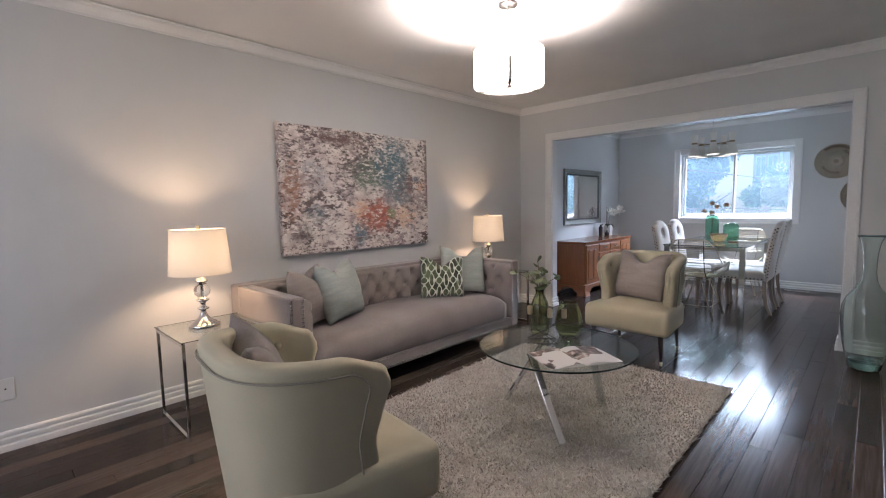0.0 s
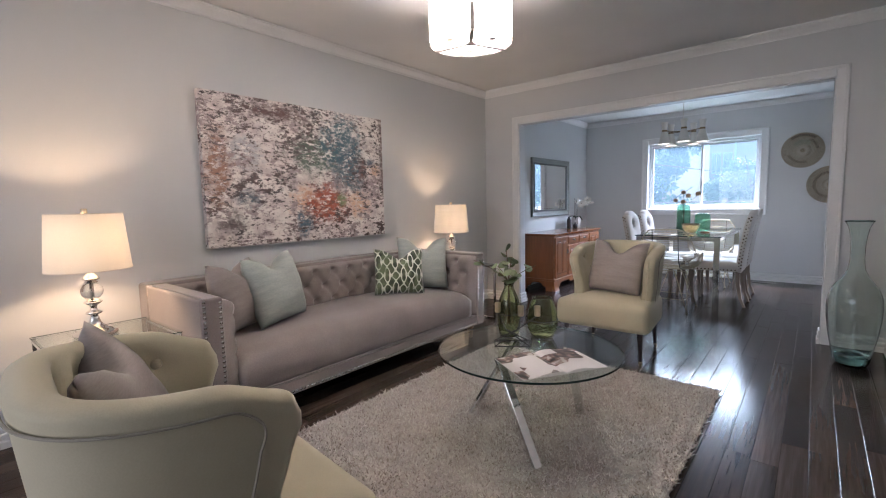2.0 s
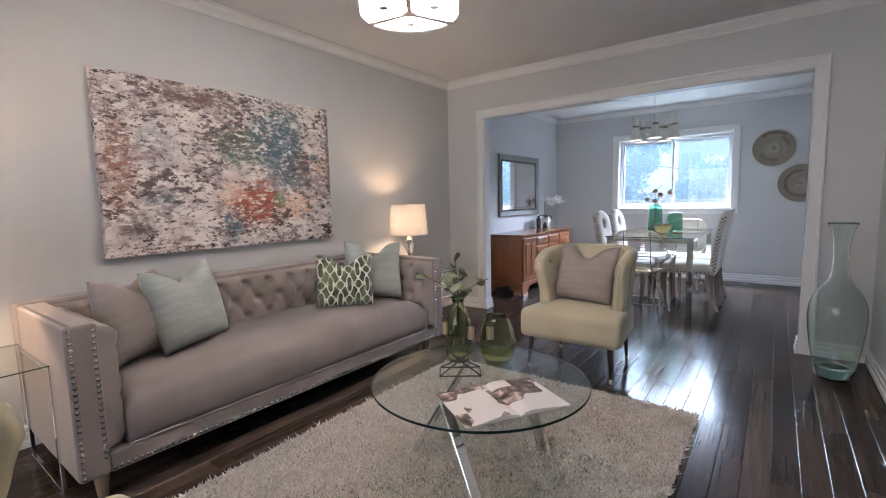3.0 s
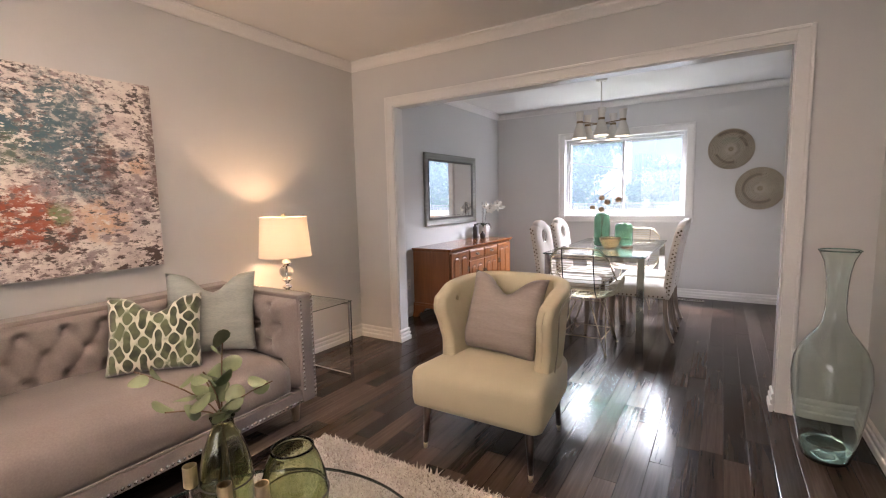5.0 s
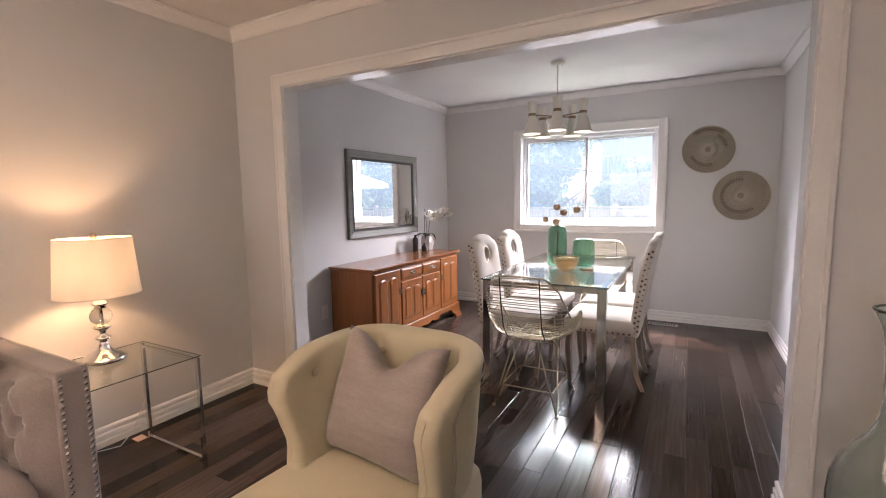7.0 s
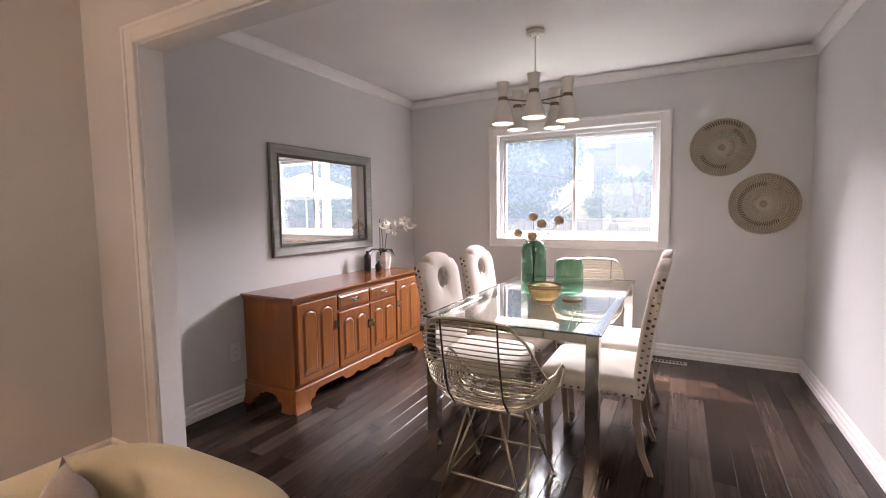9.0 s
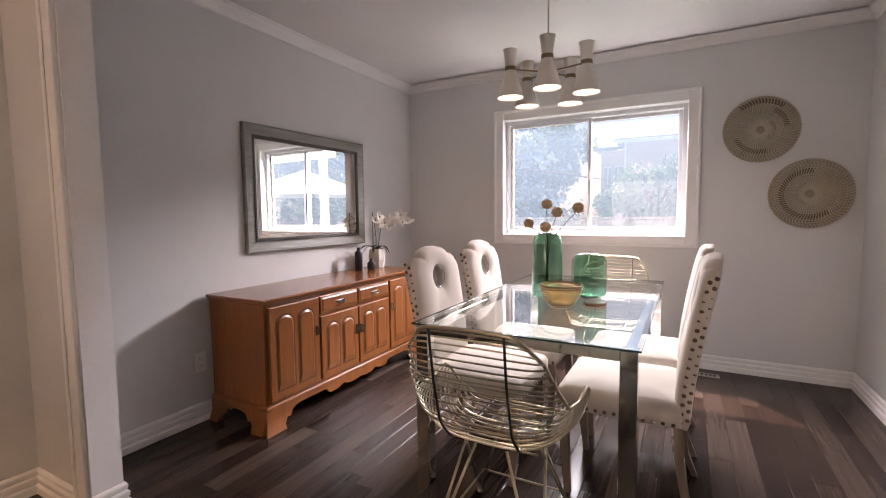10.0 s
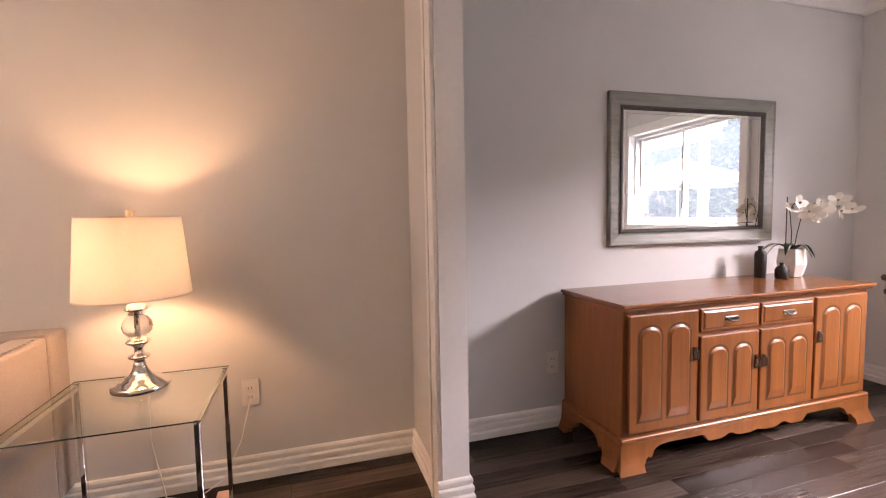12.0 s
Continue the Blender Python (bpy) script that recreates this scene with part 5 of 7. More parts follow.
def sideboard():
    s = thing("sideboard", pose(-2.602, 6.37, 0), "honey maple sideboard with arched panel doors and scalloped base", "sideboard")
    W, D, HT = 1.575, 0.465, 0.735
    y0, y1 = 0.022, W - 0.022
    part("body", boxed(0.004, y0, 0.135, D - 0.016, y1, HT - 0.030, bevel=0.002), MAPLE, s)
    bm = boxed(0, 0, HT - 0.017, D + 0.016, W, HT, bevel=0.006, seg=3)
    box(bm, 0.002, 0.010, HT - 0.030, D + 0.004, W - 0.010, HT - 0.0172, bevel=0.004, seg=2)
    part("top", bm, MAPLE_TOP, s, "polished top with a moulded edge")
    # base moulding
    bm = boxed(0.002, 0.006, 0.125, D + 0.006, W - 0.006, 0.150, bevel=0.007, seg=3)
    part("base_moulding", bm, MAPLE, s)
    # scalloped front apron on flared bracket feet
    def foot_edge(e, wide):
        """Lower edge near a corner: a foot as wide as given, then a scalloped bracket up to the apron."""
        if e < wide:
            return 0.0
        t = (e - wide) / 0.115
        if t >= 1:
            return 0.100
        return 0.026 + 0.074 * math.sin(t * math.pi / 2) - 0.020 * math.exp(-((t - 0.40) / 0.10) ** 2) + 0.006 * math.exp(-((t - 0.2) / 0.08) ** 2)
    def scallop(y):
        """Lower edge of the front apron over 0..W."""
        m = abs(y - W / 2)
        e = W / 2 - m
        if e < 0.245:
            return foot_edge(e, 0.118)
        drop = 0.0
        if m < 0.33:
            drop = 0.034 * (1 if m < 0.30 else (0.33 - m) / 0.03) - 0.018 * math.exp(-((m - 0.17) / 0.035) ** 2)
            drop -= 0.0 if m > 0.05 else 0.008 * (1 - m / 0.05)
        return 0.102 - drop
    def flare(z):
        return 0.003 + 0.024 * max(0.0, 1 - z / 0.075) ** 1.6
    ys = sorted(set([0.006, W - 0.006] + [W * i / 140 for i in range(1, 140)] + [0.1179, 0.1181, W - 0.1179, W - 0.1181]))
    bm = bmesh.new()
    rings = []
    for y in ys:
        lo = scallop(y)
        e = min(y, W - y)
        out = flare(0.0) * max(0.0, 1 - e / 0.03) * (-1 if y < W / 2 else 1)
        zs_ = [lerp(lo, 0.126, k / 6) for k in range(7)]
        rings.append([(D - 0.016, y, lo)] + [(D + flare(z), y + out * flare(z) / flare(0.0), z) for z in zs_] + [(D - 0.016, y, 0.126)])
    grid_faces(bm, rings, caps=True)
    part("front_apron", bm, MAPLE, s, "scalloped apron on flared bracket feet")
    for edge, sg in ((0.006, -1), (W - 0.006, 1)):
        xs = [0.004 + (D - 0.02) * i / 50 for i in range(51)]
        bm = bmesh.new()
        rings = []
        for x in xs:
            lo = foot_edge(min(x + 0.03, D - x), 0.105)
            rings.append([(x, edge - sg * 0.020, lo)] + [(x, edge + sg * (flare(z) - 0.003), z) for z in (lerp(lo, 0.126, k / 6) for k in range(7))] + [(x, edge - sg * 0.020, 0.126)])
        grid_faces(bm, rings, caps=True)
        part("side_apron", bm, MAPLE, s)
    # doors and drawers
    F = D - 0.016
    def pull(par, y, z, drop):
        if drop:
            bm = boxed(F + 0.0185, y - 0.008, z - 0.032, F + 0.0215, y + 0.008, z + 0.032, bevel=0.003, seg=2)
            part("handle", joined(bm, tubed([(F + 0.0215, y, z + 0.020), (F + 0.036, y, z + 0.014), (F + 0.037, y, z - 0.016), (F + 0.0215, y, z - 0.026)], 0.0048, 7)), PEWTER, par, "antique pewter drop pull")
        else:
            bm = boxed(F + 0.0185, y - 0.040, z - 0.010, F + 0.021, y + 0.040, z + 0.010, bevel=0.004, seg=2)
            part("handle", joined(bm, tubed([(F + 0.021, y - 0.030, z + 0.003), (F + 0.034, y - 0.026, z - 0.008), (F + 0.037, y, z - 0.013), (F + 0.034, y + 0.026, z - 0.008), (F + 0.021, y + 0.030, z + 0.003)], 0.0042, 7)), PEWTER, par, "antique pewter bail pull")
    def door(ya, yb, za, zb, hand):
        d = part("door", boxed(F, ya, za, F + 0.018, yb, zb, bevel=0.005, seg=2), MAPLE, s, "door with two raised arched panels")
        w = yb - ya
        st = 0.045
        mid = (ya + yb) / 2
        for pa, pb in ((ya + st, mid - 0.016), (mid + 0.016, yb - st)):
            # no cut groove: a flat dark plate paints the recess's shade
            part("groove", plate(arch_poly(pa - 0.006, pb + 0.006, za + 0.044, zb - 0.044), F + 0.0176, F + 0.0184), GROOVE_SHADE, d, "thin dark plate with the shade of the panel's recess as its colour")
            part("panel", plate(arch_poly(pa + 0.004, pb - 0.004, za + 0.054, zb - 0.056), F + 0.0180, F + 0.0250, 0.011), MAPLE, d)
        pull(d, yb - 0.020 if hand > 0 else ya + 0.020, lerp(za, zb, 0.62), True)
    def drawer(ya, yb, za, zb):
        d = part("drawer", boxed(F, ya, za, F + 0.016, yb, zb, bevel=0.004, seg=2), MAPLE, s)
        part("panel", plate([(ya + 0.012, za + 0.012), (yb - 0.012, za + 0.012), (yb - 0.012, zb - 0.012), (ya + 0.012, zb - 0.012)], F + 0.0158, F + 0.0200, 0.008), MAPLE, d)
        pull(d, (ya + yb) / 2, (za + zb) / 2, False)
    door(0.045, 0.415, 0.165, 0.685, 1)
    door(W - 0.415, W - 0.045, 0.165, 0.685, -1)
    c0, c1, cm = 0.432, W - 0.432, W / 2
    door(c0, cm - 0.006, 0.165, 0.560, 1)
    door(cm + 0.006, c1, 0.165, 0.560, -1)
    drawer(c0, cm - 0.006, 0.578, 0.685)
    drawer(cm + 0.006, c1, 0.578, 0.685)
    return s


sideboard()

# wall mirror
MY0, MY1, MZ0, MZ1 = 6.668, 7.802, 0.940, 1.760
mr = thing("wall_mirror", pose(XL + 0.014, (MY0 + MY1) / 2, (MZ0 + MZ1) / 2, 0, 0, -1.5), "rectangular mirror in a grey-washed wooden frame above the sideboard", "mirror")
hy, hz = (MY1 - MY0) / 2, (MZ1 - MZ0) / 2
def mitred(name, prof, mat, parent, label=""):
    """A mitred frame: prof is (inset from the outer edge, height off the wall)."""
    corners = ((-1, -1), (1, -1), (1, 1), (-1, 1))
    for i in range(4):
        a, b = corners[i], corners[(i + 1) % 4]
        bm = bmesh.new()
        grid_faces(bm, [[(h, c[0] * (hy - o), c[1] * (hz - o)) for o, h in prof] for c in (a, b)], caps=True)
        part(name, bm, mat, parent, label)
mitred("frame_rail", [(0.0, 0.0), (0.0, 0.024), (0.006, 0.030), (0.012, 0.030), (0.018, 0.026), (0.060, 0.018), (0.070, 0.018), (0.070, 0.0)], MIRRORFRAME, mr, "grey-green washed wood")
mitred("inner_lip", [(0.0702, 0.0), (0.0702, 0.024), (0.078, 0.025), (0.092, 0.013), (0.092, 0.0)], MIRRORLIP, mr, "dark grey lip")
part("mirror_glass", boxed(0.002, -hy + 0.092, -hz + 0.092, 0.0105, hy - 0.092, hz - 0.092), MIRROR, mr, "clear mirror glass")
b = 0.020
part("bevelled_edge", plate([(-hy + 0.092, -hz + 0.092), (hy - 0.092, -hz + 0.092), (hy - 0.092, hz - 0.092), (-hy + 0.092, hz - 0.092)], 0.0106, 0.0125, b), MIRROR, mr, "bevelled mirror edge")

# things on the sideboard
SZ = 0.7355
vessel("black_bottle", [(0.024, 0), (0.030, 0.004), (0.031, 0.135), (0.026, 0.150), (0.013, 0.160), (0.013, 0.178), (0.017, 0.182)], 0.003, BLACKCLAY, pose(-2.485, 7.60, SZ), "tall matte black ceramic bottle on the sideboard", "vase", 24)
vessel("small_black_bottle", [(0.026, 0), (0.033, 0.004), (0.034, 0.05), (0.026, 0.065), (0.011, 0.074), (0.011, 0.086), (0.014, 0.089)], 0.003, BLACKCLAY, pose(-2.415, 7.672, SZ), "squat matte black ceramic bottle on the sideboard", "vase", 24)
pot = vessel("orchid_pot", [(0.050, 0), (0.055, 0.004), (0.073, 0.07), (0.073, 0.09), (0.064, 0.155), (0.064, 0.160)], 0.005, WHITECLAY, pose(-2.465, 7.815, SZ), "white faceted ceramic pot", "pot", 9, False)
orc = thing("orchid", pose(-2.465, 7.815, SZ + 0.13), "white orchid in bloom with dark strap leaves", "plant")
part("soil", lathe([(0.002, -0.004), (0.050, -0.004), (0.050, 0.008), (0.002, 0.016)], 18), STEM, orc)
rnd = random.Random(31)
for az, ln, dr in ((-100, 0.20, 0.03), (-70, 0.11, 0.05), (10, 0.10, 0.06), (70, 0.13, 0.07), (150, 0.08, 0.05), (-140, 0.12, 0.06)):
    a = radians(az)
    n = 8
    rings = []
    for i in range(n + 1):
        t = i / n
        c = Vector((ln * t * math.cos(a), ln * t * math.sin(a), 0.01 + 0.06 * math.sin(math.pi * t * 0.8) - dr * t * t))
        w = 0.020 * math.sin(math.pi * min(1, 0.12 + 0.88 * t)) + 0.002
        sd = Vector((-math.sin(a), math.cos(a), 0)) * w
        rings.append([c - sd + Vector((0, 0, 0.004)), c - Vector((0, 0, 0.001)), c + sd + Vector((0, 0, 0.004)), c + Vector((0, 0, 0.003))])
    bm = bmesh.new()
    grid_faces(bm, rings, caps=True)
    part("leaf", bm, ORCHIDLEAF, orc, smooth=True)
def petal_flower(r):
    bm = bmesh.new()
    for k in range(5):
        a = 2 * math.pi * k / 5 + 0.3
        big = 1.15 if k in (1, 4) else 0.9
        c = bm.verts.new((0, 0, 0))
        ring = [bm.verts.new((r * big * (0.55 + 0.5 * math.cos(t)) * math.cos(a) - r * big * 0.42 * math.sin(t) * math.sin(a), r * big * (0.55 + 0.5 * math.cos(t)) * math.sin(a) + r * big * 0.42 * math.sin(t) * math.cos(a), 0.25 * r * math.cos(t) + 0.1 * r)) for t in np.linspace(-2.7, 2.7, 9)]
        for i in range(8):
            bm.faces.new((c, ring[i], ring[i + 1]))
    return bm
for dy, reach, n in ((-0.05, 0.12, 4), (0.06, 0.34, 7)):
    pts = [Vector((0.0, dy * 0.2, 0.0)), Vector((0.01, dy * 0.4, 0.12)), Vector((0.015, dy, 0.26)), Vector((0.02, dy + reach * 0.35, 0.30)), Vector((0.03, dy + reach * 0.75, 0.28)), Vector((0.04, dy + reach, 0.23))]
    st = part("stem", tubed(pts, 0.0025, 6), ORCHIDLEAF, orc, smooth=True)
    for k in range(n):
        t = k / (n - 1) * 2.4 + 2.2
        p = pts[int(min(4, t))].lerp(pts[int(min(4, t)) + 1], t - int(min(4, t)))
        f = part("flower", petal_flower(rnd.uniform(0.046, 0.056)), PETAL, st, smooth=True, normals=False)
        part("throat", lathe([(0.003, 0.002), (0.008, 0.008), (0.004, 0.016)], 8), STRAW, f, "yellow throat")
        f.matrix_local = Matrix.Translation(p + Vector((0.02 + rnd.uniform(-0.02, 0.03), rnd.uniform(-0.02, 0.02), rnd.uniform(-0.045, 0.01)))) @ Euler((rnd.uniform(-0.5, 0.5), 1.2 + rnd.uniform(-0.6, 0.5), rnd.uniform(-1.0, 0.6))).to_matrix().to_4x4()
part("stake", lathe([(0.0028, 0), (0.0028, 0.33)], 8, centre=(0.0, -0.05, 0)), STEM, orc, "thin dark stake")

# glass dining table
TX0, TX1, TY0, TY1, TT = -1.112, -0.300, 6.222, 7.757, 0.766
tb = thing("dining_table", pose((TX0 + TX1) / 2, (TY0 + TY1) / 2, 0), "rectangular glass dining table on square chrome legs", "dining table")
hx, hy2 = (TX1 - TX0) / 2, (TY1 - TY0) / 2
tp = part("tabletop", boxed(-hx, -hy2, TT - 0.010, hx, hy2, TT, bevel=0.002), TABLEGLASS, tb, "clear glass top")
bm = boxed(-hx - 0.0006, -hy2 - 0.0006, TT - 0.008, hx + 0.0006, -hy2 + 0.0006, TT - 0.002)
box(bm, -hx - 0.0006, hy2 - 0.0006, TT - 0.008, hx + 0.0006, hy2 + 0.0006, TT - 0.002), box(bm, -hx - 0.0006, -hy2 + 0.0006, TT - 0.008, -hx + 0.0006, hy2 - 0.0006, TT - 0.002), box(bm, hx - 0.0006, -hy2 + 0.0006, TT - 0.008, hx + 0.0006, hy2 - 0.0006, TT - 0.002)
part("glass_edge", bm, GLASSEDGE, tp)
lw = 0.027
for sx in (-1, 1):
    for sy in (-1, 1):
        x, y = sx * (hx - 0.036), sy * (hy2 - 0.040)
        part("leg", boxed(x - lw, y - lw, 0.0, x + lw, y + lw, TT - 0.0105, bevel=0.003, seg=2), CHROME, tb, "square polished chrome leg")
for sx in (-1, 1):
    x = sx * (hx - 0.036)
    part("side_rail", boxed(x - 0.016, -hy2 + 0.067, TT - 0.050, x + 0.016, hy2 - 0.067, TT - 0.0125, bevel=0.002), CHROME, tb, "chrome rail under the glass")
for sy in (-1, 1):
    y = sy * (hy2 - 0.040)
    part("end_rail", boxed(-hx + 0.063, y - 0.016, TT - 0.050, hx - 0.063, y + 0.016, TT - 0.0125, bevel=0.002), CHROME, tb, "chrome rail under the glass")

# on the table
gv = vessel("emerald_vase", [(0.040, 0), (0.064, 0.006), (0.072, 0.022), (0.073, 0.16), (0.071, 0.265), (0.060, 0.300), (0.044, 0.311), (0.038, 0.314)], 0.004, EMERALD, pose(-0.785, 6.945, TT + 0.0005), "tall emerald glass vase with rounded shoulders on the table", "vase", 40)
vessel("emerald_jar", [(0.050, 0), (0.072, 0.006), (0.082, 0.024), (0.083, 0.11), (0.081, 0.180), (0.068, 0.204), (0.042, 0.213), (0.036, 0.215)], 0.004, EMERALD, pose(-0.605, 7.04, TT + 0.0005), "squat emerald glass jar with rounded shoulders on the table", "vase", 40)
bowl = vessel("amber_bowl", [(0.045, 0), (0.050, 0.004), (0.072, 0.035), (0.086, 0.07), (0.093, 0.102)], 0.004, AMBER, pose(-0.668, 6.745, TT + 0.0005), "ribbed amber glass bowl on the table", "bowl", 40)
for k in range(9):
    z = 0.012 + k * 0.010
    r = np.interp(z, (0.004, 0.035, 0.07, 0.102), (0.050, 0.072, 0.086, 0.093)) + 0.0012
    part("rib", tubed([(r * math.cos(a), r * math.sin(a), z) for a in np.linspace(0, 6.2832, 41)[:-1]], 0.0018, 5, True), AMBER, bowl)
for dz, r, o in ((0.0, 0.052, 0.0), (0.008, 0.046, 0.006)):
    c = part("coaster", lathe([(r - 0.002, 0), (r, 0.002), (r, 0.006), (r - 0.003, 0.0078)], 28), MAPLE_TOP if dz == 0 else LEGOAK, smooth=False)
    c.location = (-0.545 + o, 6.855 - o, TT + 0.0005 + dz)
    tagged(c, "round wooden coaster in a small stack on the table", "coaster", "coasters")

# dried pods
pods = thing("dried_pods", pose(-0.785, 6.945, TT + 0.30), "dried brown seed pods on thin stems in the emerald vase", "dried flowers")
rnd = random.Random(8)
for x, y, z, r in ((-0.075, -0.06, 0.055, 0.024), (0.0, -0.035, 0.035, 0.027), (-0.01, 0.02, 0.145, 0.026), (0.045, 0.0, 0.105, 0.027), (0.14, 0.02, 0.125, 0.027)):
    st = part("stem", tubed([(x * -0.1, y * -0.1, -0.28), (x * 0.1, y * 0.1, -0.02), (x * 0.55, y * 0.55, z * 0.45), (x, y, z)], 0.0022, 6), STEM, pods, smooth=True)
    bm = bmesh.new()
    bmesh.ops.create_icosphere(bm, subdivisions=3, radius=r)
    for v_ in bm.verts:
        v_.co *= 1 + 0.05 * noise.noise(v_.co * 260)
        v_.co.z *= 0.92
    pd_ = part("pod", bm, POD, st, smooth=True)
    pd_.location = (x, y, z + 0.4 * r)
    for k in range(4):
        a = k * 1.6 + x * 9
        lf = part("sepal", tubed([(0, 0, -0.4 * r), (0.7 * r * math.cos(a), 0.7 * r * math.sin(a), -0.8 * r), (1.5 * r * math.cos(a), 1.5 * r * math.sin(a), -0.45 * r)], [0.003, 0.003, 0.0008], 5), POD, st)
        lf.location = pd_.location


def side_chair(m, label):
    """Linen dining chair facing +x, origin on the floor under its seat."""
    c = thing("dining_chair", m, label, "chair", "linen chairs at the table")
    hw = 0.235
    # seat
    rings = []
    for z, off in ((0.375, 0.012), (0.383, 0.0), (0.445, 0.0), (0.462, 0.008), (0.473, 0.03)):
        rings.append([(x, y, z) for x, y in rounded(0.47 - 2 * off, 2 * (hw - off), 0.035, 4)])
    rings.append([(x * 0.5, y * 0.5, 0.482) for x, y, _ in rings[-1]])
    rings.append([(x * 0.05, y * 0.05, 0.484) for x, y, _ in rings[-2]])
    bm = bmesh.new()
    grid_faces(bm, rings, caps=True)
    part("seat", bm, IVORY, c, smooth=True)
    # back: an arched outline with a round hole, leaning, thick and padded
    def lean(z):
        t = max(0.0, (z - 0.36) / 0.66)
        return -0.225 - 0.098 * t ** 1.5
    def halfw(z):
        return hw * (0.93 + 0.05 * min(1, (z - 0.36) / 0.5))
    def top(y):
        q = abs(y) / hw
        if q < 0.50:
            return 1.014 - 0.022 * (q / 0.50) ** 2
        if q < 0.58:
            return 0.992 - 0.030 * (q - 0.50) / 0.08
        return 0.962 + 0.008 * math.sin((q - 0.58) / 0.2 * math.pi) * (q < 0.78) - 0.075 * max(0, (q - 0.74) / 0.26) ** 2
    HZ, HR = 0.866, 0.054
    n = 110
    outline = []
    for k in range(n):
        a = 2 * math.pi * k / n
        ca, sa = math.cos(a), math.sin(a)
        # march out from the hole's middle to the outline of the back
        d = HR
        while d < 0.8:
            y, z = d * ca, HZ + d * sa
            if abs(y) > halfw(z) or z < 0.365 or z > top(y):
                break
            d += 0.004
        outline.append((a, d))
    TH = 0.062
    def layer(f, xoff):
        ring = []
        for a, d in outline:
            r = HR + (d - HR) * f
            y, z = r * math.cos(a), HZ + r * math.sin(a)
            ring.append(Vector((lean(z) + xoff, y, z)))
        return ring
    prof = [(0.0, -0.004), (0.0, 0.012), (0.06, 0.024), (0.2, 0.031), (0.5, 0.034), (0.8, 0.031), (0.94, 0.022), (1.0, 0.006), (1.0, -0.020), (0.96, -0.028), (0.5, -0.028), (0.06, -0.028), (0.0, -0.022)]
    bm = bmesh.new()
    grid_faces(bm, [layer(f, x) for f, x in prof], close_v=True)
    part("backrest", bm, IVORY, c, "ivory linen back with a round hole", smooth=True)
    part("hole_ring", tubed([(lean(HZ + HR * math.sin(a)) + 0.016, (HR + 0.004) * math.cos(a), HZ + (HR + 0.004) * math.sin(a)) for a in np.linspace(0, 6.2832, 33)[:-1]], 0.005, 6, True), NAIL, c, "pewter ring round the hole", smooth=True)
    # nailheads: two columns on each side edge, one row under the seat
    nails = []
    for sy in (-1, 1):
        pts = []
        for z in np.linspace(0.40, 0.93, 16):
            pts += [(lean(z) + 0.004, sy * (halfw(z) + 0.0005), z), (lean(z) - 0.018, sy * (halfw(z) + 0.0005), z + 0.014)]
        nails.append(dome_nails(pts, 0.0088, (0, sy, 0)))
        nails.append(dome_nails(along((-0.20, sy * (hw + 0.0005), 0.392), (0.215, sy * (hw + 0.0005), 0.392), 0.034), 0.0080, (0, sy, 0)))
    nails.append(dome_nails(along((0.2355, -hw + 0.02, 0.392), (0.2355, hw - 0.02, 0.392), 0.034), 0.0080, (1, 0, 0)))
    tagged(part("nailhead_trim", joined(*nails), DARKNAIL, c, "bronze nailheads up the back and along the seat"), kind="stuff")
    for sy in (-1, 1):
        y = sy * 0.195
        for nm, pts in (("leg", [(0.195, 0.38), (0.205, 0.25), (0.197, 0.10), (0.188, 0.0)]), ("leg", [(-0.215, 0.42), (-0.222, 0.25), (-0.245, 0.10), (-0.285, 0.0)])):
            bm = bmesh.new()
            k = 0.019 if pts[0][0] > 0 else 0.018
            yy = y if pts[0][0] > 0 else y * 0.93
            rings = [[(x - w, yy - w, z), (x + w, yy - w, z), (x + w, yy + w, z), (x - w, yy + w, z)] for (x, z), w in zip(pts, (k, k * 0.95, k * 0.8, k * 0.66))]
            grid_faces(bm, rings, caps=True)
            part(nm, bm, GREYWOOD, c, "curved grey-washed wooden leg")
    return c


first = side_chair(pose(-1.018, 6.76, 0), "ivory linen dining chair with a ring hole and bronze nailheads")
copy_thing(first, pose(-1.005, 7.325, 0))
copy_thing(first, pose(-0.415, 6.83, 0, 0, 0, 180))
copy_thing(first, pose(-0.415, 7.375, 0, 0, 0, 180))


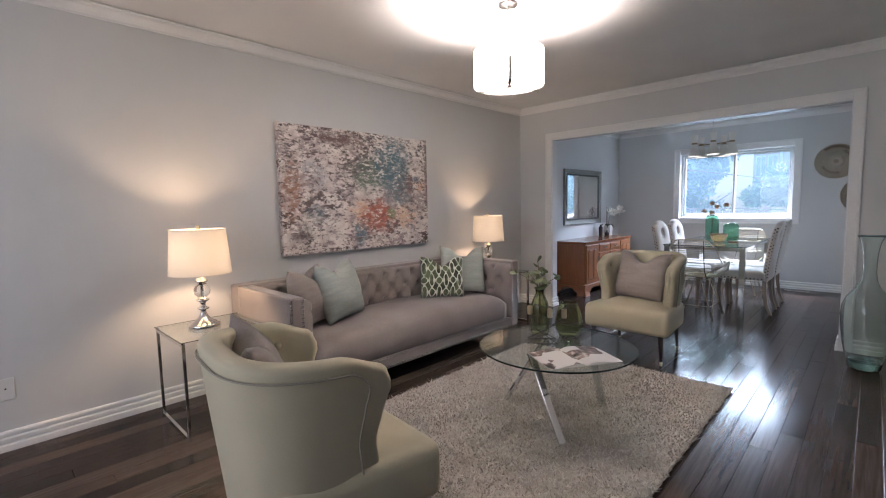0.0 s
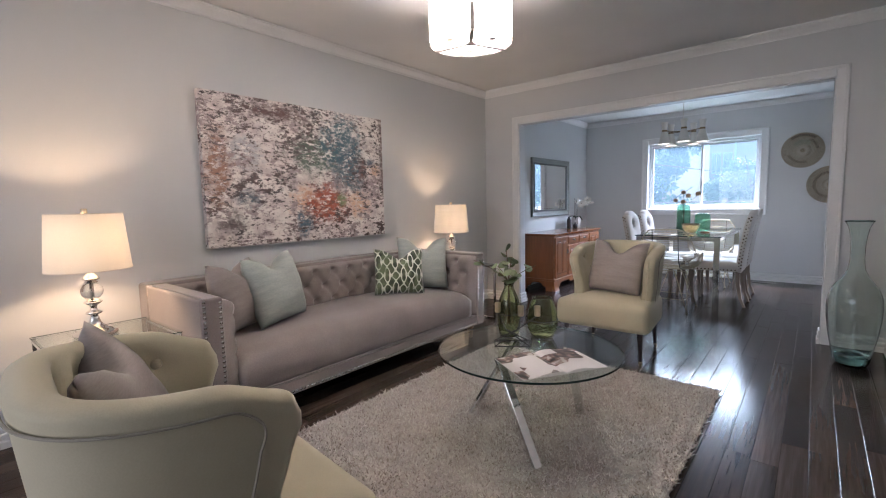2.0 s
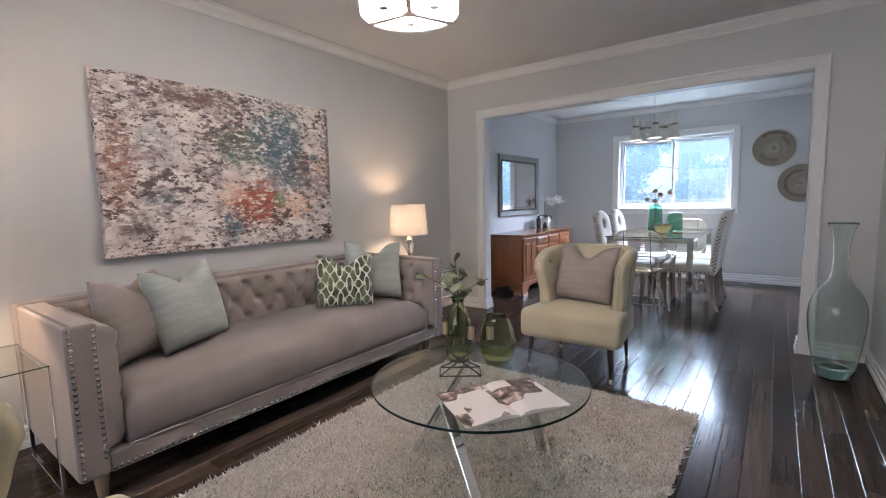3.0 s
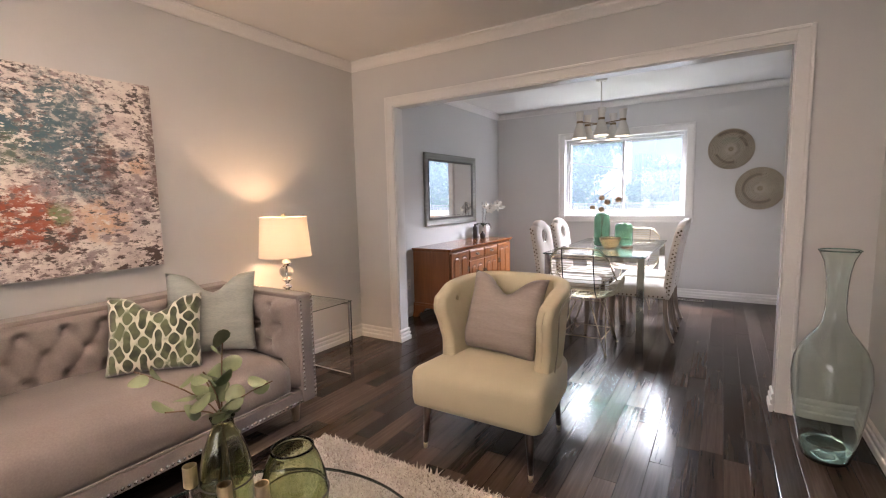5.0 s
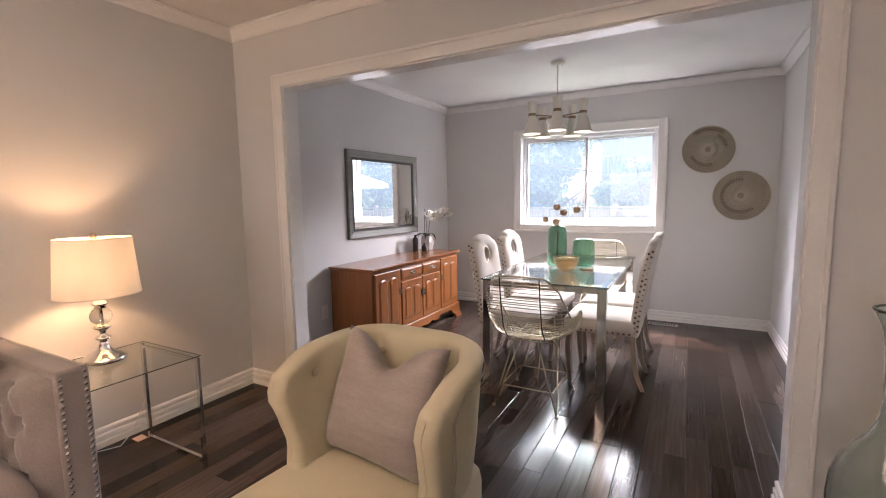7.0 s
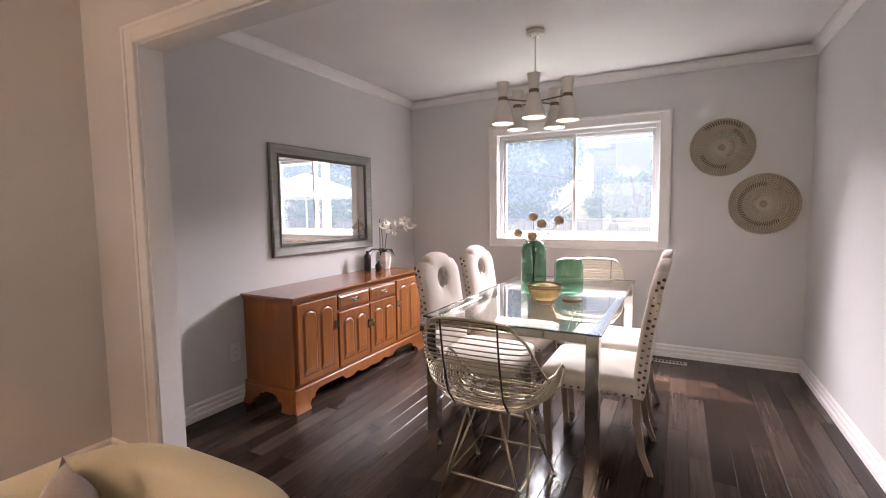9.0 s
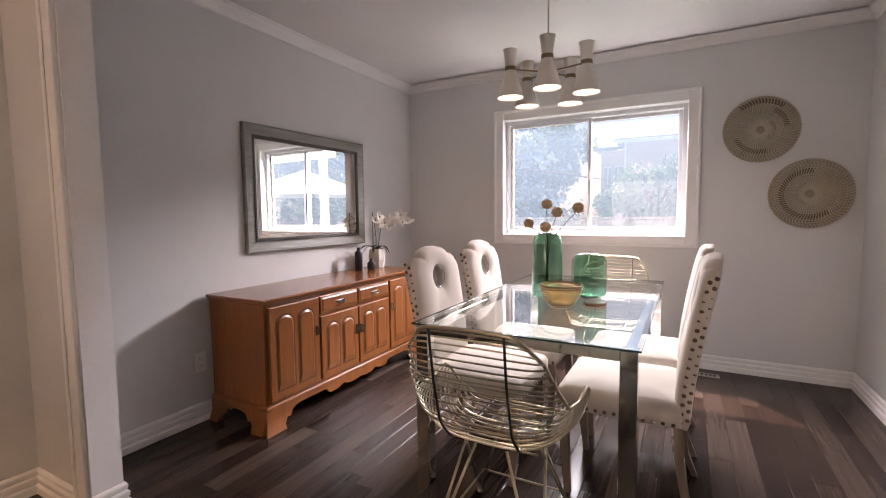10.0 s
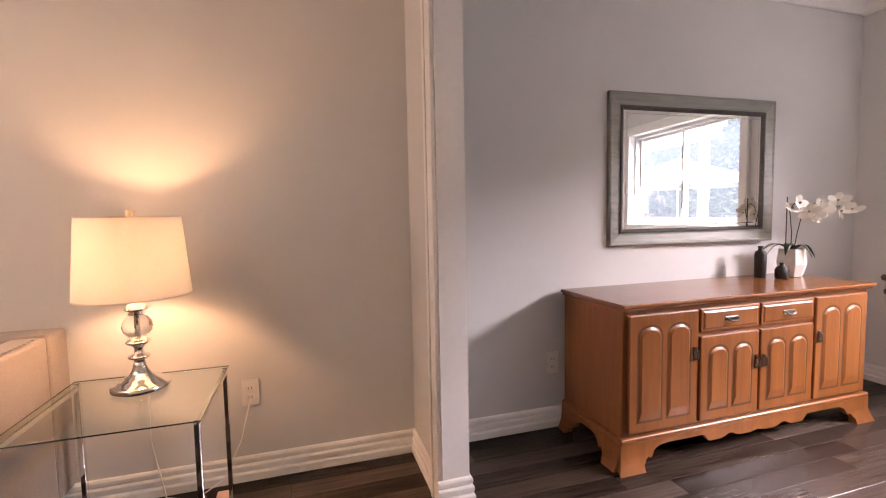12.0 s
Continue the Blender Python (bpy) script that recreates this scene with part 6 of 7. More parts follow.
def wire_chair(m, label):
    """Bucket chair of many bent rods, facing +y, origin on the floor under its seat."""
    c = thing("wire_chair", m, label, "chair", "champagne wire chairs")
    spine = [(0, -0.335, 0.850), (0.3, -0.310, 0.68), (0.5, -0.272, 0.53), (0.62, -0.205, 0.452), (0.76, -0.04, 0.418), (1, 0.20, 0.428)]
    rim = [(0, 0.165, -0.318, 0.825), (0.14, 0.218, -0.288, 0.765), (0.3, 0.242, -0.222, 0.665), (0.44, 0.252, -0.140, 0.592), (0.55, 0.262, -0.050, 0.582), (0.65, 0.270, 0.035, 0.605), (0.74, 0.268, 0.085, 0.575), (0.84, 0.25, 0.135, 0.50), (1, 0.205, 0.19, 0.438)]
    def surf(s, u):
        cy, cz = curve_at(spine, s)
        rx, ry, rz = curve_at(rim, s)
        au = abs(u)
        x = rx * math.copysign(math.sin(au * math.pi / 2) ** 0.9, u)
        f = au ** 2.6
        return Vector((x, lerp(cy, ry, f), lerp(cz, rz, f)))
    N = 30
    us = np.linspace(-1, 1, 21)
    for i in range(1, N):
        s = i / N
        part("rod", tubed([surf(s, u) for u in us], 0.0030, 5), GOLD, c)
    loop = [surf(0, u) for u in np.linspace(-1, 1, 15)] + [surf(s, 1) for s in np.linspace(0.03, 0.97, 30)] + [surf(1, u) for u in np.linspace(1, -1, 15)] + [surf(s, -1) for s in np.linspace(0.97, 0.03, 30)]
    part("rim", tubed(loop, 0.0058, 7, True), GOLD, c, "thicker champagne metal rim", smooth=True)
    for sx in (-0.42, 0.42):
        part("upright_rod", tubed([surf(s, math.copysign(2 / math.pi * math.asin(min(1.0, 0.118 / curve_at(rim, s)[0]) ** (1 / 0.9)), sx)) + Vector((0, -0.004, -0.003)) for s in np.linspace(0, 1, 24)], 0.0042, 6), BLACK, c, "dark upright rod", smooth=True)
    feet = [(0.197, -0.228), (-0.197, -0.228), (0.197, 0.215), (-0.197, 0.215)]
    for fx, fy in feet:
        sg = 1 if fx > 0 else -1
        f = Vector((fx, fy, 0.008))
        for tx, ty in ((sg * 0.14, 0.02 if fy < 0 else -0.06), (sg * 0.055, fy * 0.62)):
            part("leg_rod", tubed([f, Vector((tx, ty, 0.412))], 0.0052, 7), GOLD, c, smooth=True)
        part("foot", lathe([(0.011, 0.0), (0.012, 0.004), (0.009, 0.014)], 12, centre=(fx, fy, 0)), GOLD, c)
    br = [(0.16, -0.185), (-0.16, -0.185), (-0.16, 0.172), (0.16, 0.172)]
    for a, b_ in ((0, 1), (1, 2), (2, 3), (3, 0)):
        part("brace", tubed([(br[a][0], br[a][1], 0.13), (br[b_][0], br[b_][1], 0.13)], 0.0042, 6), GOLD, c)
    for y in (-0.12, 0.10):
        part("seat_support", tubed([(-0.15, y, 0.412), (0.15, y, 0.412)], 0.0048, 6), GOLD, c)
    return c


first = wire_chair(pose(-0.738, 6.25, 0), "champagne metal wire bucket chair drawn up to the table")
copy_thing(first, pose(-0.65, 7.99, 0, 0, 0, 180))

# chandelier
CHX, CHY, CHZ = -0.888, 7.37, 1.985
ch = thing("chandelier", pose(CHX - 0.018, CHY, -0.012), "white hourglass-shade chandelier with five lit shades", "chandelier")
part("canopy", lathe([(0.056, H), (0.056, H - 0.020), (0.050, H - 0.026), (0.006, H - 0.028)], 28), CHANDWHITE, ch, "white ceiling canopy", smooth=True)
for a in (0.6, 2.2, 3.8, 5.4):
    part("screw", lathe([(0.005, H - 0.030), (0.005, H - 0.024)], 8, centre=(0.034 * math.cos(a), 0.034 * math.sin(a), 0)), STEEL, ch)
part("rod", lathe([(0.0042, CHZ + 0.02), (0.0042, H - 0.027)], 10), CHANDWHITE, ch)
part("hub", lathe([(0.006, CHZ - 0.030), (0.014, CHZ - 0.024), (0.018, CHZ), (0.014, CHZ + 0.024), (0.006, CHZ + 0.032)], 18), STEEL, ch, smooth=True)
for k in range(5):
    a = radians(-75.6 + 72 * k)
    r = 0.215
    sx, sy = r * math.cos(a), r * math.sin(a)
    part("arm", tubed([(0.012 * math.cos(a), 0.012 * math.sin(a), CHZ), ((r - 0.028) * math.cos(a), (r - 0.028) * math.sin(a), CHZ + 0.012)], 0.0052, 8), BRONZE, ch, "dark brushed bronze arm", smooth=True)
    z = CHZ
    sh = part("shade", lathe([(0.0705, z - 0.145), (0.072, z - 0.147), (0.072, z - 0.142), (0.056, z - 0.085), (0.040, z - 0.03), (0.029, z + 0.0), (0.028, z + 0.02), (0.031, z + 0.055), (0.040, z + 0.115), (0.042, z + 0.118), (0.038, z + 0.117), (0.026, z + 0.03), (0.026, z), (0.037, z - 0.03), (0.0535, z - 0.085)], 32, centre=(sx, sy, 0), caps=False), CHANDWHITE, ch, "white enamelled hourglass shade", smooth=True)
    part("collar", lathe([(0.0295, z + 0.003), (0.031, z + 0.004), (0.031, z + 0.024), (0.0295, z + 0.025)], 24, centre=(sx, sy, 0), caps=False), BRONZE, sh, "brushed bronze collar")
    part("lens", lathe([(0.002, z - 0.138), (0.067, z - 0.138), (0.065, z - 0.132), (0.002, z - 0.132)], 28, centre=(sx, sy, 0)), BULBGLOW, sh, "glowing lens")


def woven_disc(cx, cz, r, arcs, label):
    """A coiled basket plate flat on the window wall. arcs: (ring from, ring to, degrees from, to, material)."""
    d = thing("woven_wall_basket", pose(cx, YD - 0.0005, cz), label, "wall basket", "woven wall baskets")
    n = 15
    step = r / n
    for i in range(n):
        rr = step * (i + 0.5)
        dish = -0.006 - 0.028 * (rr / r) ** 2
        pieces = []
        cuts = sorted({0.0, 360.0} | {float(a % 360) for lo, hi, a0, a1, _ in arcs if lo <= i <= hi for a in (a0, a1)})
        for a0, a1 in zip(cuts, cuts[1:]):
            mid = (a0 + a1) / 2
            mt = STRAW
            for lo, hi, b0, b1, m_ in arcs:
                if lo <= i <= hi and (mid - b0) % 360 < (b1 - b0):
                    mt = m_
            k = max(3, int((a1 - a0) / 5))
            pts = [(rr * math.cos(radians(a)), dish + 0.0012 * math.sin(a * 1.7 + i), rr * math.sin(radians(a))) for a in np.linspace(a0, a1, k + 1)]
            full = a1 - a0 > 359
            part("coil", tubed(pts[:-1] if full else pts, step * 0.53, 6, full), mt, d, smooth=True)
    # stitches across the coils
    bm = bmesh.new()
    for k in range(66):
        a = radians(360 * k / 66)
        pts = [(rr * math.cos(a + 0.05 * math.sin(rr * 60)), -0.0085 - 0.028 * (rr / r) ** 2 - step * 0.42, rr * math.sin(a + 0.05 * math.sin(rr * 60))) for rr in np.linspace(r * 0.12, r * 1.022, 10)]
        tube(bm, pts, 0.0030, 4)
    st = part("stitching", bm, STRAWPALE, d, "pale radial stitching")
    st["kind"] = "stuff"
    return d


woven_disc(0.237, 1.733, 0.222, [(9, 10, 200, 285, STRAWDARK), (4, 5, -60, 45, STRAWDARK), (5, 8, 50, 140, STRAWGREEN), (9, 10, 5, 60, STRAWDARK), (12, 13, 50, 130, STRAWDARK)], "round coiled seagrass basket with dark and green arcs")
woven_disc(0.523, 1.287, 0.230, [(9, 10, 85, 310, STRAWDARK), (3, 4, 100, 260, STRAWDARK)], "round coiled seagrass basket with a dark open ring")

# floor register
vt = thing("floor_vent", pose(-0.09, 8.455, 0.0005), "grey slotted metal floor register by the window wall", "floor vent")
part("plate", boxed(-0.135, -0.04, 0.0, 0.135, 0.04, 0.005, bevel=0.002), STEEL, vt)
for k in range(9):
    x = -0.104 + 0.026 * k
    part("slat_slot", boxed(x - 0.008, -0.022, 0.0049, x + 0.008, 0.022, 0.0056), SLOT, vt)

# thermostat on the side wall
th = thing("thermostat", pose(DXR - 0.0005, 7.14, 1.53, 0, 0, -90), "white wall thermostat with a small dark display", "thermostat")
part("case", boxed(-0.055, -0.022, -0.040, 0.055, 0.0, 0.040, bevel=0.005, seg=2), PLASTIC, th)
part("display", boxed(-0.045, -0.0235, -0.006, -0.005, -0.0215, 0.026), SLOT, th, "dark display")
# ---- garden and street outside the windows ----
GRASS = surface("lawn", (0.05, 0.085, 0.025), (0.11, 0.15, 0.05), grain=3, blotch=0.25, rough=0.9, bump=0.3, world_space=True)
BARK = surface("bark", (0.06, 0.045, 0.035), (0.13, 0.10, 0.08), grain=20, rough=0.9, bump=0.6)
FENCEWOOD = wood("weathered_cedar", (0.20, 0.155, 0.12), (0.36, 0.29, 0.23), "z", 0.8, 1.0, 0.0)
BRICKW = surface("pale_pink_brick", (0.60, 0.44, 0.40), (0.70, 0.54, 0.49), grain=6, blotch=0.7, rough=0.85, bump=0.2, world_space=True)
SHINGLE = surface("grey_shingle", (0.10, 0.095, 0.09), (0.18, 0.17, 0.165), grain=9, blotch=1, rough=0.9, bump=0.4, world_space=True)
CANVASW = surface("umbrella_canvas", (0.72, 0.71, 0.68), (0.80, 0.79, 0.76), grain=30, rough=0.8)


def leaf_mat(name, dark, light):
    m, t, b = nodes_of(name)
    g = t.nodes.new("ShaderNodeNewGeometry")
    t.links.new(ramp(t, g.outputs["Random Per Island"], [(0.1, dark), (0.9, light)]), b.inputs["Base Color"])
    b.inputs["Roughness"].default_value = 0.55
    tr = node(t, "ShaderNodeBsdfTranslucent")
    mx = node(t, "ShaderNodeMixShader", Fac=0.5)
    t.links.new(b.inputs["Base Color"].links[0].from_socket, tr.inputs["Color"])
    t.links.new(b.outputs[0], mx.inputs[1]), t.links.new(tr.outputs[0], mx.inputs[2])
    t.links.new(mx.outputs[0], t.nodes["Material Output"].inputs[0])
    return m


FARGLASS = surface("far_window_glass", (0.20, 0.26, 0.34), (0.28, 0.34, 0.42), rough=0.15)
SPRUCE = leaf_mat("blue_spruce_needles", (0.10, 0.16, 0.19), (0.16, 0.25, 0.29))
FOLIAGE = leaf_mat("broad_leaves", (0.08, 0.14, 0.06), (0.15, 0.25, 0.11))

setting("ground", boxed(-90, -90, -0.62, 90, 140, -0.60), GRASS, "green lawn reaching away behind the house", "ground")


def leaves(points, size, rnd, droop=0.0):
    verts, faces = [], []
    for p in points:
        s = size * rnd.uniform(0.6, 1.4)
        e = Euler((rnd.uniform(-1.2, 1.2), rnd.uniform(-1.2, 1.2) + droop, rnd.uniform(0, 6.28))).to_matrix()
        k = len(verts)
        for q in ((-s, 0, 0), (-0.1 * s, 0.42 * s, 0.06 * s), (s, 0, 0), (-0.1 * s, -0.42 * s, 0.06 * s)):
            verts.append(Vector(p) + e @ Vector(q))
        faces.append((k, k + 1, k + 2, k + 3))
    me = bpy.data.meshes.new("crown")
    me.from_pydata([tuple(v) for v in verts], [], faces)
    return me


def tree(x, y, h, crown_r, seed, label, conifer=False, count=5200, low=0.2):
    rnd = random.Random(seed)
    tr = thing("tree", pose(x, y, -0.6), label, "tree", "garden trees")
    part("trunk", tubed([(0, 0, 0), (0.04, 0.02, h * 0.3), (-0.03, 0.05, h * 0.65), (0, 0, h * 0.95)], [0.035 * h / 2 ** 0.5, 0.026 * h, 0.014 * h, 0.004 * h], 10), BARK, tr, smooth=True)
    pts = []
    if conifer:
        for _ in range(count):
            t = rnd.random() ** 0.75
            z = h * (low * 0.5 + (1 - low * 0.5) * t)
            ring = crown_r * (1 - t) ** 0.85 + 0.15
            tier = 0.72 + 0.28 * math.sin(z * 7.5)
            a = rnd.uniform(0, 6.283)
            arm = 0.8 + 0.2 * math.sin(a * 7 + z * 3)
            r = ring * tier * arm * rnd.random() ** 0.45
            pts.append((r * math.cos(a), r * math.sin(a), z - 0.28 * r))
        limbs = 14
    else:
        blobs = [(rnd.gauss(0, crown_r * 0.45), rnd.gauss(0, crown_r * 0.45), h * rnd.uniform(low + 0.1, 0.95), crown_r * rnd.uniform(0.28, 0.5)) for _ in range(26)]
        for _ in range(count):
            bx, by, bz, br = rnd.choice(blobs)
            v = Vector((rnd.gauss(0, 1), rnd.gauss(0, 1), rnd.gauss(0, 0.8))).normalized() * br * rnd.random() ** 0.33
            pts.append((bx + v.x, by + v.y, bz + v.z))
        limbs = 9
    for k in range(limbs):
        a, z0 = k * 2.4, h * lerp(0.25, 0.8, k / limbs)
        rr = crown_r * (0.75 * (1 - k / limbs) + 0.2)
        part("limb", tubed([(0, 0, z0), (0.5 * rr * math.cos(a), 0.5 * rr * math.sin(a), z0 + (0.0 if conifer else 0.5)), (rr * math.cos(a), rr * math.sin(a), z0 + (-0.3 if conifer else 1.0))], [0.05, 0.03, 0.008], 6), BARK, tr)
    me = leaves(pts, 0.11 if conifer else 0.10, rnd)
    me.materials.append(SPRUCE if conifer else FOLIAGE)
    cr = new("crown", me)
    cr.parent = tr
    return tr


tree(-4.8, 14.9, 11.0, 3.3, 3, "blue spruce standing beyond the fence", True, 16000, 0.05)
tree(-4.3, 18.5, 4.6, 1.5, 9, "broad-leaved shrub tree behind the garden", False, 11000, 0.1)
tree(-0.9, 15.6, 2.7, 1.05, 14, "round leafy shrub by the fence", False, 7000, 0.15)
tree(5.6, 17.0, 7.0, 3.0, 21, "spreading leafy tree across the garden", False, 11000, 0.1)
tree(9.0, 15.0, 8.0, 3.2, 25, "tall leafy tree at the garden's edge", False, 6000, 0.1)
tree(2.2, 18.5, 3.6, 1.8, 33, "leafy shrub behind the fence", False, 6000, 0.1)
tree(-9.5, 17.0, 8.0, 3.2, 41, "tall leafy tree at the far end of the fence", False, 5000, 0.1)

tree(5.2, 16.2, 8.5, 3.1, 19, "broad leafy tree beside the porch", False, 9000, 0.1)
# board fence
fence = thing("fence", pose(0, 14.2, -0.6), "weathered cedar board fence", "fence")
fb = boxed(-0.07, -0.011, 0.05, 0.07, 0.011, 1.62)
fm = bpy.data.meshes.new("fence_board")
fb.to_mesh(fm), fb.free()
fm.materials.append(FENCEWOOD)
for k in range(150):
    o = new("fence_board", fm)
    o.location, o.parent = (-11 + 0.15 * k, 0, random.Random(k).uniform(-0.012, 0.012)), fence
for k in range(10):
    part("post", boxed(-11 + 2.4 * k, 0.02, 0, -10.9 + 2.4 * k, 0.12, 1.75), FENCEWOOD, fence)
part("cap_rail", boxed(-11.1, -0.05, 1.64, 11.5, 0.10, 1.68), FENCEWOOD, fence)

# neighbour's house
hs = thing("house", pose(-3.5, 33.0, -0.6), "pale pink brick neighbouring house with a low grey roof", "house")
HW, HD, HH = 15.0, 8.0, 5.85
part("wall", boxed(0, 0, 0, HW, HD, HH), BRICKW, hs)
part("wing_wall", boxed(-1.5, 1.6, 0, -0.01, HD - 1, HH - 0.25), BRICKW, hs, "recessed side wing in pale brick")
def low_roof(x0, x1, y0, y1, z, rise):
    ym = (y0 + y1) / 2
    bm = bmesh.new()
    grid_faces(bm, [[(x, y0, z - 0.16), (x, y0, z), (x, ym, z + rise), (x, y1, z), (x, y1, z - 0.16)] for x in (x0, x1)], caps=True)
    return bm
part("roof", low_roof(-0.45, HW + 0.45, -0.5, HD + 0.5, HH + 0.1, 0.8), SHINGLE, hs, "low grey shingle roof")
part("wing_roof", low_roof(-1.9, -0.46, 1.1, HD - 0.5, HH - 0.12, 0.6), SHINGLE, hs)
part("fascia", boxed(-0.5, -0.56, HH - 0.16, HW + 0.5, -0.505, HH + 0.04), TRIM, hs, "white painted fascia board")
part("downpipe", boxed(0.05, -0.09, 0, 0.15, -0.01, HH - 0.1), TRIM, hs)
for x, y, z in ((-1.35, 1.6, 3.3), (-0.75, 1.6, 3.3), (7.0, 0, 3.2), (10.5, 0, 3.2), (7.0, 0, 0.8), (10.5, 0, 0.8)):
    ww = 0.5 if x < 0 else 1.1
    w = part("window", boxed(x, y - 0.06, z, x + ww, y + 0.02, z + 1.3), TRIM, hs, "white framed window")
    for q in (0, 1):
        part("pane", boxed(x + 0.05 + q * ww / 2, y - 0.075, z + 0.08, x + ww / 2 - 0.03 + q * ww / 2, y - 0.05, z + 1.22), FARGLASS, w)

# patio umbrella and the porch roof beside the window
um = thing("patio_umbrella", pose(3.3, 12.4, -0.6), "white canvas patio umbrella, open", "umbrella")
n = 8
ring = [(1.45 * math.cos(2 * math.pi * k / n), 1.45 * math.sin(2 * math.pi * k / n), 2.35) for k in range(n)]
bm = bmesh.new()
apex, rv = bm.verts.new((0, 0, 2.85)), [bm.verts.new(p) for p in ring]
lowr = [bm.verts.new((p[0], p[1], p[2] - 0.12)) for p in ring]
for k in range(n):
    bm.faces.new((apex, rv[k], rv[(k + 1) % n])), bm.faces.new((rv[k], lowr[k], lowr[(k + 1) % n], rv[(k + 1) % n]))
part("canopy", bm, CANVASW, um, "white canvas canopy")
part("pole", lathe([(0.024, 0), (0.024, 2.84)], 12), PLASTIC, um)
part("base", lathe([(0.26, 0), (0.26, 0.05), (0.05, 0.10)], 20), BLACK, um)
for p in ring:
    part("rib", tubed([(0, 0, 2.80), (p[0] * 0.98, p[1] * 0.98, p[2] - 0.02)], 0.010, 6), PLASTIC, um)
pg = thing("porch_roof", pose(0, 0, -0.6), "white timber porch roof over the patio", "porch")
for x in (1.2, 4.4):
    part("post", boxed(x, 11.0, 0, x + 0.12, 11.12, 2.85, bevel=0.006), TRIM, pg)
part("beam", boxed(1.0, 10.98, 2.85, 5.0, 11.14, 3.05, bevel=0.006), TRIM, pg)
for k in range(7):
    part("rafter", boxed(1.1 + 0.6 * k, 8.80, 3.05, 1.16 + 0.6 * k, 11.35, 3.19, bevel=0.004), TRIM, pg)
part("deck", boxed(0.9, 8.80, 0.30, 6.0, 11.6, 0.36), FENCEWOOD, pg)
part("roof_sheet", boxed(1.0, 8.80, 3.20, 5.2, 11.45, 3.23), PLASTIC, pg)
# ---- floor planks ----
def plank_mat():
    m, t, b = nodes_of("espresso_planks")
    g = t.nodes.new("ShaderNodeNewGeometry")
    oi = t.nodes.new("ShaderNodeObjectInfo")
    rnd_ = node(t, "ShaderNodeMath")
    rnd_.operation = "ADD"
    t.links.new(g.outputs["Random Per Island"], rnd_.inputs[0]), t.links.new(oi.outputs["Random"], rnd_.inputs[1])
    fr = node(t, "ShaderNodeMath")
    fr.operation = "FRACT"
    t.links.new(rnd_.outputs[0], fr.inputs[0])
    # every board cuts the grain at another place
    cmb = t.nodes.new("ShaderNodeCombineXYZ")
    ml = node(t, "ShaderNodeMath")
    ml.operation = "MULTIPLY"
    ml.inputs[1].default_value = 37.0
    t.links.new(fr.outputs[0], ml.inputs[0]), t.links.new(ml.outputs[0], cmb.inputs[2]), t.links.new(ml.outputs[0], cmb.inputs[1])
    ad = t.nodes.new("ShaderNodeVectorMath")
    t.links.new(g.outputs["Position"], ad.inputs[0]), t.links.new(cmb.outputs[0], ad.inputs[1])
    mp = node(t, "ShaderNodeMapping")
    mp.inputs["Scale"].default_value = (30, 1.2, 30)
    t.links.new(ad.outputs[0], mp.inputs[0])
    grain = node(t, "ShaderNodeTexNoise", Scale=2.4, Detail=6.0, Roughness=0.58, Distortion=0.5)
    t.links.new(mp.outputs[0], grain.inputs["Vector"])
    wide = node(t, "ShaderNodeTexNoise", Scale=2.2, Detail=3.0)
    t.links.new(ad.outputs[0], wide.inputs["Vector"])
    sm = node(t, "ShaderNodeMath")
    sm.operation = "MULTIPLY_ADD"
    sm.inputs[1].default_value = 0.42
    t.links.new(grain.outputs[0], sm.inputs[0])
    sc = node(t, "ShaderNodeMath")
    sc.operation = "MULTIPLY"
    sc.inputs[1].default_value = 0.34
    t.links.new(fr.outputs[0], sc.inputs[0]), t.links.new(sc.outputs[0], sm.inputs[2])
    t.links.new(ramp(t, sm.outputs[0], [(0.14, (0.010, 0.006, 0.005)), (0.30, (0.028, 0.018, 0.014)), (0.50, (0.058, 0.041, 0.033)), (0.72, (0.115, 0.086, 0.070))]), b.inputs["Base Color"])
    r = node(t, "ShaderNodeMapRange")
    r.inputs["To Min"].default_value, r.inputs["To Max"].default_value = 0.15, 0.25
    t.links.new(wide.outputs[0], r.inputs["Value"]), t.links.new(r.outputs[0], b.inputs["Roughness"])
    bp = node(t, "ShaderNodeBump", Strength=0.16, Distance=0.0015)
    t.links.new(grain.outputs[0], bp.inputs["Height"]), t.links.new(bp.outputs[0], b.inputs["Normal"])
    b.inputs["Coat Weight"].default_value, b.inputs["Coat Roughness"].default_value = 0.05, 0.15
    b.inputs["Specular IOR Level"].default_value = 0.17
    return m


PLANK = plank_mat()
PW = 0.0985


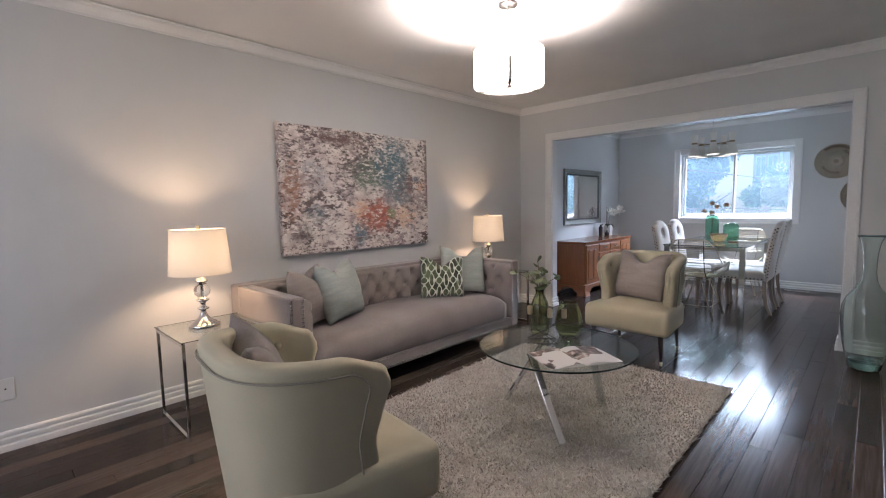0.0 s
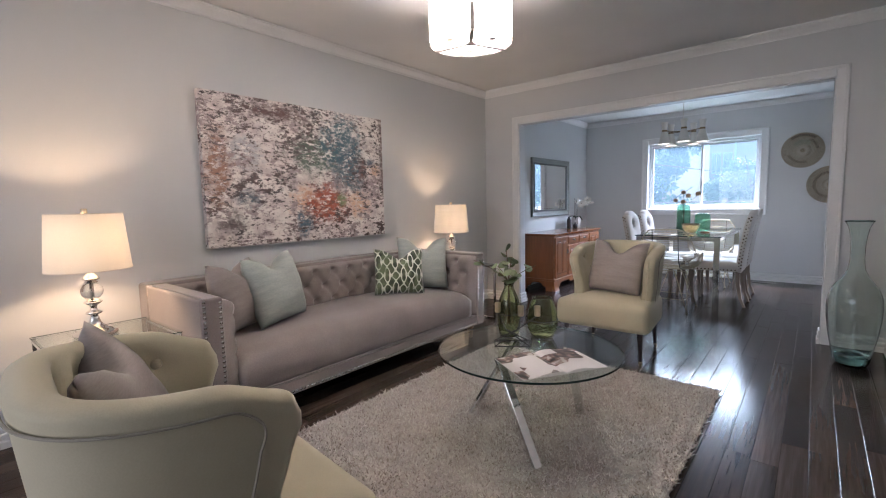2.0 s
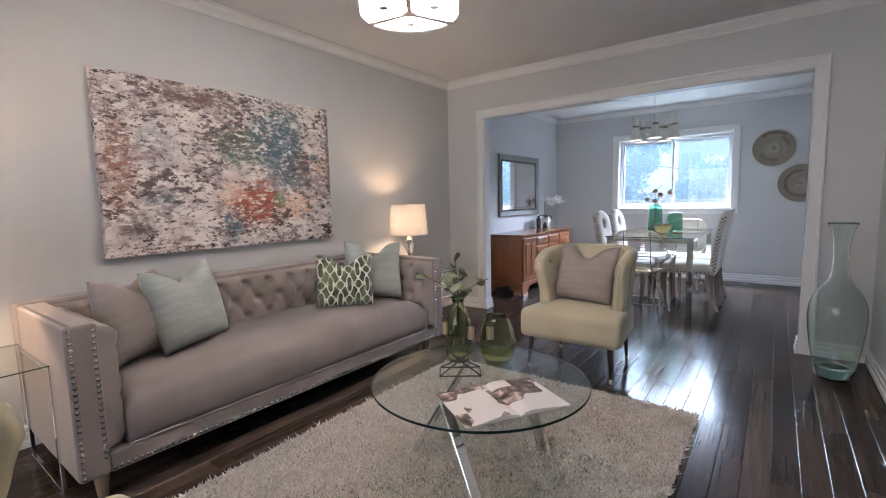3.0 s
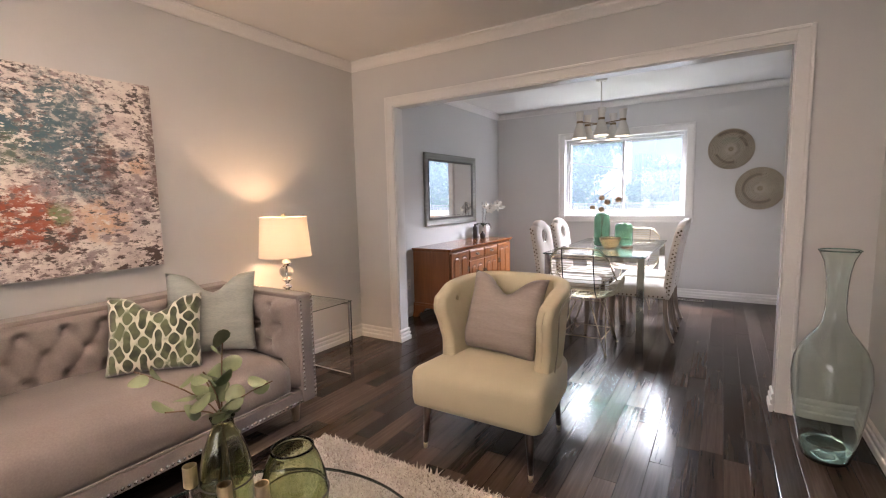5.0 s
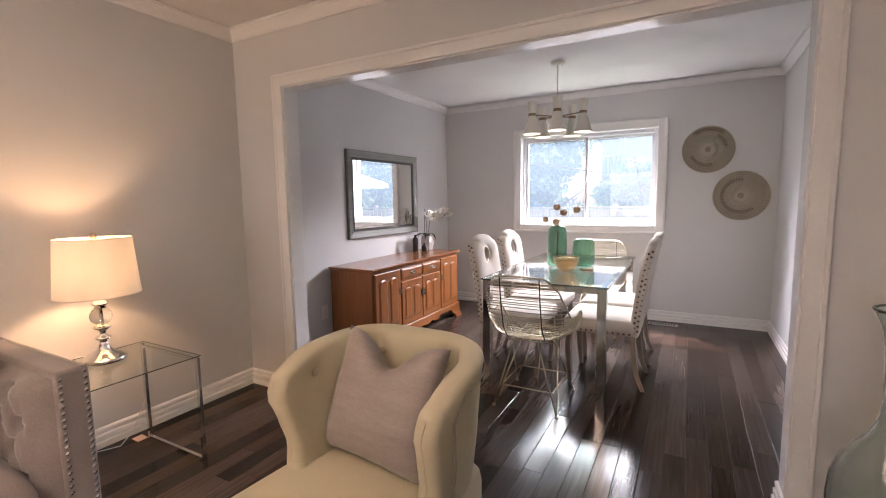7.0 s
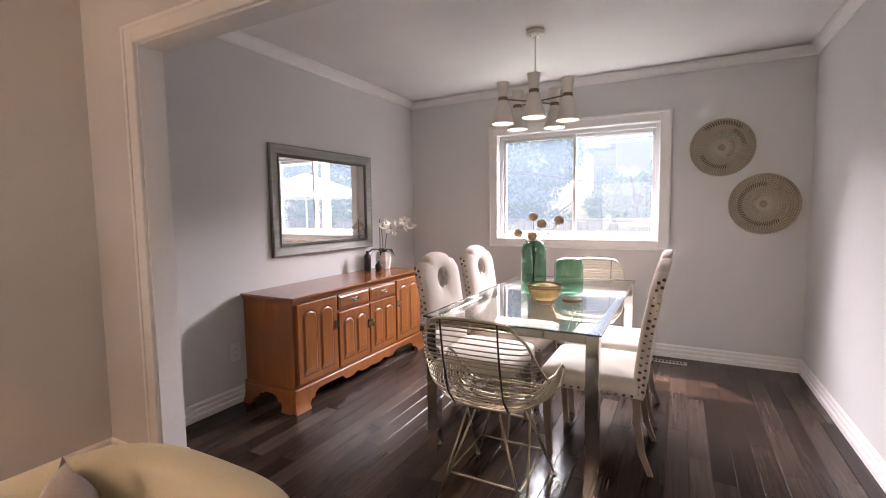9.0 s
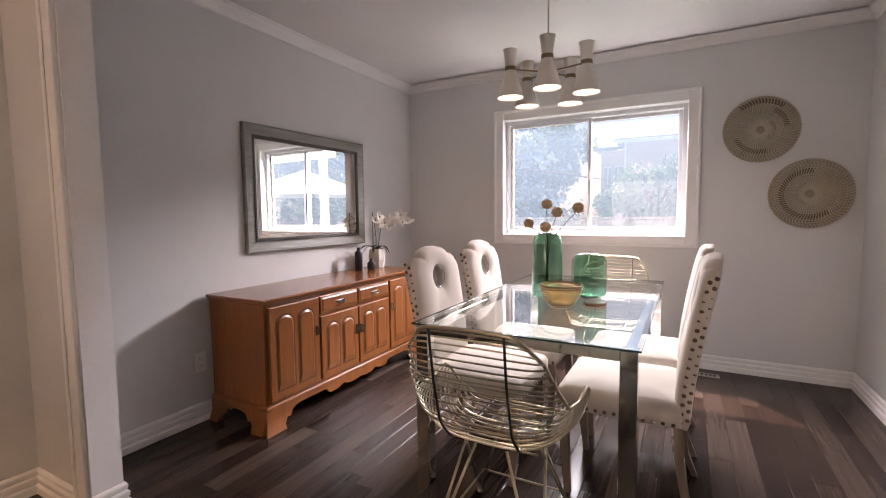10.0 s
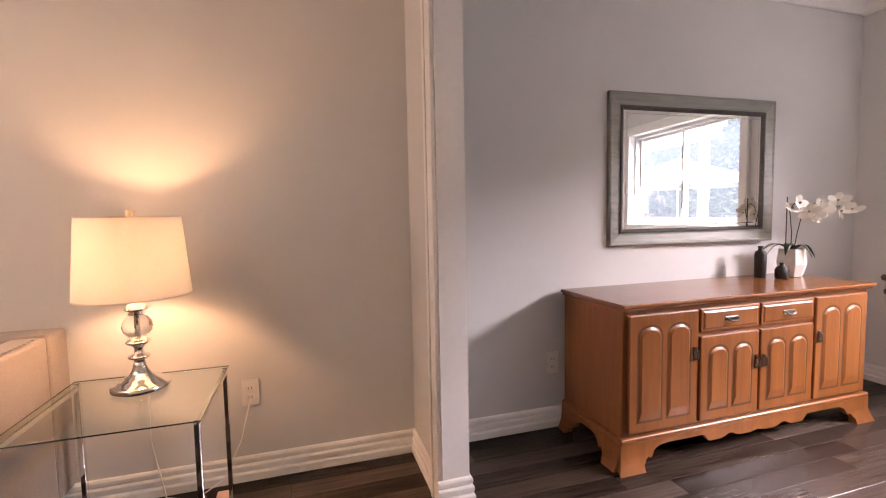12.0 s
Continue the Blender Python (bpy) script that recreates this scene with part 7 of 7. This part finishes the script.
def plank_bm(x0, y0, x1, y1, z=0.0, bm=None, tilt=0.0, rise=0.0):
    """A board with eased long edges, its top at z."""
    bm = bm or bmesh.new()
    e, d = 0.0022, 0.0011
    lo = [bm.verts.new(p) for p in ((x0, y0, -0.02), (x1, y0, -0.02), (x1, y1, -0.02), (x0, y1, -0.02))]
    mi = [bm.verts.new(p) for p in ((x0, y0, z - d), (x1, y0, z - d), (x1, y1, z - d), (x0, y1, z - d))]
    hi = [bm.verts.new(p) for p in ((x0 + e, y0 + e * 0.6, z - tilt - rise), (x1 - e, y0 + e * 0.6, z + tilt - rise), (x1 - e, y1 - e * 0.6, z + tilt + rise), (x0 + e, y1 - e * 0.6, z - tilt + rise))]
    for i in range(4):
        k = (i + 1) % 4
        bm.faces.new((lo[i], lo[k], mi[k], mi[i])), bm.faces.new((mi[i], mi[k], hi[k], hi[i]))
    bm.faces.new(hi)
    return bm


rnd = random.Random(77)
floor_ob = bpy.data.objects["floor"]
LENGTHS = (0.6, 0.8, 1.0, 1.25, 1.5)
plank_mesh = {}
for ln in LENGTHS:
    bm = plank_bm(-PW / 2 + 0.0004, -ln / 2 + 0.0004, PW / 2 - 0.0004, ln / 2 - 0.0004)
    me = bpy.data.meshes.new("plank")
    bm.to_mesh(me), bm.free()
    me.materials.append(PLANK)
    plank_mesh[ln] = me
rest = bmesh.new()
made = 0
x = XL + PW / 2
while x + PW / 2 < XH + PW:
    y = YF - rnd.uniform(0, 0.9)
    end = (YD if x < DXR else (YO if x < XR else HY1)) + 0.02
    while y < end:
        ln = rnd.choice(LENGTHS)
        near = -2.62 < x < 0.78 and 2.0 < y < 8.3 and not (RX0 + 0.1 < x < RX1 - 0.1 and y + ln < RY1 - 0.1)
        if near and made < 300 and y + ln < end:
            o = new("plank", plank_mesh[ln])
            o.location = (x, y + ln / 2, rnd.uniform(-0.0004, 0.0))
            o.rotation_euler = (rnd.gauss(0, 0.0012), rnd.gauss(0, 0.0035), 0)
            o.parent = floor_ob
            made += 1
        else:
            plank_bm(x - PW / 2 + 0.0004, max(y, YF - 0.02) + 0.0004, x + PW / 2 - 0.0004, min(y + ln, end) - 0.0004, rnd.uniform(-0.0004, 0), rest, rnd.gauss(0, 0.0003), rnd.gauss(0, 0.0004))
        y += ln
    x += PW
more = part("planks", rest, PLANK, floor_ob, normals=False)
more["kind"] = "stuff"
